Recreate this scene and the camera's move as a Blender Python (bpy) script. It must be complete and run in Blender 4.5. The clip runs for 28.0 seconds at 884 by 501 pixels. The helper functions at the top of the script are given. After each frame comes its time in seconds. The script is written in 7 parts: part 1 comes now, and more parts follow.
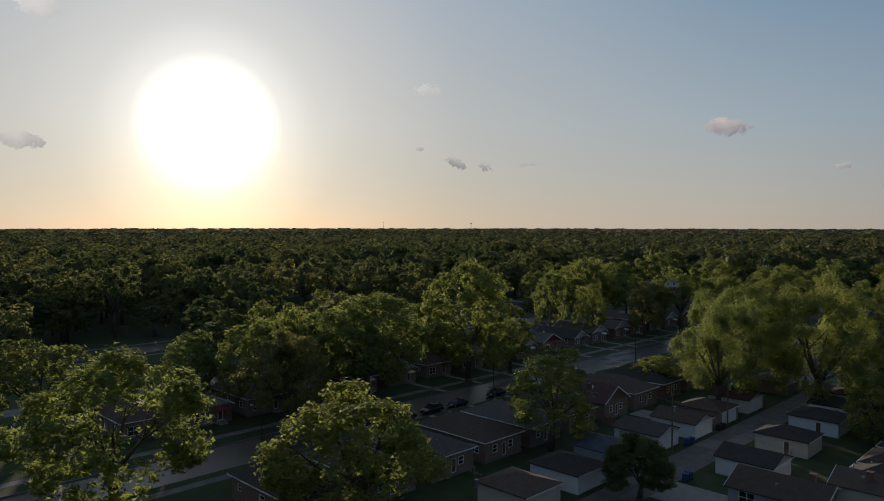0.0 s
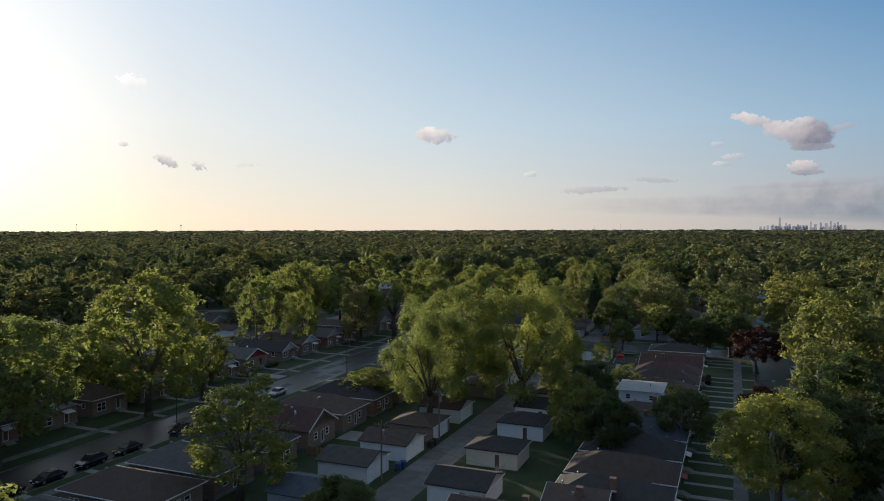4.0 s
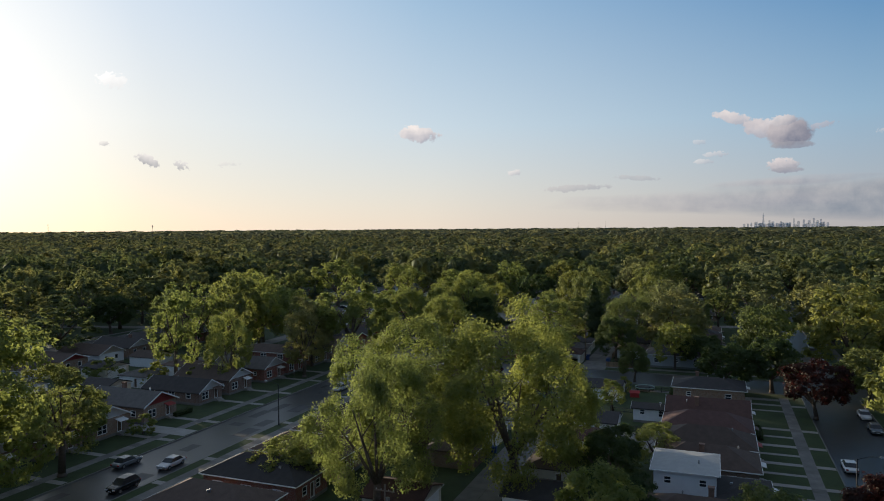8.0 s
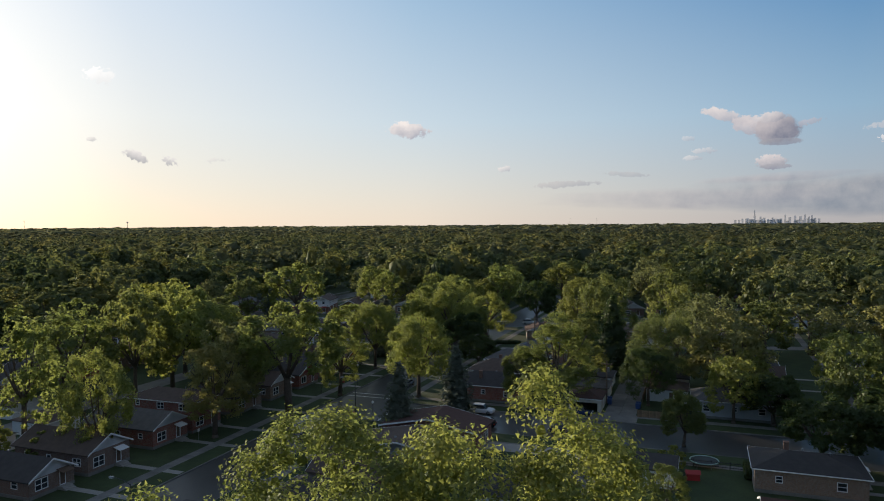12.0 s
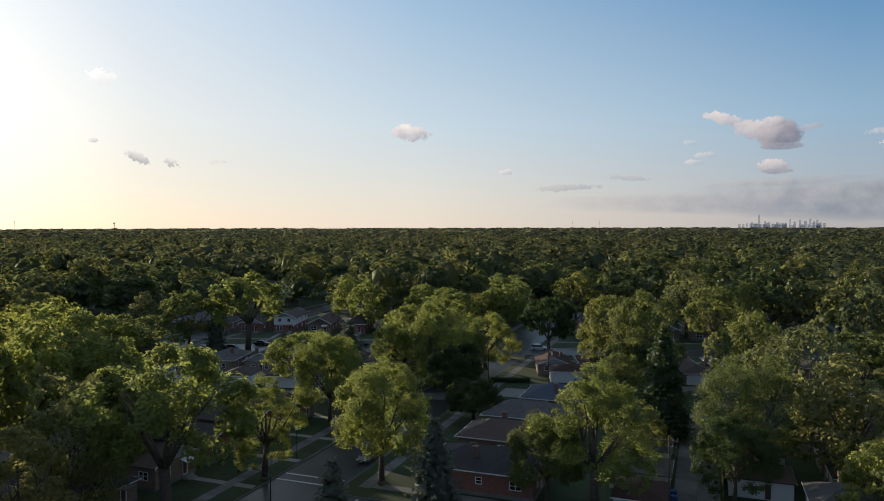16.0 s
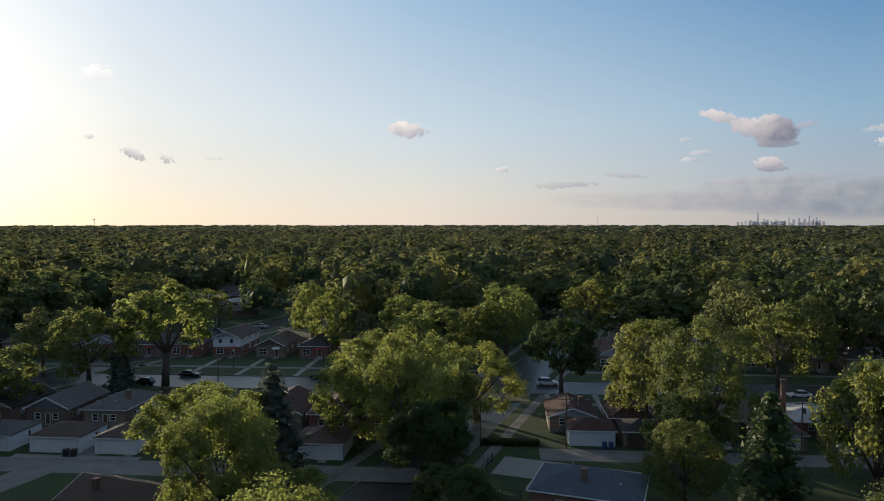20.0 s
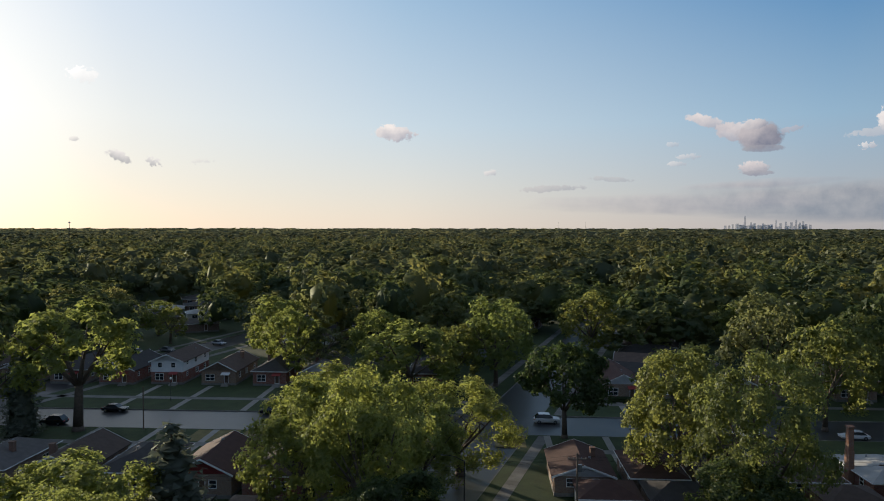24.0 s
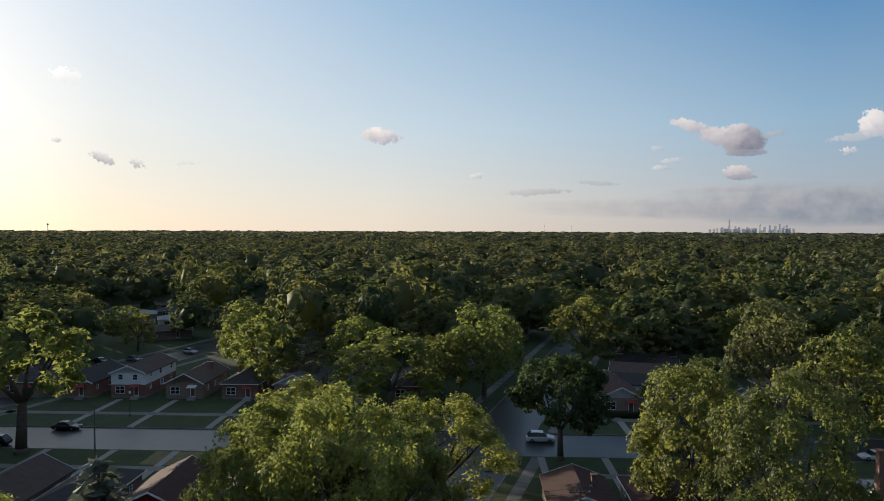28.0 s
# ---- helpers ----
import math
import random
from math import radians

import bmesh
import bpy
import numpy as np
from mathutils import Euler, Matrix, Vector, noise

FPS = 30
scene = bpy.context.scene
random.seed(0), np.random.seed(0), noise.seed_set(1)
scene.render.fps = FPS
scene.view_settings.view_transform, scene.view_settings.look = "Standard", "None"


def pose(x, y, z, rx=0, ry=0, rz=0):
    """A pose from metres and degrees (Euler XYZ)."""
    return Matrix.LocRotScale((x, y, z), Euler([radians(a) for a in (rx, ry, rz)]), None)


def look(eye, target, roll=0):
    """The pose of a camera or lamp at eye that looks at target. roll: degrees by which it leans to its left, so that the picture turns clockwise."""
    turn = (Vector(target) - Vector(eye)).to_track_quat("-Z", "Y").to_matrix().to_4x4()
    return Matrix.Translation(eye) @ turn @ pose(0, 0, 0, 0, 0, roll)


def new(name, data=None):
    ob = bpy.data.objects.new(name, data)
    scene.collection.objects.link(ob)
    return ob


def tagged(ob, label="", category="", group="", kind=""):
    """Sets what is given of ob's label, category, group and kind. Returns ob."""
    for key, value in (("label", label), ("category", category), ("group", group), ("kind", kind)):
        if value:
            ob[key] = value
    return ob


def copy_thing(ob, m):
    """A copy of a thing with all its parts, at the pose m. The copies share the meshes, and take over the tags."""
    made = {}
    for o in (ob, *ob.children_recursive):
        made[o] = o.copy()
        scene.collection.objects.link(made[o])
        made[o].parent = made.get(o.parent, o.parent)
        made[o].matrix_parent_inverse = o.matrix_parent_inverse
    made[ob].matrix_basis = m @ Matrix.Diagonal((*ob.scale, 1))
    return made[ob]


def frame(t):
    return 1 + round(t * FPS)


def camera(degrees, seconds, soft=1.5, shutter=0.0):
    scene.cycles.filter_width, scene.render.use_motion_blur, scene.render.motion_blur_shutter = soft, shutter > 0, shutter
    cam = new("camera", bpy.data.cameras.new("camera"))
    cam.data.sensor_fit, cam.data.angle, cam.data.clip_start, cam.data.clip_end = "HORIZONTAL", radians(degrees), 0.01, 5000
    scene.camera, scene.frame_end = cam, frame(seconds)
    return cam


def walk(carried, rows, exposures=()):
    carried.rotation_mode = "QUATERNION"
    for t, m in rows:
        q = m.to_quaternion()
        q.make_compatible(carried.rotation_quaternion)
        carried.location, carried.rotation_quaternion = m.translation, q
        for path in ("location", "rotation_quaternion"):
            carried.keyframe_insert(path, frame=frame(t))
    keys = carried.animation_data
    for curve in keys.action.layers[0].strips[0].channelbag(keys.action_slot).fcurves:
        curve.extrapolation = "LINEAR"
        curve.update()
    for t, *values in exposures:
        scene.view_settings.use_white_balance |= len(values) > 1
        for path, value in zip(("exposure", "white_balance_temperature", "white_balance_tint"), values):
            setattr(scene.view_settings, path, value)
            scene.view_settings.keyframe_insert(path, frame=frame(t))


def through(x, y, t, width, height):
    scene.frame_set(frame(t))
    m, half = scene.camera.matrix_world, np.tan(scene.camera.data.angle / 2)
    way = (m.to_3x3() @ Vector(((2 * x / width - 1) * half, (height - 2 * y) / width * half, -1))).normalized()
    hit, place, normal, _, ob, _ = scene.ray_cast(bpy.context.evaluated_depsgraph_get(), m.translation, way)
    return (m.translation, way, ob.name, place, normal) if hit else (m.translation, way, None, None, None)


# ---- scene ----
cam = camera(64.3, 28.0, soft=1.0)
SCALE = 1.242                         # metres in one unit of the plan: the street blocks are 100.6 m apart
PATH = [
    (0, (-2.439, -26.252, 27.86), (-3.219, -24.412, 27.791), 0.05),
    (0.2, (-2.738, -25.896, 27.831), (-3.283, -23.972, 27.773), 0.1),
    (0.5, (-3.093, -25.351, 27.772), (-3.364, -23.371, 27.708), 0.15),
    (1, (-3.435, -24.532, 27.661), (-3.554, -22.537, 27.596), 0.1),
    (1.5, (-3.531, -23.631, 27.644), (-3.619, -21.634, 27.578), 0.05),
    (2, (-3.372, -22.399, 27.668), (-3.441, -20.401, 27.605), -0.0),
    (2.5, (-3.231, -20.63, 27.698), (-3.284, -18.632, 27.633), -0.0),
    (3, (-2.977, -18.244, 27.726), (-3.015, -16.246, 27.662), -0.1),
    (3.5, (-2.737, -15.345, 27.753), (-2.763, -13.346, 27.689), -0.1),
    (5.5, (-1.531, -1.541, 28.143), (-1.531, 0.458, 28.079), -0.3),
    (6, (-1.176, 2.547, 28.237), (-1.17, 4.546, 28.174), -0.3),
    (6.5, (-0.747, 6.906, 28.314), (-0.736, 8.905, 28.251), -0.3),
    (7, (-0.343, 11.408, 28.395), (-0.326, 13.407, 28.329), -0.3),
    (7.5, (0.075, 15.984, 28.475), (0.097, 17.983, 28.408), -0.3),
    (8, (0.487, 20.599, 28.53), (0.514, 22.598, 28.462), -0.4),
    (8.5, (0.896, 25.299, 28.595), (0.93, 27.297, 28.526), -0.5),
    (9, (1.322, 30.182, 28.647), (1.363, 32.18, 28.576), -0.6),
    (9.5, (1.744, 35.176, 28.71), (1.791, 37.174, 28.635), -0.6),
    (10, (2.199, 40.031, 28.757), (2.249, 42.029, 28.681), -0.6),
    (10.5, (2.722, 44.789, 28.81), (2.773, 46.787, 28.732), -0.6),
    (11, (3.217, 49.694, 28.835), (3.269, 51.691, 28.757), -0.6),
    (11.5, (3.608, 54.695, 28.822), (3.662, 56.692, 28.744), -0.5),
    (12, (4.032, 59.765, 28.774), (4.087, 61.763, 28.695), -0.4),
    (12.5, (4.492, 64.867, 28.695), (4.547, 66.865, 28.619), -0.4),
    (14.5, (6.363, 84.034, 28.304), (6.415, 86.032, 28.231), -0.2),
    (15, (6.826, 88.83, 28.292), (6.878, 90.828, 28.22), -0.1),
    (15.5, (7.291, 93.632, 28.297), (7.343, 95.63, 28.224), -0.1),
    (16, (7.88, 98.743, 28.353), (7.932, 100.741, 28.282), -0.1),
    (16.5, (8.534, 103.937, 28.41), (8.586, 105.935, 28.338), -0.1),
    (17, (9.129, 109.091, 28.453), (9.181, 111.089, 28.381), -0.1),
    (17.5, (9.594, 114.17, 28.455), (9.648, 116.168, 28.38), -0.0),
    (18, (10.048, 119.18, 28.431), (10.103, 121.178, 28.355), 0.0),
    (18.5, (10.541, 123.985, 28.389), (10.597, 125.983, 28.313), 0.0),
    (19, (11.073, 128.444, 28.359), (11.128, 130.442, 28.28), 0.0),
    (19.5, (11.497, 132.56, 28.329), (11.556, 134.558, 28.25), 0.0),
    (20, (11.874, 136.365, 28.332), (11.936, 138.362, 28.253), -0.0),
    (20.5, (12.31, 139.748, 28.318), (12.373, 141.745, 28.238), -0.1),
    (21, (12.673, 142.859, 28.322), (12.74, 144.856, 28.243), -0.2),
    (21.5, (12.96, 145.857, 28.365), (13.031, 147.854, 28.288), -0.1),
    (22, (13.186, 148.612, 28.399), (13.263, 150.609, 28.324), -0.1),
    (22.5, (13.436, 151.06, 28.397), (13.517, 153.057, 28.323), -0.1),
    (24.5, (14.261, 159.789, 28.308), (14.362, 161.785, 28.239), 0.1),
    (25, (14.439, 161.537, 28.282), (14.543, 163.533, 28.213), 0.1),
    (25.5, (14.55, 162.99, 28.247), (14.658, 164.986, 28.18), 0.1),
    (26, (14.558, 164.133, 28.198), (14.672, 166.129, 28.133), 0.2),
    (26.5, (14.621, 165.103, 28.167), (14.74, 167.099, 28.103), 0.2),
    (27, (14.688, 165.819, 28.133), (14.811, 167.814, 28.07), 0.2),
    (27.5, (14.702, 166.248, 28.095), (14.831, 168.243, 28.033), 0.2),
    (28, (14.734, 166.45, 28.014), (14.87, 168.444, 27.953), 0.2),
]
walk(cam, [(t, look([c * SCALE for c in e], [c * SCALE for c in g], r)) for t, e, g, r in PATH], exposures=[(0.0, -0.32), (0.4, -0.08), (1.0, 0.25), (2.0, 0.42), (3.0, 0.5), (28.0, 0.5)])

# ---- world, sun, exposure ----
SUN_AZ, SUN_EL = 41.3, 7.6            # degrees to the left of +y, degrees above the horizon
world = bpy.data.worlds.new("world")
scene.world = world
world.use_nodes = True
wn, wl = world.node_tree.nodes, world.node_tree.links
sky = wn.new("ShaderNodeTexSky")
sky.sky_type = "NISHITA"
sky.sun_disc = False
sky.sun_elevation = radians(SUN_EL)
sky.sun_rotation = radians(-SUN_AZ)
sky.altitude = 200
sky.air_density = 1.0
sky.dust_density = 0.7
sky.ozone_density = 3.0
bg = wn["Background"]
bg.inputs["Strength"].default_value = 0.15
way = wn.new("ShaderNodeTexCoord").outputs["Generated"]


def op(kind, a, b=None, clamp=False):
    n = wn.new("ShaderNodeMath")
    n.operation, n.use_clamp = kind, clamp
    for k, s in enumerate((a, b)):
        if s is None:
            continue
        if isinstance(s, (int, float)):
            n.inputs[k].default_value = s
        else:
            wl.new(s, n.inputs[k])
    return n.outputs[0]


def along(vec):
    n = wn.new("ShaderNodeVectorMath")
    n.operation = "DOT_PRODUCT"
    wl.new(way, n.inputs[0])
    n.inputs[1].default_value = vec
    return n.outputs["Value"]


def cloud_noise(scale, detail):
    n = wn.new("ShaderNodeTexNoise")
    n.inputs["Scale"].default_value, n.inputs["Detail"].default_value, n.inputs["Roughness"].default_value = scale, detail, 0.6
    wl.new(way, n.inputs["Vector"])
    return op("SUBTRACT", n.outputs["Fac"], 0.5)


coarse, fine_, wisp = cloud_noise(38.0, 6.0), cloud_noise(110.0, 5.0), cloud_noise(260.0, 4.0)
flat_map = wn.new("ShaderNodeMapping")
flat_map.inputs["Scale"].default_value = (1, 1, 7)
wl.new(way, flat_map.inputs["Vector"])
flat_noise = wn.new("ShaderNodeTexNoise")
flat_noise.inputs["Scale"].default_value, flat_noise.inputs["Detail"].default_value = 9.0, 7.0
wl.new(flat_map.outputs[0], flat_noise.inputs["Vector"])
flat = op("SUBTRACT", flat_noise.outputs["Fac"], 0.5)


def ramp(fac, stops):
    """Colours over the angle from the sun, in degrees."""
    n = wn.new("ShaderNodeValToRGB")
    el = n.color_ramp.elements
    for k, (deg, c) in enumerate(stops):
        q = el[k] if k < 2 else el.new(deg / 180)
        q.position = deg / 180
        q.color = (*[v / 0.212 for v in c], 1)
    wl.new(fac, n.inputs[0])
    return n.outputs[0]


def mix(fac, a, b):
    n = wn.new("ShaderNodeMixRGB")
    for k, s in enumerate((fac, a, b)):
        if isinstance(s, (int, float, tuple)):
            n.inputs[k].default_value = s
        else:
            wl.new(s, n.inputs[k])
    return n.outputs[0]


# summer haze over the clear sky: whiter towards the sun, cream along the horizon
SUN_WAY = (-math.sin(radians(SUN_AZ)) * math.cos(radians(SUN_EL)), math.cos(radians(SUN_AZ)) * math.cos(radians(SUN_EL)), math.sin(radians(SUN_EL)))
off_sun = op("DIVIDE", op("ARCCOSINE", along(SUN_WAY)), math.pi)
height = along((0, 0, 1))
high = ramp(off_sun, [(0, (7, 7, 6.6)), (180, (0.24, 0.275, 0.345)), (3, (2.8, 2.8, 2.7)), (5.5, (1.5, 1.5, 1.48)), (8, (1.14, 1.14, 1.12)), (12, (0.95, 0.97, 0.98)), (20, (0.68, 0.77, 0.87)), (41, (0.36, 0.525, 0.70)), (72, (0.08, 0.245, 0.49)), (120, (0.145, 0.225, 0.365))])
middle = ramp(off_sun, [(0, (8, 7.8, 7.2)), (180, (0.24, 0.275, 0.335)), (3, (2.8, 2.7, 2.5)), (5.5, (1.5, 1.45, 1.36)), (8, (1.16, 1.13, 1.07)), (12, (1.0, 0.97, 0.92)), (20, (0.82, 0.82, 0.8)), (41, (0.60, 0.69, 0.76)), (72, (0.30, 0.45, 0.60)), (120, (0.13, 0.21, 0.31))])
low = ramp(off_sun, [(0, (5, 4.2, 3)), (180, (0.27, 0.265, 0.31)), (6, (1.5, 1.3, 1.0)), (10, (0.95, 0.85, 0.73)), (20, (0.85, 0.75, 0.64)), (41, (0.83, 0.73, 0.63)), (72, (0.47, 0.45, 0.47)), (120, (0.3, 0.3, 0.34))])
haze = mix(op("DIVIDE", height, 0.14, True), low, middle)
haze = mix(op("DIVIDE", op("SUBTRACT", height, 0.14), 0.17, True), haze, high)
zenith = op("DIVIDE", op("SUBTRACT", height, 0.33), 0.5, True)
haze = mix(zenith, haze, (0.92, 1.15, 1.56, 1))
sky_colour = mix(0.9, sky.outputs[0], haze)


def cloud(az, el, half_w, half_h, cover=1.0, tilt=0.0, rough=2.4, light=(4.4, 4.0, 3.8), dark=(2.0, 2.0, 2.3), layer=False):
    """A small cloud in the sky: its direction and half sizes in degrees."""
    global sky_colour
    a, e, t = radians(az), radians(el), radians(tilt)
    d = Vector((math.sin(a) * math.cos(e), math.cos(a) * math.cos(e), math.sin(e)))
    r = Vector((math.cos(a), -math.sin(a), 0))
    u = r.cross(d)
    r, u = r * math.cos(t) + u * math.sin(t), u * math.cos(t) - r * math.sin(t)
    x, y = along(r / math.tan(radians(half_w))), along(u / math.tan(radians(half_h)))
    inside = op("SUBTRACT", op("SUBTRACT", 1.0, op("MULTIPLY", x, x)), op("MULTIPLY", y, y))
    ragged = op("MULTIPLY", flat if layer else op("ADD", fine_, op("MULTIPLY", wisp, 1.6)) if half_w < 1.2 else op("ADD", coarse, op("ADD", fine_, op("MULTIPLY", wisp, 0.6))), rough * (1.7 if half_w < 0.95 else 1.0))
    m = op("MULTIPLY", op("ADD", inside, ragged), 1.1 if layer else 2.8, True)
    m = op("MULTIPLY", op("MULTIPLY", m, op("GREATER_THAN", along(d), 0.5)), cover, True)
    shade = op("ADD", op("ADD", op("MULTIPLY", x, -0.32), op("MULTIPLY", y, 0.42)), op("ADD", op("MULTIPLY", coarse, 1.6), 0.5), True)
    c, mx = wn.new("ShaderNodeMixRGB"), wn.new("ShaderNodeMixRGB")
    wl.new(shade, c.inputs[0])
    c.inputs[1].default_value, c.inputs[2].default_value = (*dark, 1), (*light, 1)
    wl.new(m, mx.inputs[0])
    wl.new(sky_colour, mx.inputs[1])
    wl.new(c.outputs[0], mx.inputs[2])
    sky_colour = mx.outputs[0]


LILAC = dict(light=(2.6, 2.42, 2.45), dark=(1.5, 1.52, 1.8))
cloud(32.0, 1.9, 13.0, 1.7, 0.95, 0, 1.2, layer=True, light=(2.1, 2.1, 2.2), dark=(1.0, 1.2, 1.5))
cloud(20.0, 1.7, 11.0, 0.9, 0.45, 0, 1.8, layer=True, **LILAC)
cloud(27.5, 3.2, 6.5, 0.4, 0.6, 2, 1.8, layer=True, **LILAC)
cloud(11.6, 3.0, 2.4, 0.28, 0.5, 2, 2.6, **LILAC)
cloud(16.2, 3.7, 2.0, 0.2, 0.4, -4, 2.6, **LILAC)
cloud(22.0, 5.3, 0.9, 0.22, 0.45, 0, 1.6)
cloud(21.2, 4.8, 0.8, 0.2, 0.4, 0, 1.6)
cloud(20.9, 6.3, 0.45, 0.2, 0.35, 0, 1.6)
cloud(-1.1, 7.45, 1.7, 0.66, 0.95, -7, 2.0)
cloud(23.7, 7.75, 2.1, 0.5, 0.85, -20, 1.9, light=(3.9, 3.45, 3.3), dark=(2.1, 2.05, 2.3))
cloud(25.1, 7.1, 1.5, 0.75, 0.9, -14, 1.6, light=(3.6, 3.25, 3.2), dark=(1.9, 1.9, 2.2))
cloud(27.0, 6.65, 1.7, 1.12, 1.0, 0, 0.85, light=(2.5, 2.3, 2.4), dark=(0.95, 1.02, 1.35))
cloud(26.6, 7.55, 1.0, 0.42, 0.9, 6, 1.2, light=(3.3, 3.05, 3.05), dark=(1.6, 1.62, 1.9))
cloud(27.2, 5.75, 1.5, 0.3, 0.8, 0, 0.8, light=(1.7, 1.68, 1.85), dark=(1.2, 1.26, 1.6))
cloud(29.0, 7.0, 0.9, 0.22, 0.75, 8, 1.6, dark=(1.7, 1.8, 2.15), light=(2.3, 2.3, 2.6))
cloud(26.6, 4.3, 1.05, 0.58, 0.95, 0, 1.3, light=(3.6, 3.25, 3.2), dark=(1.5, 1.55, 1.85))
cloud(26.9, 3.95, 1.15, 0.22, 0.85, 0, 0.8, light=(2.0, 1.95, 2.1), dark=(1.5, 1.55, 1.85))
cloud(-24.1, 10.75, 1.05, 0.58, 0.85, -8, light=(5.2, 5.1, 5.0), dark=(3.9, 3.9, 3.9))
cloud(-21.8, 5.1, 0.95, 0.4, 0.95, -24, 1.8, light=(4.3, 4.05, 3.9), dark=(1.9, 1.9, 2.0))
cloud(-19.4, 4.75, 0.55, 0.34, 0.9, -32, 1.8, light=(4.0, 3.8, 3.7), dark=(1.9, 1.9, 2.0))
cloud(-24.7, 6.2, 0.36, 0.18, 0.85, 0, 1.8, light=(4.2, 4.0, 3.8), dark=(2.2, 2.2, 2.3))
cloud(-16.0, 4.95, 0.8, 0.2, 0.3)
cloud(6.6, 4.3, 0.5, 0.22, 0.6)
cloud(35.8, 7.4, 1.6, 1.0, 0.85, 10)
cloud(34.6, 6.6, 2.0, 0.35, 0.7, 5, dark=(2.2, 2.3, 2.6), light=(2.9, 2.9, 3.0))
cloud(33.8, 5.6, 0.5, 0.25, 0.6)
cloud(-54.0, 6.0, 1.9, 0.6, 0.8, 0, light=(5.2, 4.8, 4.5), dark=(3.0, 2.9, 3.0))
cloud(-52.5, 15.2, 1.6, 0.8, 0.8, 0, light=(6.2, 5.9, 5.7), dark=(4.5, 4.4, 4.4))
wl.new(sky_colour, bg.inputs["Color"])
sun_data = bpy.data.lights.new("sun", "SUN")
sun_data.energy = 3.8
sun_data.angle = radians(0.6)
sun_data.color = (1.0, 0.86, 0.65)
sun = new("sun", sun_data)
sun.matrix_world = look((0, 0, 0), (math.sin(radians(SUN_AZ)), -math.cos(radians(SUN_AZ)), -math.tan(radians(SUN_EL))))

# ---- materials ----
MATS = {}


def material(name, color, rough=0.8, scale=3.0, vary=0.25, bump=0.0, fine=0.0, metal=0.0, coord="Object", rnd=0.0):
    """A plain surface with two scales of noise in its colour, and a relief."""
    m = bpy.data.materials.new(name)
    m.use_nodes = True
    n, l = m.node_tree.nodes, m.node_tree.links
    b = n["Principled BSDF"]
    b.inputs["Roughness"].default_value = rough
    b.inputs["Metallic"].default_value = metal
    tc = n.new("ShaderNodeTexCoord")
    a, c = n.new("ShaderNodeTexNoise"), n.new("ShaderNodeTexNoise")
    a.inputs["Scale"].default_value, c.inputs["Scale"].default_value = scale, scale * 9
    a.inputs["Detail"].default_value = 5
    l.new(tc.outputs[coord], a.inputs["Vector"])
    l.new(tc.outputs[coord], c.inputs["Vector"])
    add = n.new("ShaderNodeMath")
    add.operation = "MULTIPLY_ADD"
    l.new(c.outputs["Fac"], add.inputs[0])
    add.inputs[1].default_value = 0.5
    l.new(a.outputs["Fac"], add.inputs[2])
    mr = n.new("ShaderNodeMapRange")
    l.new(add.outputs[0], mr.inputs[0])
    mr.inputs[1].default_value, mr.inputs[2].default_value = 0.35, 1.15
    mr.inputs[3].default_value, mr.inputs[4].default_value = 1 - vary, 1 + vary
    val = mr.outputs[0]
    if rnd:
        oi = n.new("ShaderNodeObjectInfo")
        mo = n.new("ShaderNodeMapRange")
        l.new(oi.outputs["Random"], mo.inputs[0])
        mo.inputs[3].default_value, mo.inputs[4].default_value = 1 - rnd, 1 + rnd
        mu = n.new("ShaderNodeMath")
        mu.operation = "MULTIPLY"
        l.new(val, mu.inputs[0])
        l.new(mo.outputs[0], mu.inputs[1])
        val = mu.outputs[0]
    hs = n.new("ShaderNodeMixRGB")
    hs.blend_type = "MULTIPLY"
    hs.inputs[0].default_value = 1
    hs.inputs[1].default_value = (*color, 1)
    cb = n.new("ShaderNodeCombineColor")
    for k in range(3):
        l.new(val, cb.inputs[k])
    l.new(cb.outputs[0], hs.inputs[2])
    l.new(hs.outputs[0], b.inputs["Base Color"])
    if bump:
        bp = n.new("ShaderNodeBump")
        bp.inputs["Strength"].default_value = bump
        bp.inputs["Distance"].default_value = 0.02
        l.new(c.outputs["Fac"], bp.inputs["Height"])
        l.new(bp.outputs[0], b.inputs["Normal"])
    MATS[name] = m
    return m


def brick_material(name, c1, c2, mortar):
    m = material(name, c1, 0.9)
    n, l = m.node_tree.nodes, m.node_tree.links
    tx = n.new("ShaderNodeTexBrick")
    tx.inputs["Scale"].default_value = 1.0
    tx.inputs["Brick Width"].default_value, tx.inputs["Row Height"].default_value = 0.21, 0.07
    tx.inputs["Mortar Size"].default_value = 0.008
    tx.inputs["Color1"].default_value, tx.inputs["Color2"].default_value = (*c1, 1), (*c2, 1)
    tx.inputs["Mortar"].default_value = (*mortar, 1)
    tc = n.new("ShaderNodeTexCoord")
    sp, cb = n.new("ShaderNodeSeparateXYZ"), n.new("ShaderNodeCombineXYZ")
    ad = n.new("ShaderNodeMath")
    l.new(tc.outputs["Object"], sp.inputs[0])
    l.new(sp.outputs[0], ad.inputs[0])
    l.new(sp.outputs[1], ad.inputs[1])
    l.new(ad.outputs[0], cb.inputs[0])
    l.new(sp.outputs[2], cb.inputs[1])
    l.new(cb.outputs[0], tx.inputs["Vector"])
    mul = [x for x in n if x.bl_idname == "ShaderNodeMixRGB"][0]
    l.new(tx.outputs["Color"], mul.inputs[1])
    return m


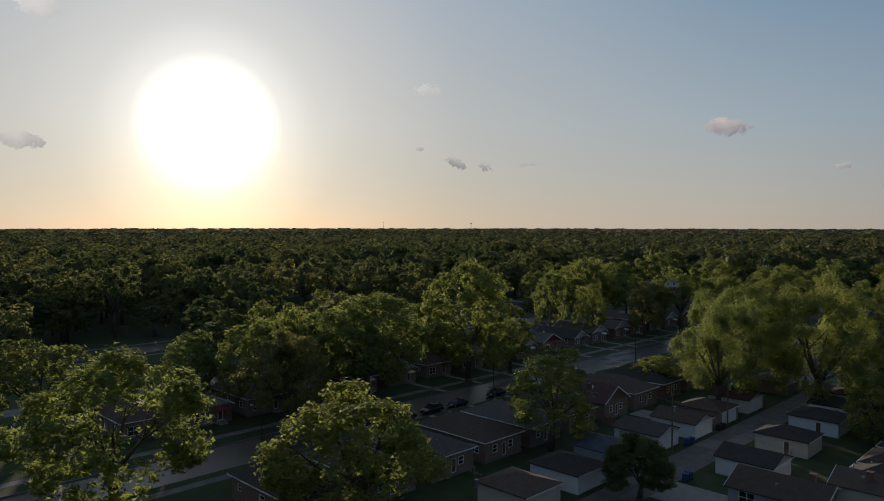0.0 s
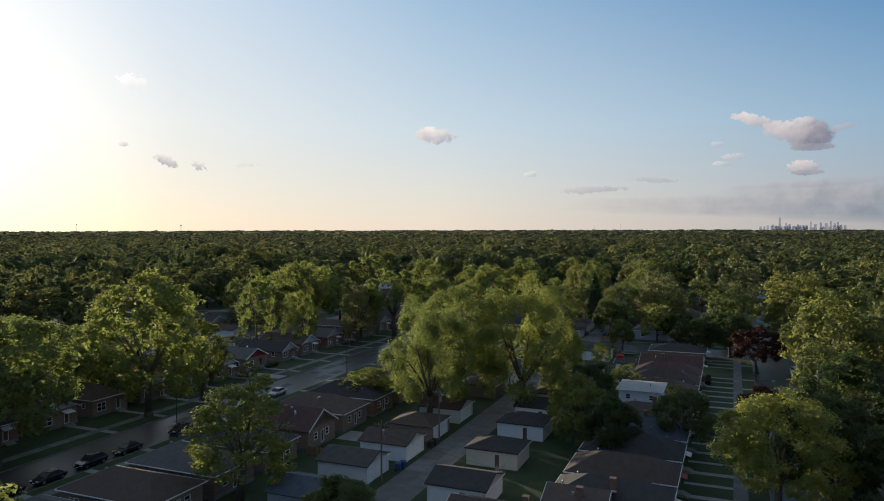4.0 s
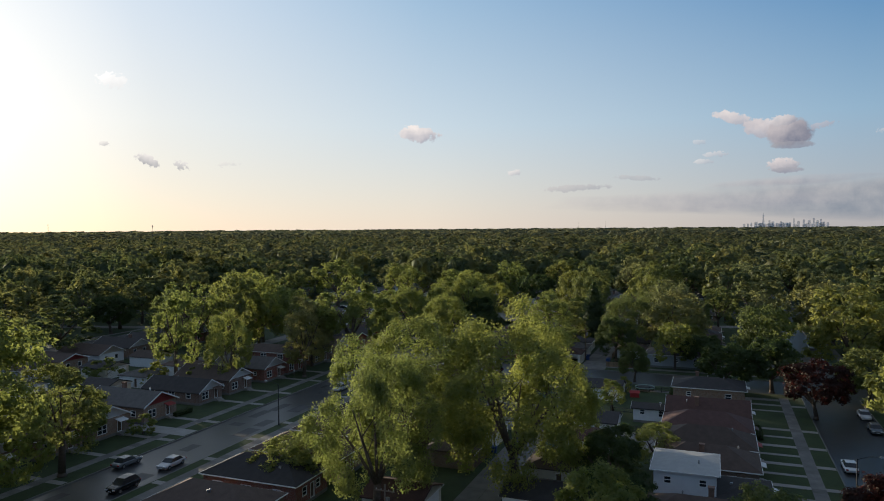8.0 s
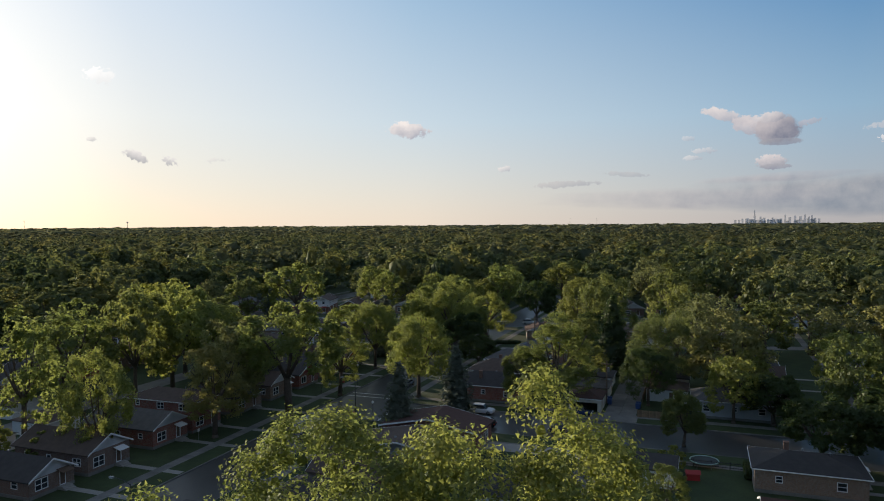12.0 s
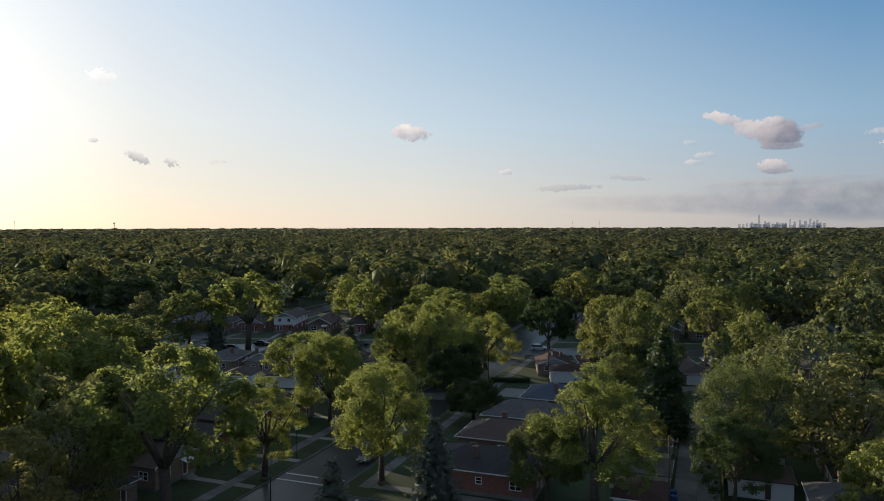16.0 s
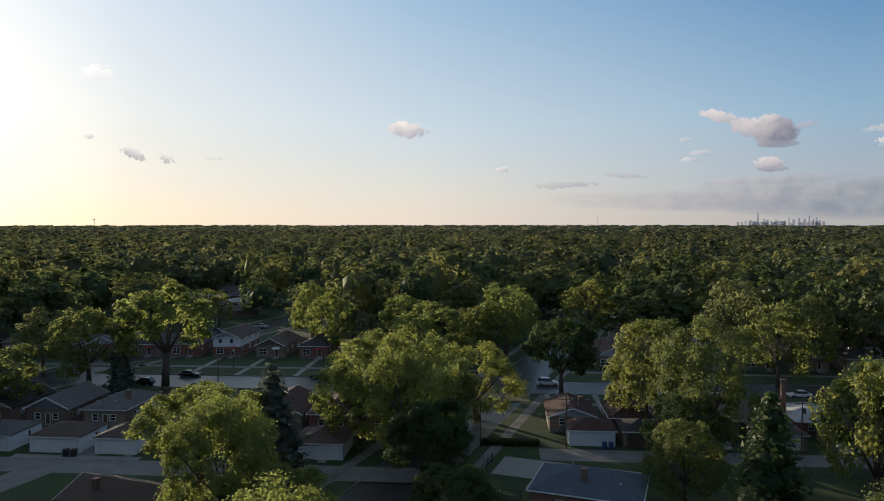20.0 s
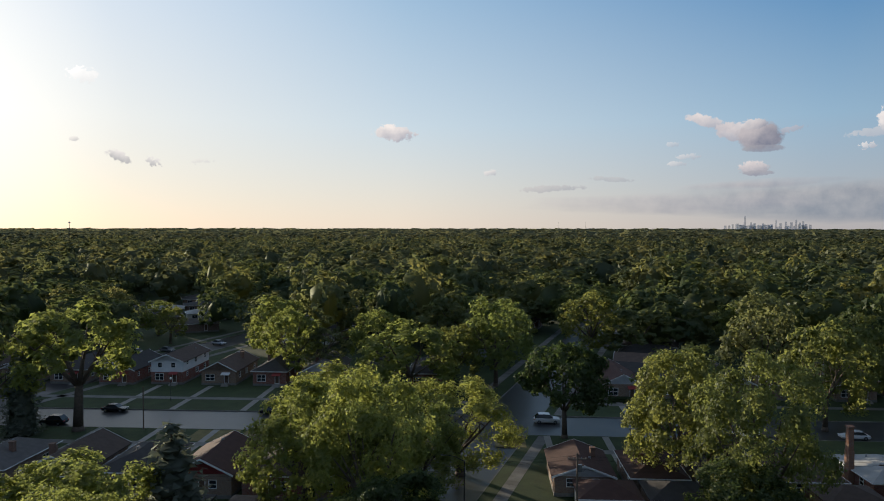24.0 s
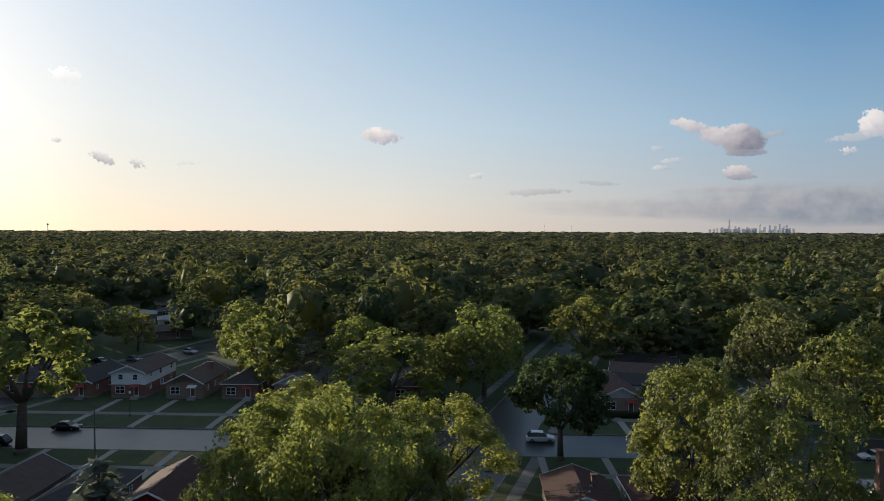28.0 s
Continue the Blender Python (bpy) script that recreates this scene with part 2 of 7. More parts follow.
def leaf_material(name, color, trans, rnd=0.3, patch=0.0, through=0.58):
    """Matt, half see-through leaves; each tree or patch of trees and each tuft a little different."""
    m = bpy.data.materials.new(name)
    m.use_nodes = True
    n, l = m.node_tree.nodes, m.node_tree.links
    n.remove(n["Principled BSDF"])
    out = n["Material Output"]
    df, tr, mx = n.new("ShaderNodeBsdfDiffuse"), n.new("ShaderNodeBsdfTranslucent"), n.new("ShaderNodeMixShader")
    gl, mg = n.new("ShaderNodeBsdfGlossy"), n.new("ShaderNodeMixShader")
    gl.inputs["Roughness"].default_value = 0.5
    gl.inputs["Color"].default_value = (0.7, 0.75, 0.65, 1)
    mg.inputs[0].default_value = 0.03
    mx.inputs[0].default_value = through
    geo = n.new("ShaderNodeNewGeometry")

    def plus(a, k, b):
        q = n.new("ShaderNodeMath")
        q.operation = "MULTIPLY_ADD"
        l.new(a, q.inputs[0])
        q.inputs[1].default_value = k
        if isinstance(b, float):
            q.inputs[2].default_value = b
        else:
            l.new(b, q.inputs[2])
        return q.outputs[0]

    if patch:
        cell = n.new("ShaderNodeTexVoronoi")
        cell.inputs["Scale"].default_value = 1.0 / patch
        flat_ = n.new("ShaderNodeVectorMath")
        flat_.operation = "MULTIPLY"
        flat_.inputs[1].default_value = (1, 1, 0.1)
        l.new(geo.outputs["Position"], flat_.inputs[0])
        l.new(flat_.outputs[0], cell.inputs["Vector"])
        sep = n.new("ShaderNodeSeparateColor")
        l.new(cell.outputs["Color"], sep.inputs[0])
        own = sep.outputs[0]
    else:
        own = n.new("ShaderNodeObjectInfo").outputs["Random"]
    val = plus(own, rnd * 2, 0.5 - rnd)
    for scale, k in ((0.35, 0.36), (1.6, 0.28)):
        nz = n.new("ShaderNodeTexNoise")
        nz.inputs["Scale"].default_value, nz.inputs["Detail"].default_value = scale * (0.35 if patch else 1.0), 3
        l.new(geo.outputs["Position"], nz.inputs["Vector"])
        val = plus(plus(nz.outputs["Fac"], k, -0.5 * k), 1.0, val)
    val = plus(plus(geo.outputs["Random Per Island"], 0.16, -0.08), 1.0, val)
    for src, sh in ((color, df), (trans, tr)):
        rp = n.new("ShaderNodeValToRGB")
        el = rp.color_ramp.elements
        el[0].position, el[1].position = 0.0, 1.0
        el[0].color = (src[0] * 0.58, src[1] * 0.7, src[2] * 0.85, 1)
        el[1].color = (src[0] * 1.5, src[1] * 1.3, src[2] * 1.05, 1)
        q = el.new(0.5)
        q.color = (*src, 1)
        l.new(val, rp.inputs[0])
        l.new(rp.outputs[0], sh.inputs["Color"])
    l.new(df.outputs[0], mx.inputs[1])
    l.new(tr.outputs[0], mx.inputs[2])
    l.new(mx.outputs[0], mg.inputs[1])
    l.new(gl.outputs[0], mg.inputs[2])
    l.new(mg.outputs[0], out.inputs["Surface"])
    MATS[name] = m
    return m


leaf_material("leaf", (0.098, 0.115, 0.036), (0.288, 0.322, 0.094))
# yellow-green leaves, brighter than leaf: sunlight put into the colour
leaf_material("leaf_bright", (0.12, 0.136, 0.040), (0.38, 0.425, 0.11), 0.18)
leaf_material("leaf_dark", (0.0508, 0.0742, 0.0252), (0.102, 0.147, 0.0415), 0.2)
leaf_material("leaf_red", (0.035, 0.012, 0.012), (0.07, 0.018, 0.015), 0.1)
leaf_material("leaf_spruce", (0.15, 0.17, 0.13), (0.16, 0.175, 0.12), 0.15)
# grey-green of some trees; on the sun's side also painted-in glare
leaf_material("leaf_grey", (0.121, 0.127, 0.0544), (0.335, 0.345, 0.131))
# from mid to horizon the leaves turn bluer and greyer: haze mixed into their colour
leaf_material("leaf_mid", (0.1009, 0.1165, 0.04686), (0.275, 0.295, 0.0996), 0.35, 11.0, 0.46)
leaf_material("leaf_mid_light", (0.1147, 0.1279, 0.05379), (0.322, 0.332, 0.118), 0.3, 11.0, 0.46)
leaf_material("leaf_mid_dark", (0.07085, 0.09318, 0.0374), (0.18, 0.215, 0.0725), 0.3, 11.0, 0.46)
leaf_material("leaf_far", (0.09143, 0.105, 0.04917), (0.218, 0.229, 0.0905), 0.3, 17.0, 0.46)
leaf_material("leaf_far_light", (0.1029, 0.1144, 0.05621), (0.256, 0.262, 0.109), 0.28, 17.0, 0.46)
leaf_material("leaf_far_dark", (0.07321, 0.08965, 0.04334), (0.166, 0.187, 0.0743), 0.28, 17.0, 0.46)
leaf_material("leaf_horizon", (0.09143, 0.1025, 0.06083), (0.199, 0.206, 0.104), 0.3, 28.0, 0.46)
material("bark", (0.11, 0.085, 0.065), 0.95, 4, 0.4, 0.6)
material("bark_pale", (0.3, 0.26, 0.21), 0.95, 4, 0.3, 0.4)
material("grass", (0.036, 0.056, 0.016), 0.95, 0.35, 0.45, 0.5, coord="Object")
material("grass_dry", (0.17, 0.14, 0.055), 0.95, 0.8, 0.4, 0.5)
material("ground", (0.035, 0.045, 0.018), 0.95, 0.05, 0.5, 0.4)
material("asphalt", (0.05, 0.05, 0.051), 0.38, 0.25, 0.25, 0.3)
material("asphalt_patch", (0.05, 0.049, 0.049), 0.6, 0.6, 0.3, 0.3)
material("concrete", (0.288, 0.272, 0.248), 0.9, 0.8, 0.2, 0.2, rnd=0.12)
material("concrete_old", (0.188, 0.178, 0.164), 0.9, 0.4, 0.35, 0.3)
material("concrete_slab", (0.2, 0.19, 0.175), 0.9, 0.5, 0.4, 0.3)
slab_nodes = MATS["concrete_slab"].node_tree
slab_own, slab_mix = slab_nodes.nodes.new("ShaderNodeNewGeometry"), slab_nodes.nodes.new("ShaderNodeMixRGB")
slab_base = slab_nodes.nodes["Principled BSDF"].inputs["Base Color"]
slab_mix.blend_type = "MULTIPLY"
slab_mix.inputs[0].default_value = 0.35              # slabs laid at different times
slab_nodes.links.new(slab_base.links[0].from_socket, slab_mix.inputs[1])
slab_nodes.links.new(slab_own.outputs["Random Per Island"], slab_mix.inputs[2])
slab_nodes.links.new(slab_mix.outputs[0], slab_base)
material("road_paint", (0.7, 0.7, 0.66), 0.8, 2, 0.25)
brick_material("brick_tan", (0.27, 0.17, 0.11), (0.22, 0.135, 0.09), (0.3, 0.27, 0.24))
brick_material("brick_red", (0.27, 0.085, 0.055), (0.21, 0.065, 0.045), (0.27, 0.23, 0.2))
brick_material("brick_orange", (0.33, 0.15, 0.08), (0.28, 0.12, 0.07), (0.3, 0.26, 0.23))
brick_material("brick_brown", (0.2, 0.12, 0.085), (0.16, 0.095, 0.07), (0.24, 0.21, 0.19))
material("siding_white", (0.72, 0.73, 0.74), 0.7, 1.0, 0.08, 0.1)
material("siding_grey", (0.36, 0.38, 0.4), 0.7, 1.0, 0.1, 0.1)
material("siding_cream", (0.6, 0.56, 0.47), 0.7, 1.0, 0.1, 0.1)
material("paint_white", (0.78, 0.78, 0.77), 0.55, 2, 0.06)
material("paint_red", (0.32, 0.05, 0.045), 0.6, 2, 0.1)
material("paint_brown", (0.12, 0.075, 0.05), 0.6, 2, 0.15)
material("roof_brown", (0.096, 0.0664, 0.0528), 0.92, 1.2, 0.3, 0.7, rnd=0.2)
material("roof_dark", (0.0496, 0.044, 0.0424), 0.92, 1.2, 0.3, 0.7, rnd=0.2)
material("roof_grey", (0.1, 0.092, 0.0864), 0.92, 1.2, 0.3, 0.7, rnd=0.2)
material("roof_rust", (0.075, 0.036, 0.028), 0.92, 1.2, 0.3, 0.7, rnd=0.2)
material("roof_blue", (0.08, 0.096, 0.12), 0.92, 1.2, 0.3, 0.7, rnd=0.2)
material("roof_red", (0.1, 0.052, 0.044), 0.92, 1.2, 0.3, 0.7)
material("roof_pale", (0.38, 0.38, 0.37), 0.9, 1.2, 0.15, 0.3)
material("glass", (0.03, 0.035, 0.04), 0.06, 1, 0.1)
material("metal_grey", (0.3, 0.31, 0.32), 0.45, 3, 0.15, metal=0.8)
material("metal_dark", (0.05, 0.05, 0.052), 0.5, 3, 0.2, metal=0.5)
material("wood_pole", (0.16, 0.12, 0.09), 0.95, 3, 0.3, 0.4)
material("wood_fence", (0.26, 0.17, 0.1), 0.9, 2, 0.3, 0.4, rnd=0.2)
material("rubber", (0.02, 0.02, 0.02), 0.9, 3, 0.2)
material("chimney_brick", (0.2, 0.12, 0.09), 0.95, 3, 0.3, 0.5)
material("bin_blue", (0.03, 0.07, 0.2), 0.6, 3, 0.2)
material("bin_black", (0.03, 0.03, 0.032), 0.6, 3, 0.2)
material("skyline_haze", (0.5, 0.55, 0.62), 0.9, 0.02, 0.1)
hz = MATS["skyline_haze"].node_tree
hz_mix, hz_clear = hz.nodes.new("ShaderNodeMixShader"), hz.nodes.new("ShaderNodeBsdfTransparent")
hz_mix.inputs[0].default_value = 0.66                # kilometres of air before the towers
hz.links.new(hz.nodes["Principled BSDF"].outputs[0], hz_mix.inputs[1])
hz.links.new(hz_clear.outputs[0], hz_mix.inputs[2])
hz.links.new(hz_mix.outputs[0], hz.nodes["Material Output"].inputs["Surface"])
material("hedge_base", (0.05, 0.06, 0.03), 0.9)
material("paint_green", (0.3, 0.42, 0.36), 0.6)
material("plastic_red", (0.4, 0.03, 0.03), 0.5, 2, 0.1)
material("plastic_dark", (0.04, 0.05, 0.05), 0.6, 2, 0.1)
material("light_red", (0.3, 0.01, 0.01), 0.2, 2, 0.05)
material("lamp_glass", (0.8, 0.8, 0.78), 0.3, 3, 0.05)
for cn, cc in (("black", (0.012, 0.012, 0.014)), ("silver", (0.45, 0.46, 0.48)), ("white", (0.75, 0.75, 0.76)), ("blue", (0.02, 0.04, 0.11)), ("grey", (0.14, 0.15, 0.16)), ("red", (0.3, 0.02, 0.02))):
    material("car_" + cn, cc, 0.25, 2, 0.04)


# ---- mesh helpers ----
class Build:
    """Collects corners and faces of one mesh."""

    def __init__(self):
        self.v, self.f = [], []

    def face(self, *pts):
        k = len(self.v)
        self.v += [tuple(p) for p in pts]
        self.f.append(tuple(range(k, k + len(pts))))

    def solid(self, pts, faces):
        k = len(self.v)
        self.v += [tuple(p) for p in pts]
        self.f += [tuple(k + i for i in q) for q in faces]

    def box(self, x0, y0, z0, x1, y1, z1, taper=0.0):
        t = taper
        self.solid([(x0, y0, z0), (x1, y0, z0), (x1, y1, z0), (x0, y1, z0), (x0 + t, y0 + t, z1), (x1 - t, y0 + t, z1), (x1 - t, y1 - t, z1), (x0 + t, y1 - t, z1)],
                   [(3, 2, 1, 0), (4, 5, 6, 7), (0, 1, 5, 4), (1, 2, 6, 5), (2, 3, 7, 6), (3, 0, 4, 7)])

    def slab(self, pts, thick):
        """A plate of that thickness under a polygon."""
        n = len(pts)
        low = [(x, y, z - thick) for x, y, z in pts]
        self.solid([*pts, *low], [tuple(range(n)), tuple(range(2 * n - 1, n - 1, -1))] + [(i, n + i, n + (i + 1) % n, (i + 1) % n) for i in range(n)])

    def tube(self, a, b, r0, r1, n=7, cap=True):
        a, b = Vector(a), Vector(b)
        d = (b - a).normalized()
        s = d.orthogonal().normalized()
        w = d.cross(s)
        ring = [[p + (s * math.cos(i * 2 * math.pi / n) + w * math.sin(i * 2 * math.pi / n)) * r for i in range(n)] for p, r in ((a, r0), (b, r1))]
        fs = [(i, (i + 1) % n, n + (i + 1) % n, n + i) for i in range(n)]
        if cap:
            fs += [tuple(range(n - 1, -1, -1)), tuple(range(n, 2 * n))]
        self.solid([*ring[0], *ring[1]], fs)

    def mesh(self, name, mat, smooth=False):
        me = bpy.data.meshes.new(name)
        me.from_pydata(self.v, [], self.f)
        me.materials.append(MATS[mat])
        if smooth:
            me.shade_smooth()
        return me


def part(name, b, mat, parent=None, label="", smooth=False):
    """One mesh object from a Build or a mesh, under a thing or a part."""
    ob = new(name, b.mesh(name, mat, smooth) if isinstance(b, Build) else b)
    if parent is not None:
        ob.parent = parent
    if label:
        tagged(ob, label)
    return ob


def thing(name, m, label, category, group="", kind=""):
    ob = new(name)
    ob.empty_display_size = 0.3
    ob.matrix_world = m
    return tagged(ob, label, category, group, kind)


# ---- the plan: streets run along u, 22 degrees to the right of +y; v is across them ----
TURN = 22.0
UX, UY = math.sin(radians(TURN)), math.cos(radians(TURN))


def uv(u, v, z=0.0):
    """A place of the plan in metres; z is in metres already."""
    return ((u * UX + v * UY) * SCALE, (u * UY - v * UX) * SCALE, z)


def at_uv(u, v, z=0.0, turn=0.0):
    x, y, z = uv(u, v, z)
    return pose(x, y, z, 0, 0, -TURN + turn)


def to_uv(x, y):
    """The plan's u and v of a place given in the plan's x and y."""
    return x * UX + y * UY, x * UY - y * UX


STREETS = [-313.6, -232.6, -151.6, -70.6, 10.4, 91.4, 172.4]      # centre lines, in v
HALF = 4.35
CROSS_NEAR, CROSS_FAR = 148.5, 159.5                               # the cross street, in u
AV_NEAR, AV_FAR, AV_SLOPE = 254.9, 264.8, -0.109                   # the avenue: y at x = 0, and its slope
AV_TURN = math.degrees(math.atan(AV_SLOPE))


def av_u(v, y0):
    """u at which the line of that v meets the avenue's edge."""
    # y = y0 + s x, with x = u UX + v UY and y = u UY - v UX
    return (y0 + AV_SLOPE * v * UY + v * UX) / (UY - AV_SLOPE * UX)


def at_av(x, y, z=0.0, turn=0.0):
    """x along the avenue, y away from its near kerb."""
    a = radians(AV_TURN)
    return pose((x * math.cos(a) - y * math.sin(a)) * SCALE, (AV_NEAR + x * math.sin(a) + y * math.cos(a)) * SCALE, z, 0, 0, AV_TURN + turn)


# ---- ground, blocks, roads ----
g = Build()
g.face((-6000, -1500, -0.17), (6000, -1500, -0.17), (6000, 6500, -0.17), (-6000, 6500, -0.17))
tagged(part("ground", g, "ground"), "flat dark green ground reaching the horizon", "ground", kind="structure")


def polygon_uv(pts, z):
    return [(*uv(u, v)[:2], z) for u, v in pts]


ROWS = []
for v0, v1 in zip(STREETS[:-1], STREETS[1:]):
    a, b = v0 + HALF, v1 - HALF
    if v1 < -70:                # west of the first street the blocks run on unbroken
        ROWS.append([(-90, a), (av_u(a, AV_NEAR), a), (av_u(b, AV_NEAR), b), (-90, b)])
    else:
        ROWS.append([(-90, a), (CROSS_NEAR, a), (CROSS_NEAR, b), (-90, b)])
        ROWS.append([(CROSS_FAR, a), (av_u(a, AV_NEAR), a), (av_u(b, AV_NEAR), b), (CROSS_FAR, b)])
    ROWS.append([(av_u(a, AV_FAR), a), (470, a), (470, b), (av_u(b, AV_FAR), b)])
for ring in ROWS:
    block = Build()
    block.slab(polygon_uv(ring[::-1], 0.0), 0.16)
    ob = tagged(part("lawn", block, "grass"), "grass of a city block, mown and dry in places", "lawn", kind="structure")
    kerb = Build()
    for (u0, v0), (u1, v1) in zip(ring, ring[1:] + ring[:1]):
        p, q = Vector(uv(u0, v0)), Vector(uv(u1, v1))
        d = (q - p).normalized()
        nrm = Vector((-d.y, d.x, 0)) * 0.16
        if nrm.dot(Vector(uv(sum(r[0] for r in ring) / 4, sum(r[1] for r in ring) / 4)) - p) > 0:
            nrm = -nrm
        pts = [p, q, q + nrm, p + nrm]
        kerb.slab([(w.x, w.y, 0.012) for w in pts], 0.17)
    tagged(part("kerb", kerb, "concrete_old", None), "pale concrete kerb round a block", "kerb", kind="structure")

road = Build()
for v in STREETS:
    road.slab(polygon_uv([(-90, v + HALF), (470, v + HALF), (470, v - HALF), (-90, v - HALF)], -0.15), 0.015)
tagged(part("road", road, "asphalt"), "worn grey asphalt of the side streets", "road", kind="structure")
road = Build()
road.slab(polygon_uv([(CROSS_NEAR - 0.2, 180), (CROSS_FAR + 0.2, 180), (CROSS_FAR + 0.2, -74.9), (CROSS_NEAR - 0.2, -74.9)][::-1], -0.143), 0.02)
tagged(part("road_cross", road, "asphalt"), "worn grey asphalt of a cross street", "road", kind="structure")
road = Build()
road.slab([(x * SCALE, (y + AV_SLOPE * x) * SCALE, -0.139) for x, y in ((-330, AV_NEAR - 0.2), (260, AV_NEAR - 0.2), (260, AV_FAR + 0.2), (-330, AV_FAR + 0.2))], 0.02)
tagged(part("road_avenue", road, "asphalt"), "wide grey asphalt avenue", "road", kind="structure")

rng = random.Random(5)


def strip(name, pts, mat, z, label, category, thick=0.02):
    b = Build()
    b.slab([(x, y, z) for x, y in pts], thick)
    return tagged(part(name, b, mat), label, category, kind="structure")


def uvrect(u0, u1, v0, v1):
    return [uv(a, b)[:2] for a, b in ((u0, v0), (u0, v1), (u1, v1), (u1, v0))]


def paved(name, u0, u1, v0, v1, mat, z, label, category, length=1.25, across=1, gap=0.02, wander=0.004):
    """Concrete laid in slabs with open joints, some of them a little sunk."""
    b = Build()
    n = max(1, round((u1 - u0) / length))
    for k in range(n):
        for j in range(across):
            p0, p1 = u0 + (u1 - u0) * k / n, u0 + (u1 - u0) * (k + 1) / n - gap
            q0, q1 = v0 + (v1 - v0) * j / across, v0 + (v1 - v0) * (j + 1) / across - (gap if j < across - 1 else 0)
            b.slab([(x, y, z - rng.random() * wander) for x, y in uvrect(p0, p1, q0, q1)], 0.02)
    return tagged(part(name, b, mat), label, category, kind="structure")


# pavements beside the streets
for v, near in ((-78.3, 1), (-64.0, 1), (3.3, 1), (17.5, 0), (-144.0, 0), (-159.0, 0)):
    west = ((-90, av_u(v, AV_NEAR) - 0.5), (av_u(v, AV_FAR) + 0.5, 470))
    for u0, u1 in west if v < -75 else ((-90, CROSS_NEAR - 2.5), (CROSS_FAR + 2.5, av_u(v, AV_NEAR) - 0.5), (av_u(v, AV_FAR) + 0.5, 470)):
        (paved if near else strip)(*(("pavement", u0, u1, v - 0.72, v + 0.72) if near else ("pavement", uvrect(u0, u1, v - 0.72, v + 0.72))), "concrete_slab", 0.014, "pale concrete pavement between lawns", "pavement")
for u in (CROSS_NEAR - 4.2, CROSS_FAR + 3.4):
    for v0, v1 in ((-63.2, 2.5), (18.3, 86)):
        strip("pavement", uvrect(u - 0.7, u + 0.7, v0, v1), "concrete_old", 0.016, "pale concrete pavement beside the cross street", "pavement")
# alleys
for v in (-30.2, -111.1, 50.9):
    if v < -75:
        strip("alley", uvrect(-90, 206, v - 2.3, v + 2.3), "concrete_old", 0.008, "cracked pale concrete alley", "alley")
        continue
    for u0, u1 in ((-90, CROSS_NEAR), (CROSS_FAR, 206)):
        paved("alley", u0, u1, v - 2.3, v + 2.3, "concrete_slab", 0.012, "cracked pale concrete alley", "alley", 4.4, 2, 0.035, 0.006)


def av_strip(name, x0, x1, y0, y1, mat, z, label, category):
    m = [at_av(x, y).translation for x, y in ((x0, y0), (x1, y0), (x1, y1), (x0, y1))]
    return strip(name, [(p.x, p.y) for p in m], mat, z, label, category)


av_strip("pavement", -200, 24, 16.4, 17.9, "concrete_old", 0.014, "pale concrete pavement beside the avenue", "pavement")
av_strip("pavement", 38, 150, 16.4, 17.9, "concrete_old", 0.014, "pale concrete pavement beside the avenue", "pavement")
av_strip("pavement", -200, 20, -7.4, -5.9, "concrete_old", 0.014, "pale concrete pavement beside the avenue", "pavement")
av_strip("pavement", 35, 150, -7.4, -5.9, "concrete_old", 0.014, "pale concrete pavement beside the avenue", "pavement")
av_strip("alley", -120, 16, -41.5, -36.8, "concrete_old", 0.010, "cracked pale concrete alley behind the houses", "alley")
av_strip("alley", 30, 120, -33.0, -28.6, "concrete_old", 0.010, "cracked pale concrete alley behind the houses", "alley")
# ---- houses ----
def wall_panel(b, p, q, z0, z1, holes, thick=0.14):
    """An upright wall from p to q (outside to the right of that way), with openings (from, to, low, high) that go through it."""
    p, q = Vector((*p, 0)), Vector((*q, 0))
    d = (q - p)
    length = d.length
    d.normalize()
    inward = Vector((-d.y, d.x, 0)) * thick
    xs = sorted({0.0, length, *[h[0] for h in holes], *[h[1] for h in holes]})
    zs = sorted({z0, z1, *[h[2] for h in holes], *[h[3] for h in holes]})
    at = lambda s, z: p + d * s + Vector((0, 0, z))
    for i in range(len(xs) - 1):
        for k in range(len(zs) - 1):
            mx, mz = (xs[i] + xs[i + 1]) / 2, (zs[k] + zs[k + 1]) / 2
            if any(h[0] < mx < h[1] and h[2] < mz < h[3] for h in holes):
                continue
            c = [at(xs[i], zs[k]), at(xs[i + 1], zs[k]), at(xs[i + 1], zs[k + 1]), at(xs[i], zs[k + 1])]
            b.face(*c)
            b.face(*[w + inward for w in c[::-1]])
    for a, e, lo, hi in holes:
        c = [at(a, lo), at(e, lo), at(e, hi), at(a, hi)]
        for w0, w1 in zip(c, c[1:] + c[:1]):
            b.face(w0, w0 + inward, w1 + inward, w1)


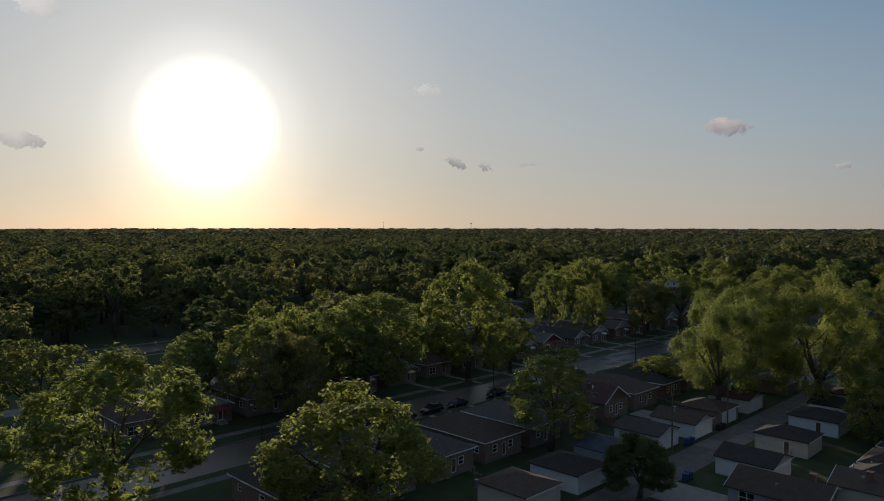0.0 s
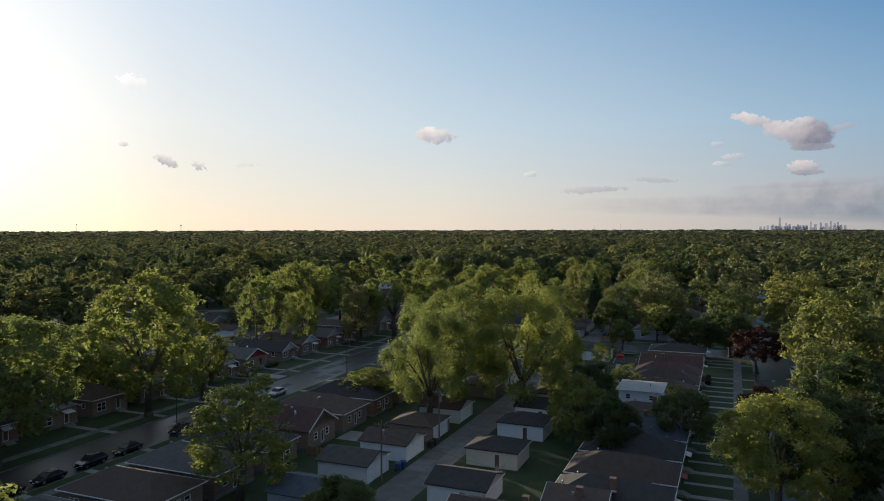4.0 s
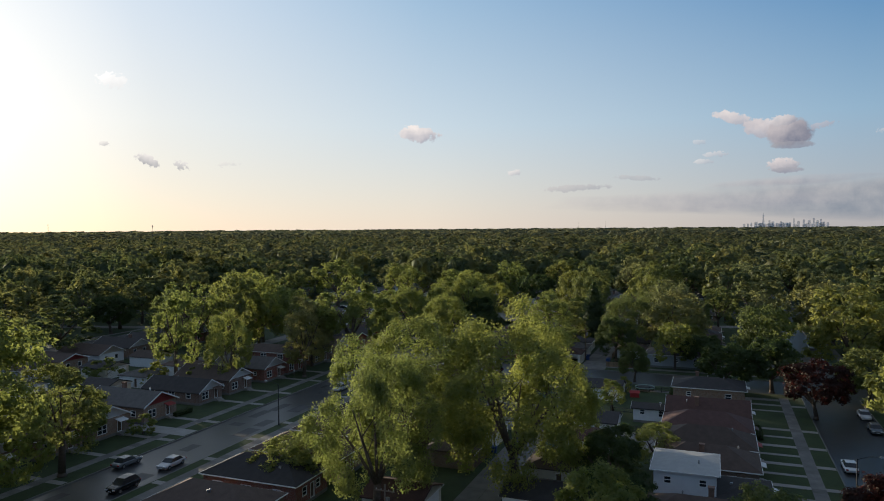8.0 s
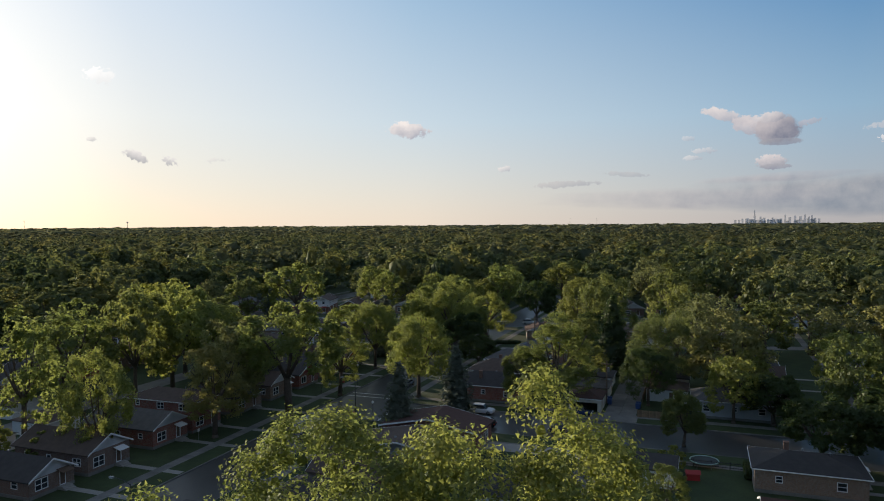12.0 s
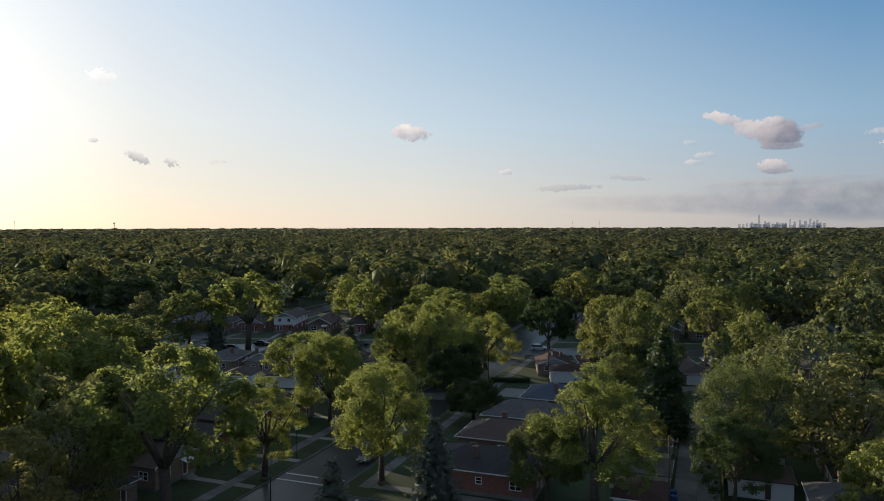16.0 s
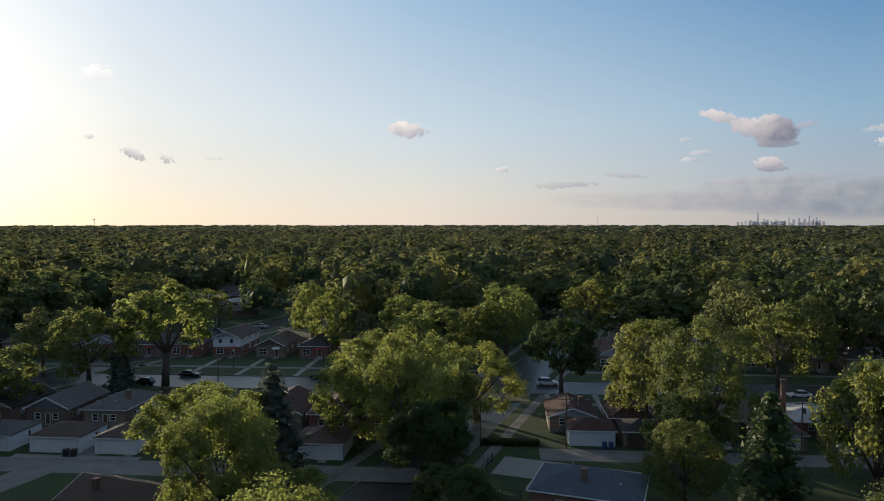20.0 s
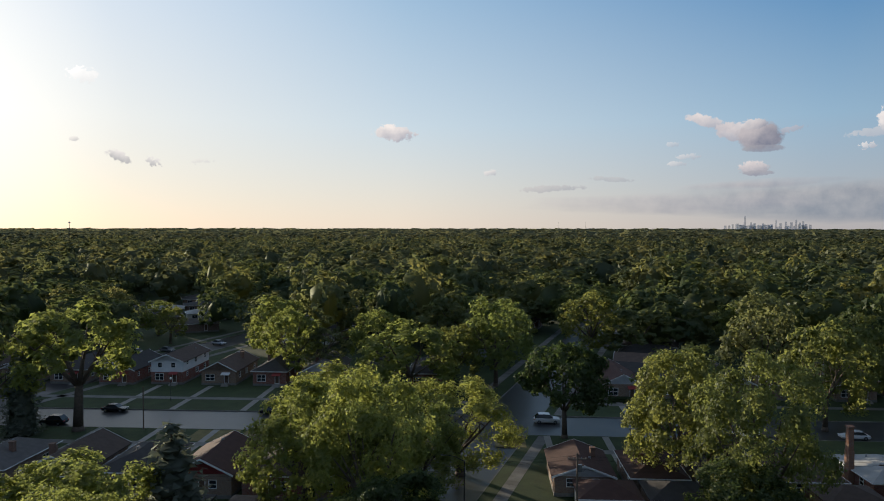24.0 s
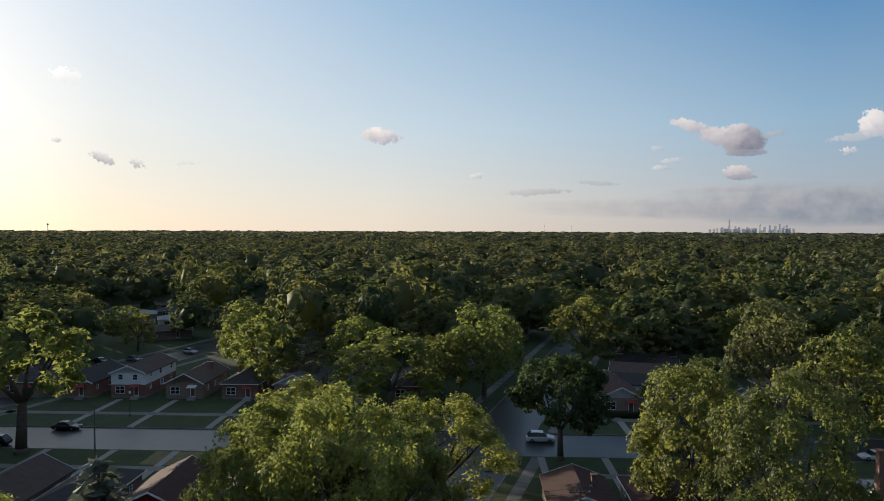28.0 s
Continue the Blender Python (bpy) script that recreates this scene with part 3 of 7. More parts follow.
def window(parent, p, q, hole, frame_mat="paint_white", door=False, plain=False):
    """A window or door in an opening: frame, pane, sill."""
    p, q = Vector((*p, 0)), Vector((*q, 0))
    d = (q - p).normalized()
    n = Vector((d.y, -d.x, 0))
    a, e, lo, hi = hole
    at = lambda s, z, o: p + d * s + Vector((0, 0, z)) + n * o

    def bar(b, s0, s1, z0, z1, o0, o1):
        c = [at(s0, z0, o0), at(s1, z0, o0), at(s1, z0, o1), at(s0, z0, o1), at(s0, z1, o0), at(s1, z1, o0), at(s1, z1, o1), at(s0, z1, o1)]
        b.solid(c, [(0, 1, 2, 3), (7, 6, 5, 4), (1, 0, 4, 5), (2, 1, 5, 6), (3, 2, 6, 7), (0, 3, 7, 4)])
    f = Build()
    w = 0.09
    xs = [a, a + w, e - w, e] if door or e - a < 1.3 else [a, a + w, (a + e) / 2 - 0.04, (a + e) / 2 + 0.04, e - w, e]
    zs = [lo, lo + w, hi - w, hi] if door or plain else [lo, lo + w, (lo + hi) / 2 - 0.03, (lo + hi) / 2 + 0.03, hi - w, hi]
    # one lattice of rails and stiles, front and back
    nx, nz = len(xs), len(zs)
    pts = [at(s, z, o) for o in (0.035, -0.1) for z in zs for s in xs]
    idx = lambda o, k, i: o * nx * nz + k * nx + i
    solid_ = lambda i, k: 0 <= i < nx - 1 and 0 <= k < nz - 1 and not (i % 2 == 1 and k % 2 == 1)
    fs = []
    for k in range(nz - 1):
        for i in range(nx - 1):
            if not solid_(i, k):
                continue
            fs.append((idx(0, k, i), idx(0, k, i + 1), idx(0, k + 1, i + 1), idx(0, k + 1, i)))
            for di, dk, p0, p1 in ((-1, 0, (k, i), (k + 1, i)), (1, 0, (k + 1, i + 1), (k, i + 1)), (0, -1, (k, i + 1), (k, i)), (0, 1, (k + 1, i), (k + 1, i + 1))):
                if not solid_(i + di, k + dk):
                    fs.append((idx(0, *p0), idx(0, *p1), idx(1, *p1), idx(1, *p0)))
    f.solid(pts, fs)
    g = Build()
    g.face(at(a + w, lo + w, -0.07), at(e - w, lo + w, -0.07), at(e - w, hi - w, -0.07), at(a + w, hi - w, -0.07))
    if door:
        dr = part("door", f, frame_mat, parent)
        part("panel", g, "paint_brown" if door is True else door, dr)
    else:
        wi = part("window", f, frame_mat, parent)
        part("pane", g, "glass", wi)


def roof_gable(w, d, h, rise, over, thick=0.16):
    """Ridge along y."""
    b = Build()
    sl = rise / (w / 2)
    z0 = h - over * sl
    for s in (-1, 1):
        pts = [(s * (w / 2 + over), -d / 2 - over, z0), (0, -d / 2 - over, h + rise), (0, d / 2 + over, h + rise), (s * (w / 2 + over), d / 2 + over, z0)]
        if s > 0:
            pts = pts[::-1]
        b.slab([(x, y, z + thick) for x, y, z in pts[::-1]], thick)
    return b


def roof_hip(w, d, h, rise, over, thick=0.16):
    b = Build()
    W, D = w / 2 + over, d / 2 + over
    r = max(D - W, 0.4) if D > W else 0
    q = 0 if D > W else max(W - D, 0.4)
    z0, z1 = h + thick - 0.1, h + rise + thick
    A, B, C, E = (-W, -D, z0), (W, -D, z0), (W, D, z0), (-W, D, z0)
    if D > W:
        R0, R1 = (0, -r, z1), (0, r, z1)
        b.face(A, B, R0)
        b.face(B, C, R1, R0)
        b.face(C, E, R1)
        b.face(E, A, R0, R1)
    else:
        R0, R1 = (-q, 0, z1), (q, 0, z1)
        b.face(A, B, R1, R0)
        b.face(B, C, R1)
        b.face(C, E, R0, R1)
        b.face(E, A, R0)
    lo = [(x, y, z - thick) for x, y, z in (A, B, C, E)]
    for i in range(4):
        t = (A, B, C, E)
        b.face(lo[i], lo[(i + 1) % 4], t[(i + 1) % 4], t[i])
    b.face(*lo[::-1])
    return b


def house(m, w=8.0, d=13.0, h=3.2, rise=1.9, kind="gable", wall="brick_tan", roof="roof_brown", gable="siding_white", label="", seed=0,
          porch=True, chimney=True, storeys=1, across=False, plain=False, upper=None, name="house", category="house", group="houses along the streets"):
    """A small detached house; its front looks to local -y. across: the ridge runs along x."""
    r = random.Random(seed * 7 + 3)
    label = label or "one-storey %s house with a %s shingle roof" % (wall.split("_")[-1] + " brick" if "brick" in wall else wall.split("_")[-1] + " clad", roof.split("_")[-1])
    t = thing(name, m, label, category, group)
    w, d = w * SCALE, d * SCALE
    W, D = (w / 2, d / 2)
    cs = [(-W, -D), (W, -D), (W, D), (-W, D)]
    body, upper_body = Build(), Build()
    opens = []
    for i in range(4):
        p, q = cs[i], cs[(i + 1) % 4]
        length = math.hypot(q[0] - p[0], q[1] - p[1])
        holes = []
        for s in range(storeys):
            z = 1.25 + s * 2.45
            if i == 0 and s == 0:
                holes.append((length * 0.12, length * 0.12 + 2.0, z - 0.35, z + 1.2, 0))
                holes.append((length * 0.66, length * 0.66 + 1.0, 0.45, 2.55, 1))
            elif i in (0, 2):
                for k in (0.2, 0.62):
                    holes.append((length * k, length * k + 1.1, z, z + 1.2, 0))
                if i == 2 and s == 0:
                    holes.append((length * 0.45, length * 0.45 + 0.95, 0.4, 2.45, 1))
            else:
                n = max(2, int(length // 4.5))
                for k in range(n):
                    c = length * (k + 0.5) / n + r.uniform(-0.4, 0.4)
                    ww = r.choice((0.9, 0.9, 1.2, 1.6))
                    holes.append((c - ww / 2, c + ww / 2, z + (0.25 if ww < 1 else 0), z + 1.2, 0))
        if plain:
            holes = holes[:1 if i % 2 else 2]
        wall_panel(body, p, q, -0.1, h if not upper else 2.75, [x[:4] for x in holes if not upper or x[3] < 2.7])
        if upper:
            wall_panel(upper_body, p, q, 2.75, h, [x[:4] for x in holes if x[2] > 2.7])
        opens += [(p, q, x) for x in holes]
    part("wall", body, wall, t)
    if upper:
        part("upper_wall", upper_body, upper, t, "white clad upper storey")
    found = Build()
    for i in range(4):
        p, q = cs[i], cs[(i + 1) % 4]
        dx, dy = q[0] - p[0], q[1] - p[1]
        n_ = math.hypot(dx, dy)
        ox, oy = dy / n_ * 0.04, -dx / n_ * 0.04
        found.solid([(p[0] + ox, p[1] + oy, -0.1), (q[0] + ox, q[1] + oy, -0.1), (q[0] + ox, q[1] + oy, 0.42), (p[0] + ox, p[1] + oy, 0.42), (p[0], p[1], 0.46), (q[0], q[1], 0.46)],
                    [(0, 1, 2, 3), (3, 2, 5, 4)])
    part("foundation", found, "concrete_old", t)
    for p, q, x in opens:
        window(t, p, q, x[:4], "paint_white", door=bool(x[4]), plain=plain)
    over = 0.4
    if kind == "gable":
        if across:
            rb = roof_gable(d, w, h, rise, over)
            rb.v = [(y, -x, z) for x, y, z in rb.v]
            ends = [((-W, -D), (-W, D)), ((W, -D), (W, D))]
        else:
            rb = roof_gable(w, d, h, rise, over)
            ends = [((-W, -D), (W, -D)), ((-W, D), (W, D))]
        rf = part("roof", rb, roof, t)
        for p, q in ends:
            gb = Build()
            mid = ((p[0] + q[0]) / 2, (p[1] + q[1]) / 2)
            gb.face((*p, h), (*q, h), (*mid, h + rise))
            gb.face((*q, h), (*p, h), (*mid, h + rise))
            ge = part("gable_end", gb, gable, t)
            # rake boards
            out = 1 if (p[1] > 0 if not across else p[0] > 0) else -1
            for e in (p, q):
                rk = Build()
                o = over + 0.03
                if not across:
                    y = p[1] + out * o
                    sx = 1 if e[0] > 0 else -1
                    e0, e1 = (e[0] + sx * over, h - over * rise / W), (0, h + rise)
                    rk.solid([(e0[0], y, e0[1] - 0.06), (e1[0], y, e1[1] - 0.06), (e1[0], y, e1[1] + 0.19), (e0[0], y, e0[1] + 0.19), (e0[0], y - out * 0.05, e0[1] - 0.06), (e1[0], y - out * 0.05, e1[1] - 0.06), (e1[0], y - out * 0.05, e1[1] + 0.19), (e0[0], y - out * 0.05, e0[1] + 0.19)],
                             [(0, 1, 2, 3), (7, 6, 5, 4), (0, 4, 5, 1), (3, 2, 6, 7)])
                else:
                    x = p[0] + out * o
                    sy = 1 if e[1] > 0 else -1
                    e0, e1 = (e[1] + sy * over, h - over * rise / D), (0, h + rise)
                    rk.solid([(x, e0[0], e0[1] - 0.06), (x, e1[0], e1[1] - 0.06), (x, e1[0], e1[1] + 0.19), (x, e0[0], e0[1] + 0.19), (x - out * 0.05, e0[0], e0[1] - 0.06), (x - out * 0.05, e1[0], e1[1] - 0.06), (x - out * 0.05, e1[0], e1[1] + 0.19), (x - out * 0.05, e0[0], e0[1] + 0.19)],
                             [(0, 1, 2, 3), (7, 6, 5, 4), (0, 4, 5, 1), (3, 2, 6, 7)])
                part("rake_board", rk, "paint_white", rf)
    else:
        rf = part("roof", roof_hip(w, d, h, rise, over), roof, t)
        ft = Build()
        for (x0, y0), (x1, y1) in (((-W - over, -D - over), (W + over, -D - over)), ((W + over, -D - over), (W + over, D + over)), ((W + over, D + over), (-W - over, D + over)), ((-W - over, D + over), (-W - over, -D - over))):
            dx, dy = x1 - x0, y1 - y0
            n_ = math.hypot(dx, dy)
            ox, oy = dy / n_ * 0.07, -dx / n_ * 0.07
            ft.solid([(x0, y0, h - 0.1), (x1, y1, h - 0.1), (x1 + ox, y1 + oy, h - 0.08), (x0 + ox, y0 + oy, h - 0.08), (x0, y0, h + 0.05), (x1, y1, h + 0.05), (x1 + ox, y1 + oy, h + 0.05), (x0 + ox, y0 + oy, h + 0.05)],
                     [(0, 3, 2, 1), (3, 7, 6, 2), (4, 5, 6, 7)])
        part("gutter", ft, "paint_white", rf)
    # vents, chimney
    top = h + rise
    for k in range(0 if plain else r.choice((1, 2))):
        vx = r.uniform(-0.3, 0.3) * (w if not across else w * 1.2)
        vy = r.uniform(-0.35, 0.35) * d
        if kind == "gable":
            zz = h + rise * (1 - abs(vx) / W) if not across else h + rise * (1 - abs(vy) / D)
        else:
            zz = h + rise * min(1, (W - abs(vx)) / min(W, D), (D - abs(vy)) / min(W, D))
        vb = Build()
        if r.random() < 0.6:
            vb.tube((vx, vy, zz - 0.1), (vx, vy, zz + 0.5), 0.09, 0.09, 6)
            vb.tube((vx, vy, zz + 0.5), (vx, vy, zz + 0.62), 0.16, 0.05, 6)
        else:
            vb.box(vx - 0.22, vy - 0.22, zz - 0.1, vx + 0.22, vy + 0.22, zz + 0.36, 0.06)
        part("roof_vent", vb, "metal_grey", rf)
    if chimney and r.random() < 0.42:
        cx, cy = (W - 0.35) * r.choice((-1, 1)) * 0.55, r.uniform(-0.1, 0.25) * d
        cb = Build()
        cb.box(cx - 0.32, cy - 0.32, h, cx + 0.32, cy + 0.32, top + 0.55)
        cb.box(cx - 0.38, cy - 0.38, top + 0.55, cx + 0.38, cy + 0.38, top + 0.67)
        part("chimney", cb, "chimney_brick", t)
    if porch:
        st = Build()
        sx = -W + w * 0.66 + 0.5
        prof = [(-D - 0.02, -0.05), (-D - 1.5, -0.05), (-D - 1.5, 0.15), (-D - 1.2, 0.15), (-D - 1.2, 0.3), (-D - 0.9, 0.3), (-D - 0.9, 0.45), (-D - 0.02, 0.45)]
        st.solid([(x, y, z) for x in (sx - 0.8, sx + 0.8) for y, z in prof], [tuple(range(7, -1, -1)), tuple(range(8, 16))] + [(i, (i + 1) % 8, 8 + (i + 1) % 8, 8 + i) for i in range(8)])
        part("step", st, "concrete", t)
        aw = Build()
        aw.solid([(sx - 0.95, -D - 0.01, 2.85), (sx + 0.95, -D - 0.01, 2.85), (sx + 0.95, -D - 1.2, 2.5), (sx - 0.95, -D - 1.2, 2.5), (sx - 0.95, -D - 0.01, 2.78), (sx + 0.95, -D - 0.01, 2.78), (sx + 0.95, -D - 1.2, 2.43), (sx - 0.95, -D - 1.2, 2.43)],
                 [(3, 2, 1, 0), (4, 5, 6, 7), (0, 1, 5, 4), (1, 2, 6, 5), (2, 3, 7, 6), (3, 0, 4, 7)])
        part("awning", aw, r.choice(("paint_white", "paint_red", "paint_brown", "paint_white")), t)
    return t


def garage(m, w=6.4, d=6.4, h=2.5, rise=1.1, kind="hip", wall="siding_white", roof="roof_dark", label="", seed=0, shut=True):
    """A detached garage; its wide door looks to local -y."""
    t = thing("garage", m, label or "%s detached garage with a %s shingle roof" % (wall.split("_")[-1], roof.split("_")[-1]), "garage", "garages along the alleys")
    w, d = w * SCALE, d * SCALE
    W, D = w / 2, d / 2
    cs = [(-W, -D), (W, -D), (W, D), (-W, D)]
    body = Build()
    hole = (0.6, w - 0.6, -0.02, 2.15)
    side = (d * 0.55, d * 0.55 + 0.9, -0.02, 2.05)
    for i in range(4):
        wall_panel(body, cs[i], cs[(i + 1) % 4], -0.1, h, [hole] if i == 0 else [side] if i == 1 else [])
    part("wall", body, wall, t)
    dr = Build()
    n = 5
    for k in range(n if shut else 1):
        z0, z1 = 2.13 * k / n, 2.13 * (k + 1) / n - 0.025
        if not shut:
            z0, z1 = 1.75, 2.13
        dr.box(-W + 0.62, -D + 0.05, z0, W - 0.62, -D + 0.1, z1)
    part("garage_door", dr, "paint_brown" if seed == 99 else "paint_white" if seed % 3 else "siding_cream", t)
    window(t, cs[1], cs[2], side, "paint_white", door=True)
    if kind == "hip":
        rf = part("roof", roof_hip(w, d, h, rise, 0.3), roof, t)
    else:
        rf = part("roof", roof_gable(w, d, h, rise, 0.3), roof, t)
        for y in (-D, D):
            gb = Build()
            gb.face((-W, y, h), (W, y, h), (0, y, h + rise))
            gb.face((W, y, h), (-W, y, h), (0, y, h + rise))
            part("gable_end", gb, wall, t)
    for y in (-D - 0.33, D + 0.3):
        fs = Build()
        fs.box(-W - 0.3, y, h - 0.12, W + 0.3, y + 0.03, h + 0.04)
        part("fascia", fs, "paint_white", rf)
    return t


HW = ["brick_tan", "brick_red", "brick_brown", "brick_tan", "brick_tan", "brick_brown", "siding_white", "siding_grey"]
HR = ["roof_brown", "roof_dark", "roof_brown", "roof_grey", "roof_rust", "roof_dark"]
rh = random.Random(11)


def street_house(u, v_front, face, w=6.2, d=11.0, **more):
    """A house on a street along u: face +1 looks to +v, -1 to -v."""
    return house(at_uv(u, v_front - face * d / 2, 0, 90 if face > 0 else -90), w=w, d=d, seed=int(u * 3 + v_front), **more)


def any_look():
    return dict(kind=rh.choice(("gable", "hip", "hip")), wall=rh.choice(HW), roof=rh.choice(HR), gable=rh.choice(("siding_white", "paint_red", "siding_cream", "siding_white")),
                h=3.0 + rh.uniform(-0.1, 0.3), rise=1.55 + rh.uniform(-0.2, 0.3))


T, RB, BB, SW, SG, SC = "brick_tan", "brick_red", "brick_brown", "siding_white", "siding_grey", "siding_cream"
BR, DK, GY, RU, BL = "roof_brown", "roof_dark", "roof_grey", "roof_rust", "roof_blue"
# east side of the first street, before the cross street
for u, w, kind, wall, roof, more in (
        (13.0, 6.4, "hip", T, DK, {}), (21.6, 6.4, "hip", BB, BR, {}), (30.6, 6.6, "hip", T, GY, {}), (39.3, 6.8, "hip", T, BR, {}), (47.6, 6.4, "hip", BB, GY, {}), (56.0, 6.2, "hip", T, DK, {}),
        (64.8, 6.4, "gable", T, "roof_red", dict(gable=T, rise=2.4)), (73.4, 6.8, "hip", T, BR, dict(rise=2.0)), (82.0, 6.2, "hip", RB, DK, {}), (90.6, 6.4, "hip", T, BR, {}), (99.2, 6.4, "hip", BB, BR, {}),
        (107.6, 6.2, "hip", RB, DK, {}), (116.0, 6.4, "hip", T, DK, {}), (124.2, 6.2, "gable", BB, BR, {}), (132.8, 6.9, "gable", SG, BR, dict(across=True, gable=SG, rise=1.5)), (142.2, 6.4, "gable", RB, "roof_rust", dict(across=True, gable=RB, rise=1.6))):
    street_house(u, -57.8, -1, w, 11.4 if u < 130 else 13.0, kind=kind, wall=wall, roof=roof, **more)
# west side of the second street
for u, w, kind, wall, roof, more in (
        (16.0, 6.0, "hip", T, BR, {}), (23.7, 6.0, "hip", BB, DK, {}), (31.4, 6.0, "hip", T, BR, {}), (39.2, 6.0, "hip", T, GY, {}), (54.9, 6.0, "hip", RB, DK, {}), (62.5, 6.2, "hip", T, BR, {}), (70.2, 6.2, "hip", BB, DK, {}),
        (77.9, 6.2, "hip", T, BL, {}), (85.6, 6.2, "hip", RB, BR, {}), (102.0, 6.4, "hip", T, BR, {}), (109.6, 6.2, "hip", RB, BR, {}), (117.0, 6.2, "hip", T, "roof_red", {}), (125.0, 7.0, "gable", SW, "roof_rust", dict(gable=SW, rise=1.7)), (141.0, 7.2, "hip", T, DK, dict(rise=1.3))):
    street_house(u, -2.8, 1, w, 10.6, kind=kind, wall=wall, roof=roof, **more)
house(at_uv(50.6, -10.4, 0, 90), w=5.2, d=5.2, h=4.2, rise=1.2, kind="gable", wall=SC, roof=BR, gable=SC, seed=8, porch=False, label="cream stucco rear wing with a low brown gable roof")
house(at_uv(46.9, -16.8, 0, 0), w=8.6, d=6.4, h=2.7, rise=1.5, kind="gable", wall=SG, roof=BR, gable=SG, across=True, seed=9, porch=False, label="long low grey house with a brown shingle roof")
house(at_uv(94.0, -9.9, 0, 90), w=6.4, d=5.8, h=5.6, rise=0.3, kind="hip", wall=SW, roof="roof_pale", storeys=2, seed=12, porch=False, chimney=False, label="two-storey white-clad house with a low pale roof and dark windows")
house(at_uv(94.0, -4.5, 0, 90), w=6.2, d=4.8, h=2.9, rise=0.9, kind="hip", wall=RB, roof=DK, seed=13, chimney=False, label="low brick front wing with a dark hipped roof")
house(at_uv(125.2, -15.6, 0, 90), w=3.2, d=5.2, h=2.6, rise=0.5, kind="gable", wall=SW, roof=DK, gable=SW, seed=14, porch=False, chimney=False, label="white sun room with a row of tall windows")
# west side of the first street
for u, w, kind, wall, roof, more in (
        (12.0, 6.4, "hip", T, BR, {}), (21.0, 6.4, "gable", BB, DK, {}), (30.0, 6.4, "hip", T, GY, {}), (39.0, 6.4, "gable", T, BR, {}), (48.0, 6.4, "hip", RB, DK, {}), (57.0, 6.4, "gable", T, BR, {}), (66.0, 6.4, "hip", T, BR, {}),
        (75.0, 6.4, "gable", BB, GY, {}), (84.0, 6.4, "hip", T, BR, {}), (92.0, 6.2, "gable", T, GY, {}), (101.2, 6.6, "gable", T, GY, dict(gable="paint_red")), (112.4, 5.6, "gable", BB, DK, dict(h=2.6)), (120.2, 6.2, "gable", BB, BR, {}),
        (130.4, 6.4, "gable", RB, GY, {}), (137.6, 6.0, "hip", RB, BR, dict(h=5.2, storeys=2, rise=1.2)), (147.4, 6.6, "hip", T, DK, dict(h=2.8)), (156.4, 6.4, "gable", T, BR, {})):
    street_house(u, -84.4, 1, w, 11.5, kind=kind, wall=wall, roof=roof, **more)


def far_row(u0, u1, v_front, face, step=8.8):
    """Houses in back streets, seen over roofs and between trees."""
    u = u0
    while u < u1:
        look_ = any_look()
        street_house(u, v_front, face, 6.4, 11.0 + rh.uniform(-1, 1), plain=True, porch=False, **look_)
        u += step


far_row(70, 160, -137.5, -1)
far_row(60, 145, 23.5, -1)
far_row(165, 190, -84.4, 1)
far_row(165, 200, -137.5, -1)
far_row(192, 232, 23.5, -1)
far_row(166, 186, 23.5, -1)
# second block
street_house(167.8, -57.8, -1, 7.4, 12.0, kind="hip", wall=RB, roof=DK)
street_house(178.6, -57.8, -1, 6.8, 11.0, kind="hip", wall=T, roof=BR)
street_house(189.0, -57.8, -1, 6.8, 11.0, kind="hip", wall=T, roof=GY)
street_house(200.4, -55.2, -1, 7.4, 10.2, kind="hip", wall="brick_orange", roof=BL, label="orange brick bungalow with a blue-grey hipped shingle roof")
for u, kind, wall, roof in ((168.8, "hip", SG, GY), (178.0, "hip", T, DK), (187.0, "gable", T, BR), (196.0, "hip", BB, DK), (205.0, "hip", T, BR)):
    street_house(u, -6.0 if u > 170 else -9.0, 1, 6.6, 11.0, kind=kind, wall=wall, roof=roof)
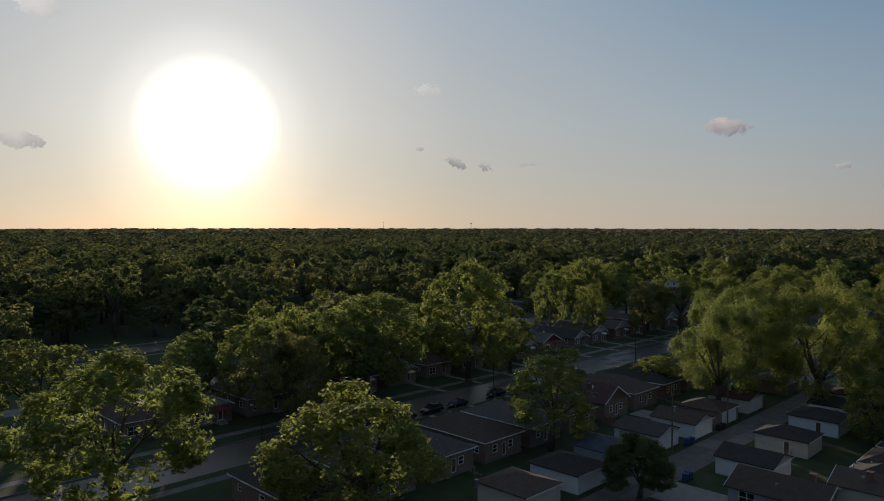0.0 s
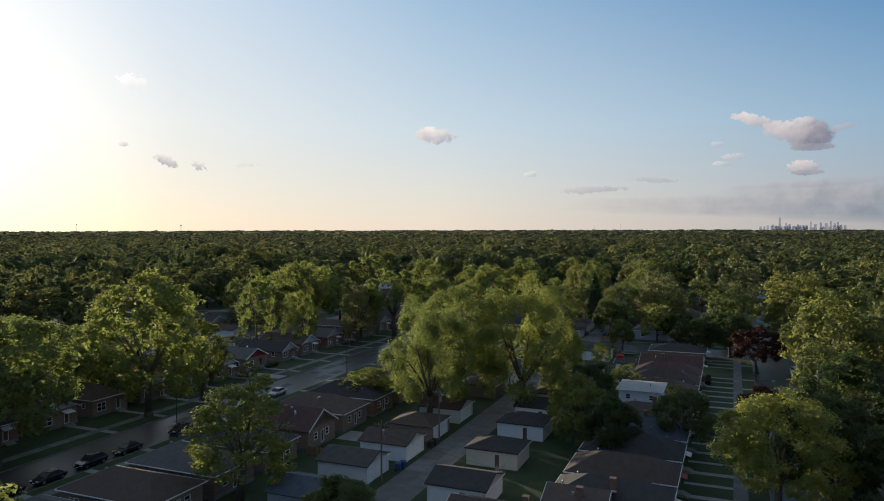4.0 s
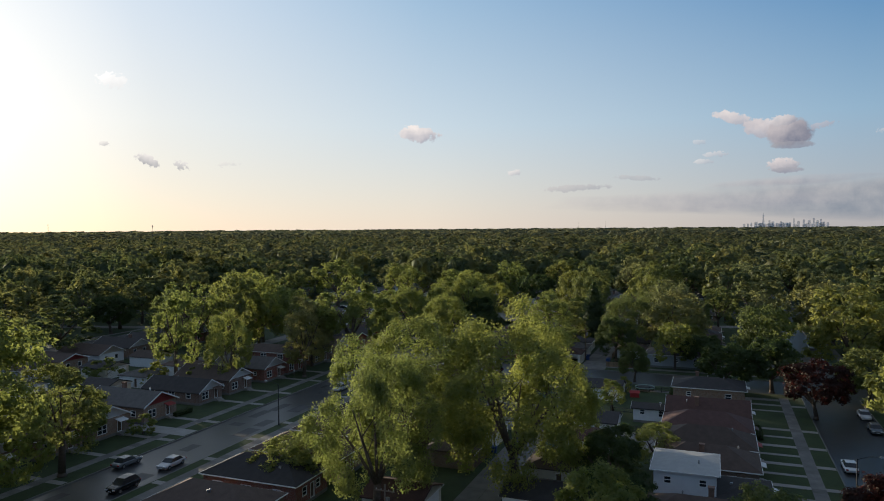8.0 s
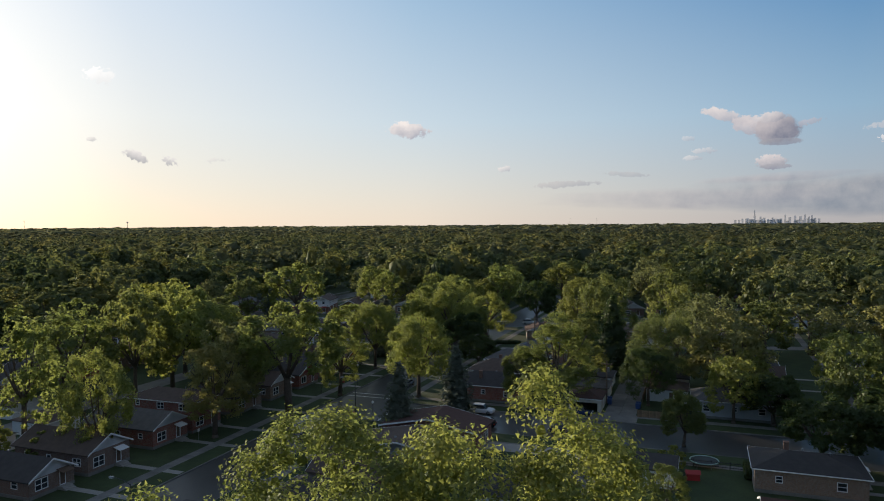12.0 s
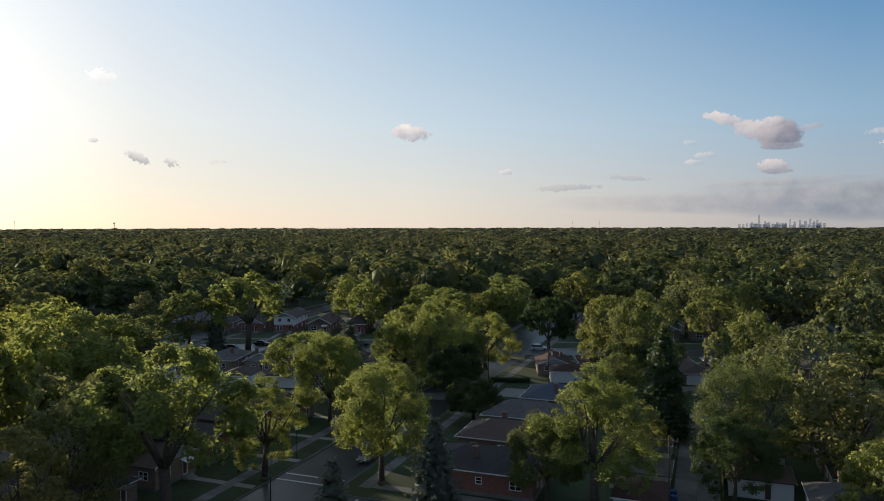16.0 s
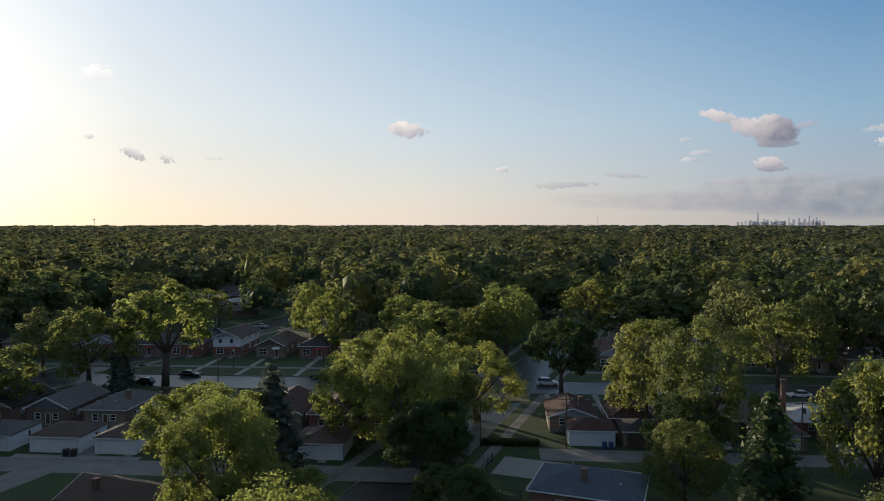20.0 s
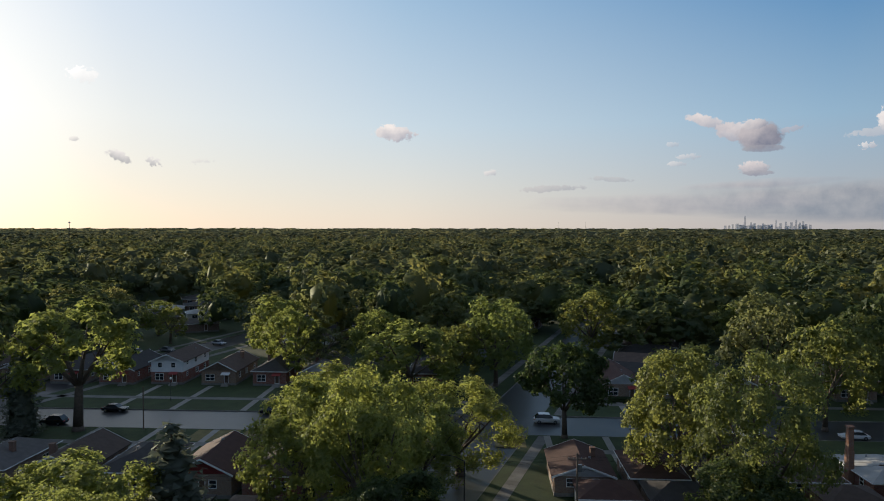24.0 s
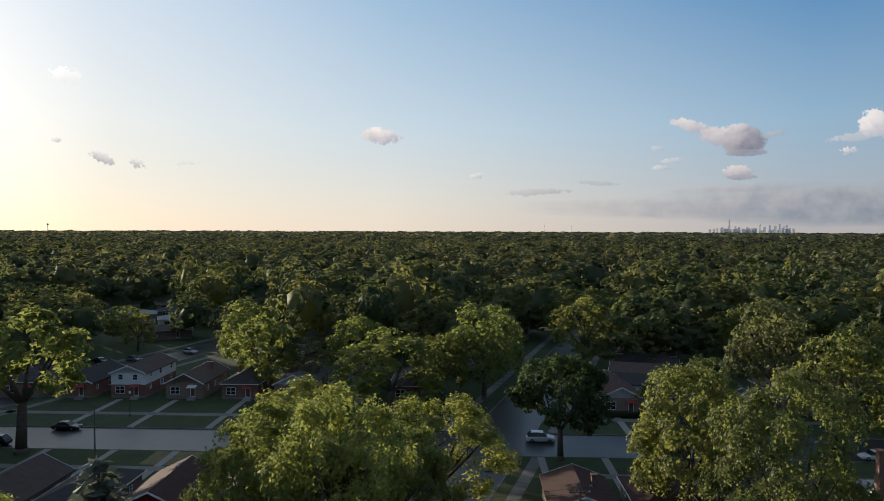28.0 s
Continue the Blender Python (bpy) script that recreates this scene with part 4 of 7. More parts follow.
# garages on the alleys; turn 90 opens to -v... the wide door looks to the alley
for u, v, w, kind, wall, roof, face in (
        (65.0, -36.4, 5.2, "gable", SW, BR, 1), (56.8, -37.2, 5.2, "gable", SW, GY, 1), (73.6, -36.6, 6.0, "hip", T, BR, 1), (47.0, -36.6, 5.6, "gable", SG, BL, 1), (38.4, -36.4, 5.6, "hip", SW, DK, 1), (30.0, -36.6, 5.6, "hip", SC, BR, 1), (83.0, -36.5, 5.6, "gable", SC, RU, 1), (99.0, -36.5, 5.8, "hip", T, BR, 1), (108.0, -36.5, 5.8, "gable", SW, BR, 1), (116.5, -36.5, 5.8, "hip", SG, DK, 1), (125.0, -36.5, 5.8, "hip", SW, DK, 1),
        (79.2, -23.4, 5.6, "hip", SW, DK, -1), (67.2, -23.4, 5.2, "hip", SC, DK, -1), (55.0, -23.0, 5.6, "gable", SW, DK, -1), (88.0, -23.6, 5.6, "gable", SW, DK, -1), (97.0, -23.6, 5.6, "hip", SC, BR, -1), (108.4, -22.6, 5.2, "hip", SW, "roof_rust", -1), (117.0, -22.6, 5.2, "gable", SW, DK, -1), (137.5, -24.4, 5.0, "gable", SW, DK, -1),
        (173.8, -36.0, 5.4, "hip", SC, GY, 1), (182.0, -36.4, 5.6, "hip", SW, DK, 1), (176.0, -24.0, 5.6, "hip", SW, BR, -1), (185.0, -24.0, 5.6, "hip", SC, DK, -1),
        (100.0, -104.8, 5.6, "hip", SW, BR, -1), (110.0, -104.8, 5.6, "gable", SC, DK, -1), (119.0, -104.8, 5.6, "hip", SW, GY, -1), (129.0, -104.8, 5.6, "hip", SW, BR, -1), (88.0, -104.8, 5.6, "gable", SW, DK, -1), (78.0, -104.8, 5.6, "hip", SC, DK, -1), (104.0, -117.5, 5.6, "gable", SW, GY, 1), (122.0, -117.5, 5.6, "gable", SC, DK, 1), (134.0, -117.5, 5.6, "gable", SW, BR, 1)):
    garage(at_uv(u, v, 0, 90 if face > 0 else -90), w=w, d=6.2, kind=kind, wall=wall, roof=roof, seed=int(u))
garage(at_uv(166.2, -35.4, 0, 0), w=4.8, d=5.6, kind="hip", wall=SC, roof="roof_rust", seed=0, label="tan garage with a wide dark open doorway and brown hipped roof", shut=False)


def av_house(x, y_front, face, w=6.4, d=13.4, **more):
    return house(at_av(x, y_front - face * d / 2, 0, 180 if face > 0 else 0), w=w, d=d, seed=int(x * 5 + y_front), **more)


# near side of the avenue; the gables at the back look to the camera
for x, w, kind, wall, roof, gab in ((-78, 6.6, "gable", T, DK, SW), (-70, 6.6, "gable", BB, BR, SW), (-62, 6.4, "hip", T, GY, SW), (-54, 6.4, "gable", T, BR, SW), (-46, 6.4, "gable", T, DK, SC), (-37.5, 6.2, "gable", BB, GY, SG), (-29.2, 6.0, "hip", T, GY, SW), (-20.8, 6.4, "gable", T, BR, SW), (-13.0, 6.0, "hip", BB, DK, SW),
                                    (-4.8, 6.4, "gable", T, "roof_rust", "paint_red"), (2.6, 6.2, "hip", RB, BR, SW), (10.4, 6.4, "gable", T, DK, SW), (32.6, 6.2, "gable", T, "roof_rust", SW), (40.4, 5.6, "hip", T, "roof_rust", SW), (48.0, 6.2, "gable", BB, DK, SW), (56.0, 6.2, "hip", T, BR, SW), (65.0, 6.2, "hip", RB, "roof_pale", SW), (72.5, 6.6, "gable", SW, "roof_rust", SW), (81.0, 6.4, "hip", T, GY, SW)):
    if x < 20:
        av_house(x, -14.8, 1, w, 9.6, kind=kind, wall=wall, roof=roof, gable=gab, rise=1.9 if kind == "gable" else 1.6)
    else:
        hs = av_house(x + 2.4, -13.0, 1, w, 8.6, h=2.7, kind=kind, wall=wall, roof=roof, gable=gab, rise=1.4)
        if x == 65.0:           # tall stack on the side wall
            st_ = Build()
            sx_ = w * SCALE / 2 + 0.42
            st_.box(sx_ - 0.4, -0.6, -0.1, sx_ + 0.4, 0.6, 5.2, 0.04)
            st_.box(sx_ - 0.36, -0.42, 5.2, sx_ + 0.36, 0.42, 8.3, 0.02)
            st_.box(sx_ - 0.44, -0.5, 8.3, sx_ + 0.44, 0.5, 8.5)
            part("chimney_stack", st_, "brick_orange", hs, "tall orange brick chimney stack")
for x, w, roof in ((-62, 6.0, DK), (-54, 6.0, BR), (-46, 6.0, DK), (-38.4, 6.0, GY), (-29.6, 6.4, BR), (-21.8, 5.2, BR), (-13.4, 5.6, DK), (-4.6, 5.6, DK), (3.4, 6.0, BR), (32.6, 5.8, "roof_rust"), (39.2, 5.4, DK), (47.5, 5.8, DK), (56.0, 5.8, BR), (65.0, 5.8, DK)):
    garage(at_av(x if x < 20 else x + 4.2, -31.8 if x < 20 else -24.7, 0, 0), w=w, d=6.2 if x < 20 else 5.0, kind="hip", wall=T if x == -4.6 or x > 35 else SW, roof=roof, seed=99 if 35 < x < 45 else 1)
# far side of the avenue
for x, yf, w, d, kind, wall, roof, gab, more in (
        (-88, 26, 6.6, 12, "hip", T, DK, SW, {}), (-78, 26, 6.6, 12, "gable", T, BR, SW, {}), (-68, 26, 6.6, 12, "hip", BB, BR, SW, {}), (-59, 26, 6.6, 12, "gable", T, GY, SW, {}), (-50, 26, 6.6, 12, "hip", T, DK, SW, {}), (-41, 26, 6.4, 12, "gable", RB, DK, SW, {}),
        (-32.0, 26.6, 5.8, 12, "gable", RB, BR, SW, dict(h=5.1, storeys=2, rise=1.5, upper=SW)), (-22.6, 26.6, 6.2, 12, "gable", T, BR, T, {}), (-13.4, 26.6, 6.0, 12, "hip", RB, DK, SW, {}), (-4.5, 26.6, 6.4, 12, "gable", T, GY, SW, {}), (5.0, 26.6, 6.4, 12, "hip", T, DK, SW, {}), (14.6, 26.6, 6.4, 12, "hip", RB, DK, SW, {}),
        (47.2, 20.4, 6.4, 13, "gable", T, "roof_rust", SW, {}), (56.2, 21.4, 6.4, 13, "hip", T, DK, SW, {}), (65.4, 21.4, 6.4, 13, "gable", BB, DK, SW, {}), (75, 21.4, 6.4, 13, "hip", T, BR, SW, {}), (84.5, 21.4, 6.4, 13, "gable", T, GY, SW, {}), (94, 21.4, 6.4, 13, "hip", T, DK, SW, {})):
    av_house(x, yf, -1, w, d, kind=kind, wall=wall, roof=roof, gable=gab, **more)
far_row(283, 350, -59.0, -1, 9.4)
far_row(298, 350, -84.5, 1, 9.4)
far_row(300, 352, -137.0, -1, 9.4)
far_row(304, 352, -3.0, 1, 9.4)
far_row(300, 352, 24.0, -1, 9.4)
# roofs seen in openings of the far trees
for x, y, turn, roof, wall in ((-57, 364, 20, GY, T), (-47, 373, 20, "roof_pale", SC), (-63, 384, 18, "roof_pale", T), (-54, 394, 18, GY, BB), (-49, 408, 18, "roof_pale", SC), (-61, 414, 20, GY, T), (-43, 350, 20, GY, BB), (86, 341, -68, DK, SW), (90, 351, -68, GY, SC), (-140, 250, 22, GY, SW), (-150, 222, 22, BR, T)):
    house(pose(x * SCALE, y * SCALE, 0, 0, 0, turn), w=11.0, d=7.5, h=2.9, rise=1.2, kind="hip", wall=wall, roof=roof, plain=True, porch=False, chimney=False, seed=int(x + y))
# ---- trees ----
def unit(a):
    return a / np.linalg.norm(a, axis=1)[:, None]


def leaves_at(r, pos, nor, size, tri):
    """Leaf sprays at those places: folded rhombs, or single triangles for trees farther off."""
    t = unit(np.cross(nor, r.normal(size=nor.shape)))
    b = np.cross(nor, t)
    s = size * (0.6 + 0.75 * r.random(len(pos)))[:, None]
    if tri:
        t, b = t * s, b * s * 0.8
        return np.stack([pos - t - b * 0.6, pos + t - b * 0.6, pos + b], 1).reshape(-1, 3)
    t, b = t * s, b * s * 0.62
    return np.stack([pos - t, pos + b + nor * s * 0.16, pos + t, pos - b + nor * s * 0.16], 1).reshape(-1, 3)


ICO_V, ICO_F = None, None


def ico():
    global ICO_V, ICO_F
    if ICO_V is None:
        p = (1 + 5 ** 0.5) / 2
        v = np.array([(-1, p, 0), (1, p, 0), (-1, -p, 0), (1, -p, 0), (0, -1, p), (0, 1, p), (0, -1, -p), (0, 1, -p), (p, 0, -1), (p, 0, 1), (-p, 0, -1), (-p, 0, 1)], float)
        ICO_V = v / np.linalg.norm(v[0])
        ICO_F = np.array([(0, 11, 5), (0, 5, 1), (0, 1, 7), (0, 7, 10), (0, 10, 11), (1, 5, 9), (5, 11, 4), (11, 10, 2), (10, 7, 6), (7, 1, 8), (3, 9, 4), (3, 4, 2), (3, 2, 6), (3, 6, 8), (3, 8, 9), (4, 9, 5), (2, 4, 11), (6, 2, 10), (8, 6, 7), (9, 8, 1)])
    return ICO_V, ICO_F


def raw_mesh(name, verts, faces, tris, mat):
    """Mesh from arrays of corners, faces (all of one kind) and triangles."""
    me = bpy.data.meshes.new(name)
    nq, nt, k = len(faces), len(tris), faces.shape[1]
    me.vertices.add(len(verts))
    me.vertices.foreach_set("co", np.asarray(verts, np.float32).ravel())
    me.loops.add(nq * k + nt * 3)
    me.loops.foreach_set("vertex_index", np.concatenate([np.asarray(faces, np.int32).ravel(), np.asarray(tris, np.int32).ravel()]))
    me.polygons.add(nq + nt)
    me.polygons.foreach_set("loop_start", np.concatenate([np.arange(nq) * k, nq * k + np.arange(nt) * 3]).astype(np.int32))
    me.update(calc_edges=True)
    me.materials.append(MATS[mat])
    return me


def hearts(r, C, core):
    """Dense dark hearts of foliage lobes: corners and triangles."""
    iv, jf = ico()
    jit = 1 + 0.18 * r.normal(size=(len(C), 12, 1)).clip(-1.2, 1.2)
    cv = (C[:, None, :3] + iv[None] * jit * (C[:, 3] * core)[:, None, None]).reshape(-1, 3)
    ct = (jf[None] + (np.arange(len(C)) * 12)[:, None, None]).reshape(-1, 3)
    return cv, ct


def foliage(seed, h, rad, low, lobes, clumps, leaves, leaf, droop=0.0, tri=False, spire=0.0, one_heart=False, up=0.25, loose=0.0, stray=0.42, core=0.16, full=1.0):
    """A crown as limbs' lobes, clumps on the lobes and leaf sprays on the clumps.
    Returns the sprays' corners and the corners and triangles of the hearts."""
    r = np.random.default_rng(seed)
    z0 = h * low
    zc, zr = z0 + 0.46 * (h - z0), 0.54 * (h - z0)
    i = np.arange(lobes) + 0.5
    dz = 1.0 - 1.62 * i / lobes + r.uniform(-0.1, 0.1, lobes)
    dz = dz.clip(-0.75, 1)
    a = i * 2.39996 + r.uniform(-0.5, 0.5, lobes)
    flat_r = np.sqrt(1 - dz ** 2)
    d = np.stack([flat_r * np.cos(a), flat_r * np.sin(a), dz], 1)
    lr = rad * r.uniform(0.24, 0.4, lobes) * (1 - 0.28 * loose) * full
    reach = r.uniform(0.72, 1.14, lobes)
    taper = 1 - spire * np.maximum(0, dz)
    C = np.stack([d[:, 0] * (rad - lr) * reach * taper, d[:, 1] * (rad - lr) * reach * taper, zc + d[:, 2] * (zr - lr * 0.85) * np.where(dz > 0, reach, 1)], 1)
    C[:, 2] = np.minimum(C[:, 2], h - lr * 0.8)
    # clumps
    k = np.repeat(np.arange(lobes), clumps)
    e = unit(d[k] * 0.75 + r.normal(size=(len(k), 3)) * 0.75 + np.array([0, 0, up]))
    P = C[k] + e * (lr[k] * r.uniform(0.62, 1.08, len(k)))[:, None]
    cr = rad * r.uniform(0.09, 0.19, len(k))
    P[:, 2] -= droop * np.hypot(P[:, 0], P[:, 1]) * 0.1
    P[:, 2] = np.maximum(P[:, 2], cr + 0.15 + z0 * 0.6)
    # sprays
    j = np.repeat(np.arange(len(k)), leaves)
    f = unit(e[j] * 0.5 + r.normal(size=(len(j), 3)) * 0.62)
    pos = P[j] + f * (cr[j] * r.uniform(0.35, 1.12, len(j)))[:, None] * np.array([1, 1, 0.8 + droop * 0.8])
    nor = unit(f * 0.4 + e[j] * 0.5 + np.array([0, 0, up]) + r.normal(size=f.shape) * stray)
    v = leaves_at(r, pos, nor, leaf, tri)
    if one_heart:
        cv, ct = hearts(r, np.array([(0, 0, 0, 1.0)]), 1.0)
        cv = cv * np.array([rad * 0.56, rad * 0.56, zr * 0.62]) + np.array([0, 0, zc])
    else:
        cv, ct = hearts(r, np.concatenate([C, lr[:, None]], 1), core)
    return v, cv, ct


def conifer(seed, h=11.0, rad=2.8, tri=False):
    """Whorls of drooping boughs with needle sprays, shorter towards the tip."""
    r = np.random.default_rng(seed)
    pos, nor = [], []
    z = 0.7
    while z < h - 0.15:
        lim = rad * (1 - z / h) ** 0.65 + 0.1
        n = max(5, int(6 + lim * 3))
        for b in range(n):
            a = 6.283 * (b + r.uniform(-0.4, 0.4)) / n
            length = lim * r.uniform(0.72, 1.12)
            for s in np.arange(0.2, length, 0.17):
                side = r.normal() * 0.1 * (1.2 + length - s)
                pos.append((s * math.cos(a) - side * math.sin(a), s * math.sin(a) + side * math.cos(a), z - 0.22 * s + 0.05 * s * s + r.normal() * 0.05))
                nor.append((math.cos(a) * 0.45, math.sin(a) * 0.45, 0.85))
        z += 0.36 + 0.02 * (h - z)
    pos, nor = np.array(pos), unit(np.array(nor) + r.normal(size=(len(nor), 3)) * 0.4)
    v = leaves_at(r, pos, nor, 0.25, tri)
    zs = np.linspace(0.8, h - 0.8, 9)
    cv, ct = hearts(r, np.array([(0, 0, q, max(0.15, rad * (1 - q / h) ** 0.7 * 0.9)) for q in zs]), 0.8)
    return v, cv, ct


def crown_mesh(name, made, mat, tri=False):
    v, cv, ct = made
    k = 3 if tri else 4
    return raw_mesh(name, np.concatenate([v, cv]), np.arange(len(v)).reshape(-1, k), ct + len(v), mat)


def trunk_mesh(name, seed, h=14.0, rad=6.0, thick=0.34, fork=0.3, limbs=7):
    r = random.Random(seed)
    b = Build()
    b.tube((0, 0, -0.2), (0, 0, 0.5), thick * 1.5, thick * 1.05, 9)
    top = Vector((r.uniform(-0.3, 0.3), r.uniform(-0.3, 0.3), h * fork))
    b.tube((0, 0, 0.5), top, thick * 1.05, thick * 0.8, 9)
    for k in range(limbs):
        a = 2 * math.pi * (k + r.uniform(-0.3, 0.3)) / limbs
        s = r.uniform(0.35, 0.95)
        mid = top + Vector((math.cos(a) * rad * s * 0.5, math.sin(a) * rad * s * 0.5, h * r.uniform(0.14, 0.26)))
        end = mid + Vector((math.cos(a) * rad * s * 0.45, math.sin(a) * rad * s * 0.45, h * r.uniform(0.12, 0.28)))
        b.tube(top - Vector((0, 0, 0.3)), mid, thick * 0.5, thick * 0.3, 6)
        b.tube(mid, end, thick * 0.3, thick * 0.08, 5)
        for j in range(2):
            w = mid + Vector((r.uniform(-1, 1) * rad * 0.3, r.uniform(-1, 1) * rad * 0.3, h * r.uniform(0.05, 0.2)))
            b.tube(mid.lerp(end, 0.3 * j), w, thick * 0.16, thick * 0.05, 4)
    return b.mesh(name, "bark", True)


# kind: trunk, height, radius, foot of the crown, droop, spire
PROTO = {}
for k in range(3):
    PROTO["broad%d" % k] = (trunk_mesh("trunk", 10 + k), 14.0, 6.0, 0.13, 0.0, 0.1)
    PROTO["tall%d" % k] = (trunk_mesh("trunk", 30 + k, 16, 4.6, 0.36, 0.34), 16.0, 4.6, 0.12, 0.0, 0.35)
for k in range(2):
    PROTO["willow%d" % k] = (trunk_mesh("trunk", 50 + 2 * k, 15, 7, 0.5, 0.22), 15.0, 7.0, 0.1, 0.22, 0.0)
    PROTO["high%d" % k] = (trunk_mesh("trunk", 61 + k, 14, 5.6, 0.42, 0.36), 14.0, 5.6, 0.36, 0.0, 0.0)
PROTO["round0"] = (trunk_mesh("trunk", 54, 11, 4.6, 0.3, 0.26), 11.0, 4.6, 0.2, 0.0, 0.0)
PROTO["shade0"] = (trunk_mesh("trunk", 64, 12.4, 5.4, 0.36, 0.3), 12.4, 5.4, 0.3, 0.0, 0.0)
for key, ch, cr_ in (("spruce0", 11.0, 2.8), ("pine0", 15.2, 5.4)):
    pole_ = Build()
    pole_.tube((0, 0, -0.2), (0, 0, ch * 0.35), 0.24, 0.17, 8)
    pole_.tube((0, 0, ch * 0.35), (0, 0, ch * 0.96), 0.17, 0.03, 7)
    PROTO[key] = (pole_.mesh("trunk", "bark", True), ch, cr_, 0.0, 0.0, 1.0)
PROTO["bush0"] = (trunk_mesh("trunk", 58, 4, 2, 0.1, 0.15, 4), 4.0, 2.2, 0.04, 0.0, 0.0)
# how finely a crown is made: lobes, clumps, leaves, size of a spray, triangles, one heart
FINE = {"close": (22, 15, 118, 0.115, True, False), "near": (20, 13, 62, 0.175, True, False), "middle": (18, 12, 28, 0.26, True, False), "light": (13, 9, 11, 0.5, True, False),
        "belt": (12, 8, 7, 0.68, True, True), "far": (8, 5, 5, 1.0, True, True), "remote": (5, 4, 3, 2.2, True, True), "edge": (4, 3, 1, 4.6, True, True)}
CROWNS = {}


def hash_of(text):
    return sum(ord(c) * (i + 3) for i, c in enumerate(text))


def crown_of(kind, mat, fine="near"):
    if (kind, mat, fine) not in CROWNS:
        trunk, h, rad, low, droop, spire = PROTO[kind]
        lobes, clumps, leaves, leaf, tri, one = FINE[fine]
        if kind in ("spruce0", "pine0"):
            tri = True
            made = conifer(57, h, rad, True)
        elif kind == "bush0":
            made = foliage(59, h, rad, low, 8, 10, 22, 0.17, tri=False)
            tri = False
        else:
            s = leaf * rad / 6.0
            made = foliage(hash_of(kind), h, rad, low, lobes + (5 if droop and fine in ("near", "close") else 0), clumps + (9 if kind in ("shade0", "round0") else 0), leaves, s * (0.8 if droop else 1.0), droop, tri, spire, one, loose=1.0 if droop or "high" in kind else 0.0, core=0.26 if fine == "light" else 0.16)
        CROWNS[kind, mat, fine] = crown_mesh("crown", made, mat, tri)
    return CROWNS[kind, mat, fine]


rt = random.Random(21)
LABELS = {"leaf": "broadleaf tree with a full green crown", "leaf_bright": "broadleaf tree with yellow-green leaves, sunlight put into their colour", "leaf_dark": "dark green dense broadleaf tree", "leaf_red": "dark red-leaved maple tree beside the pavement",
          "leaf_spruce": "blue-green pointed spruce tree", "leaf_grey": "grey-green broadleaf tree with a light feathery crown, in part glare put into the colour"}


def tree(x, y, h, rad, kind, mat="leaf", name="tree"):
    p = PROTO[kind]
    k = SCALE / p[2] * rad
    m = pose(x * SCALE, y * SCALE, 0, 0, 0, rt.uniform(0, 360)) @ Matrix.Diagonal((k, k, SCALE * h / p[1], 1))
    t = thing(name, m, LABELS[mat] if name == "tree" else "leafy green shrub on a lawn", "tree" if name == "tree" else "shrub", "trees of the neighbourhood")
    part("trunk", p[0], None, t)
    close = abs(x - 5) < 42 and y < 245 or -64 < x < 0 and y < 106
    lane = abs(x - 0.1 * y) < 28 and y < 215 and h > 9 and kind not in ("spruce0", "pine0")
    part("crown", crown_of(kind, mat, "close" if lane else "near" if close else "middle"), None, t)
    return t


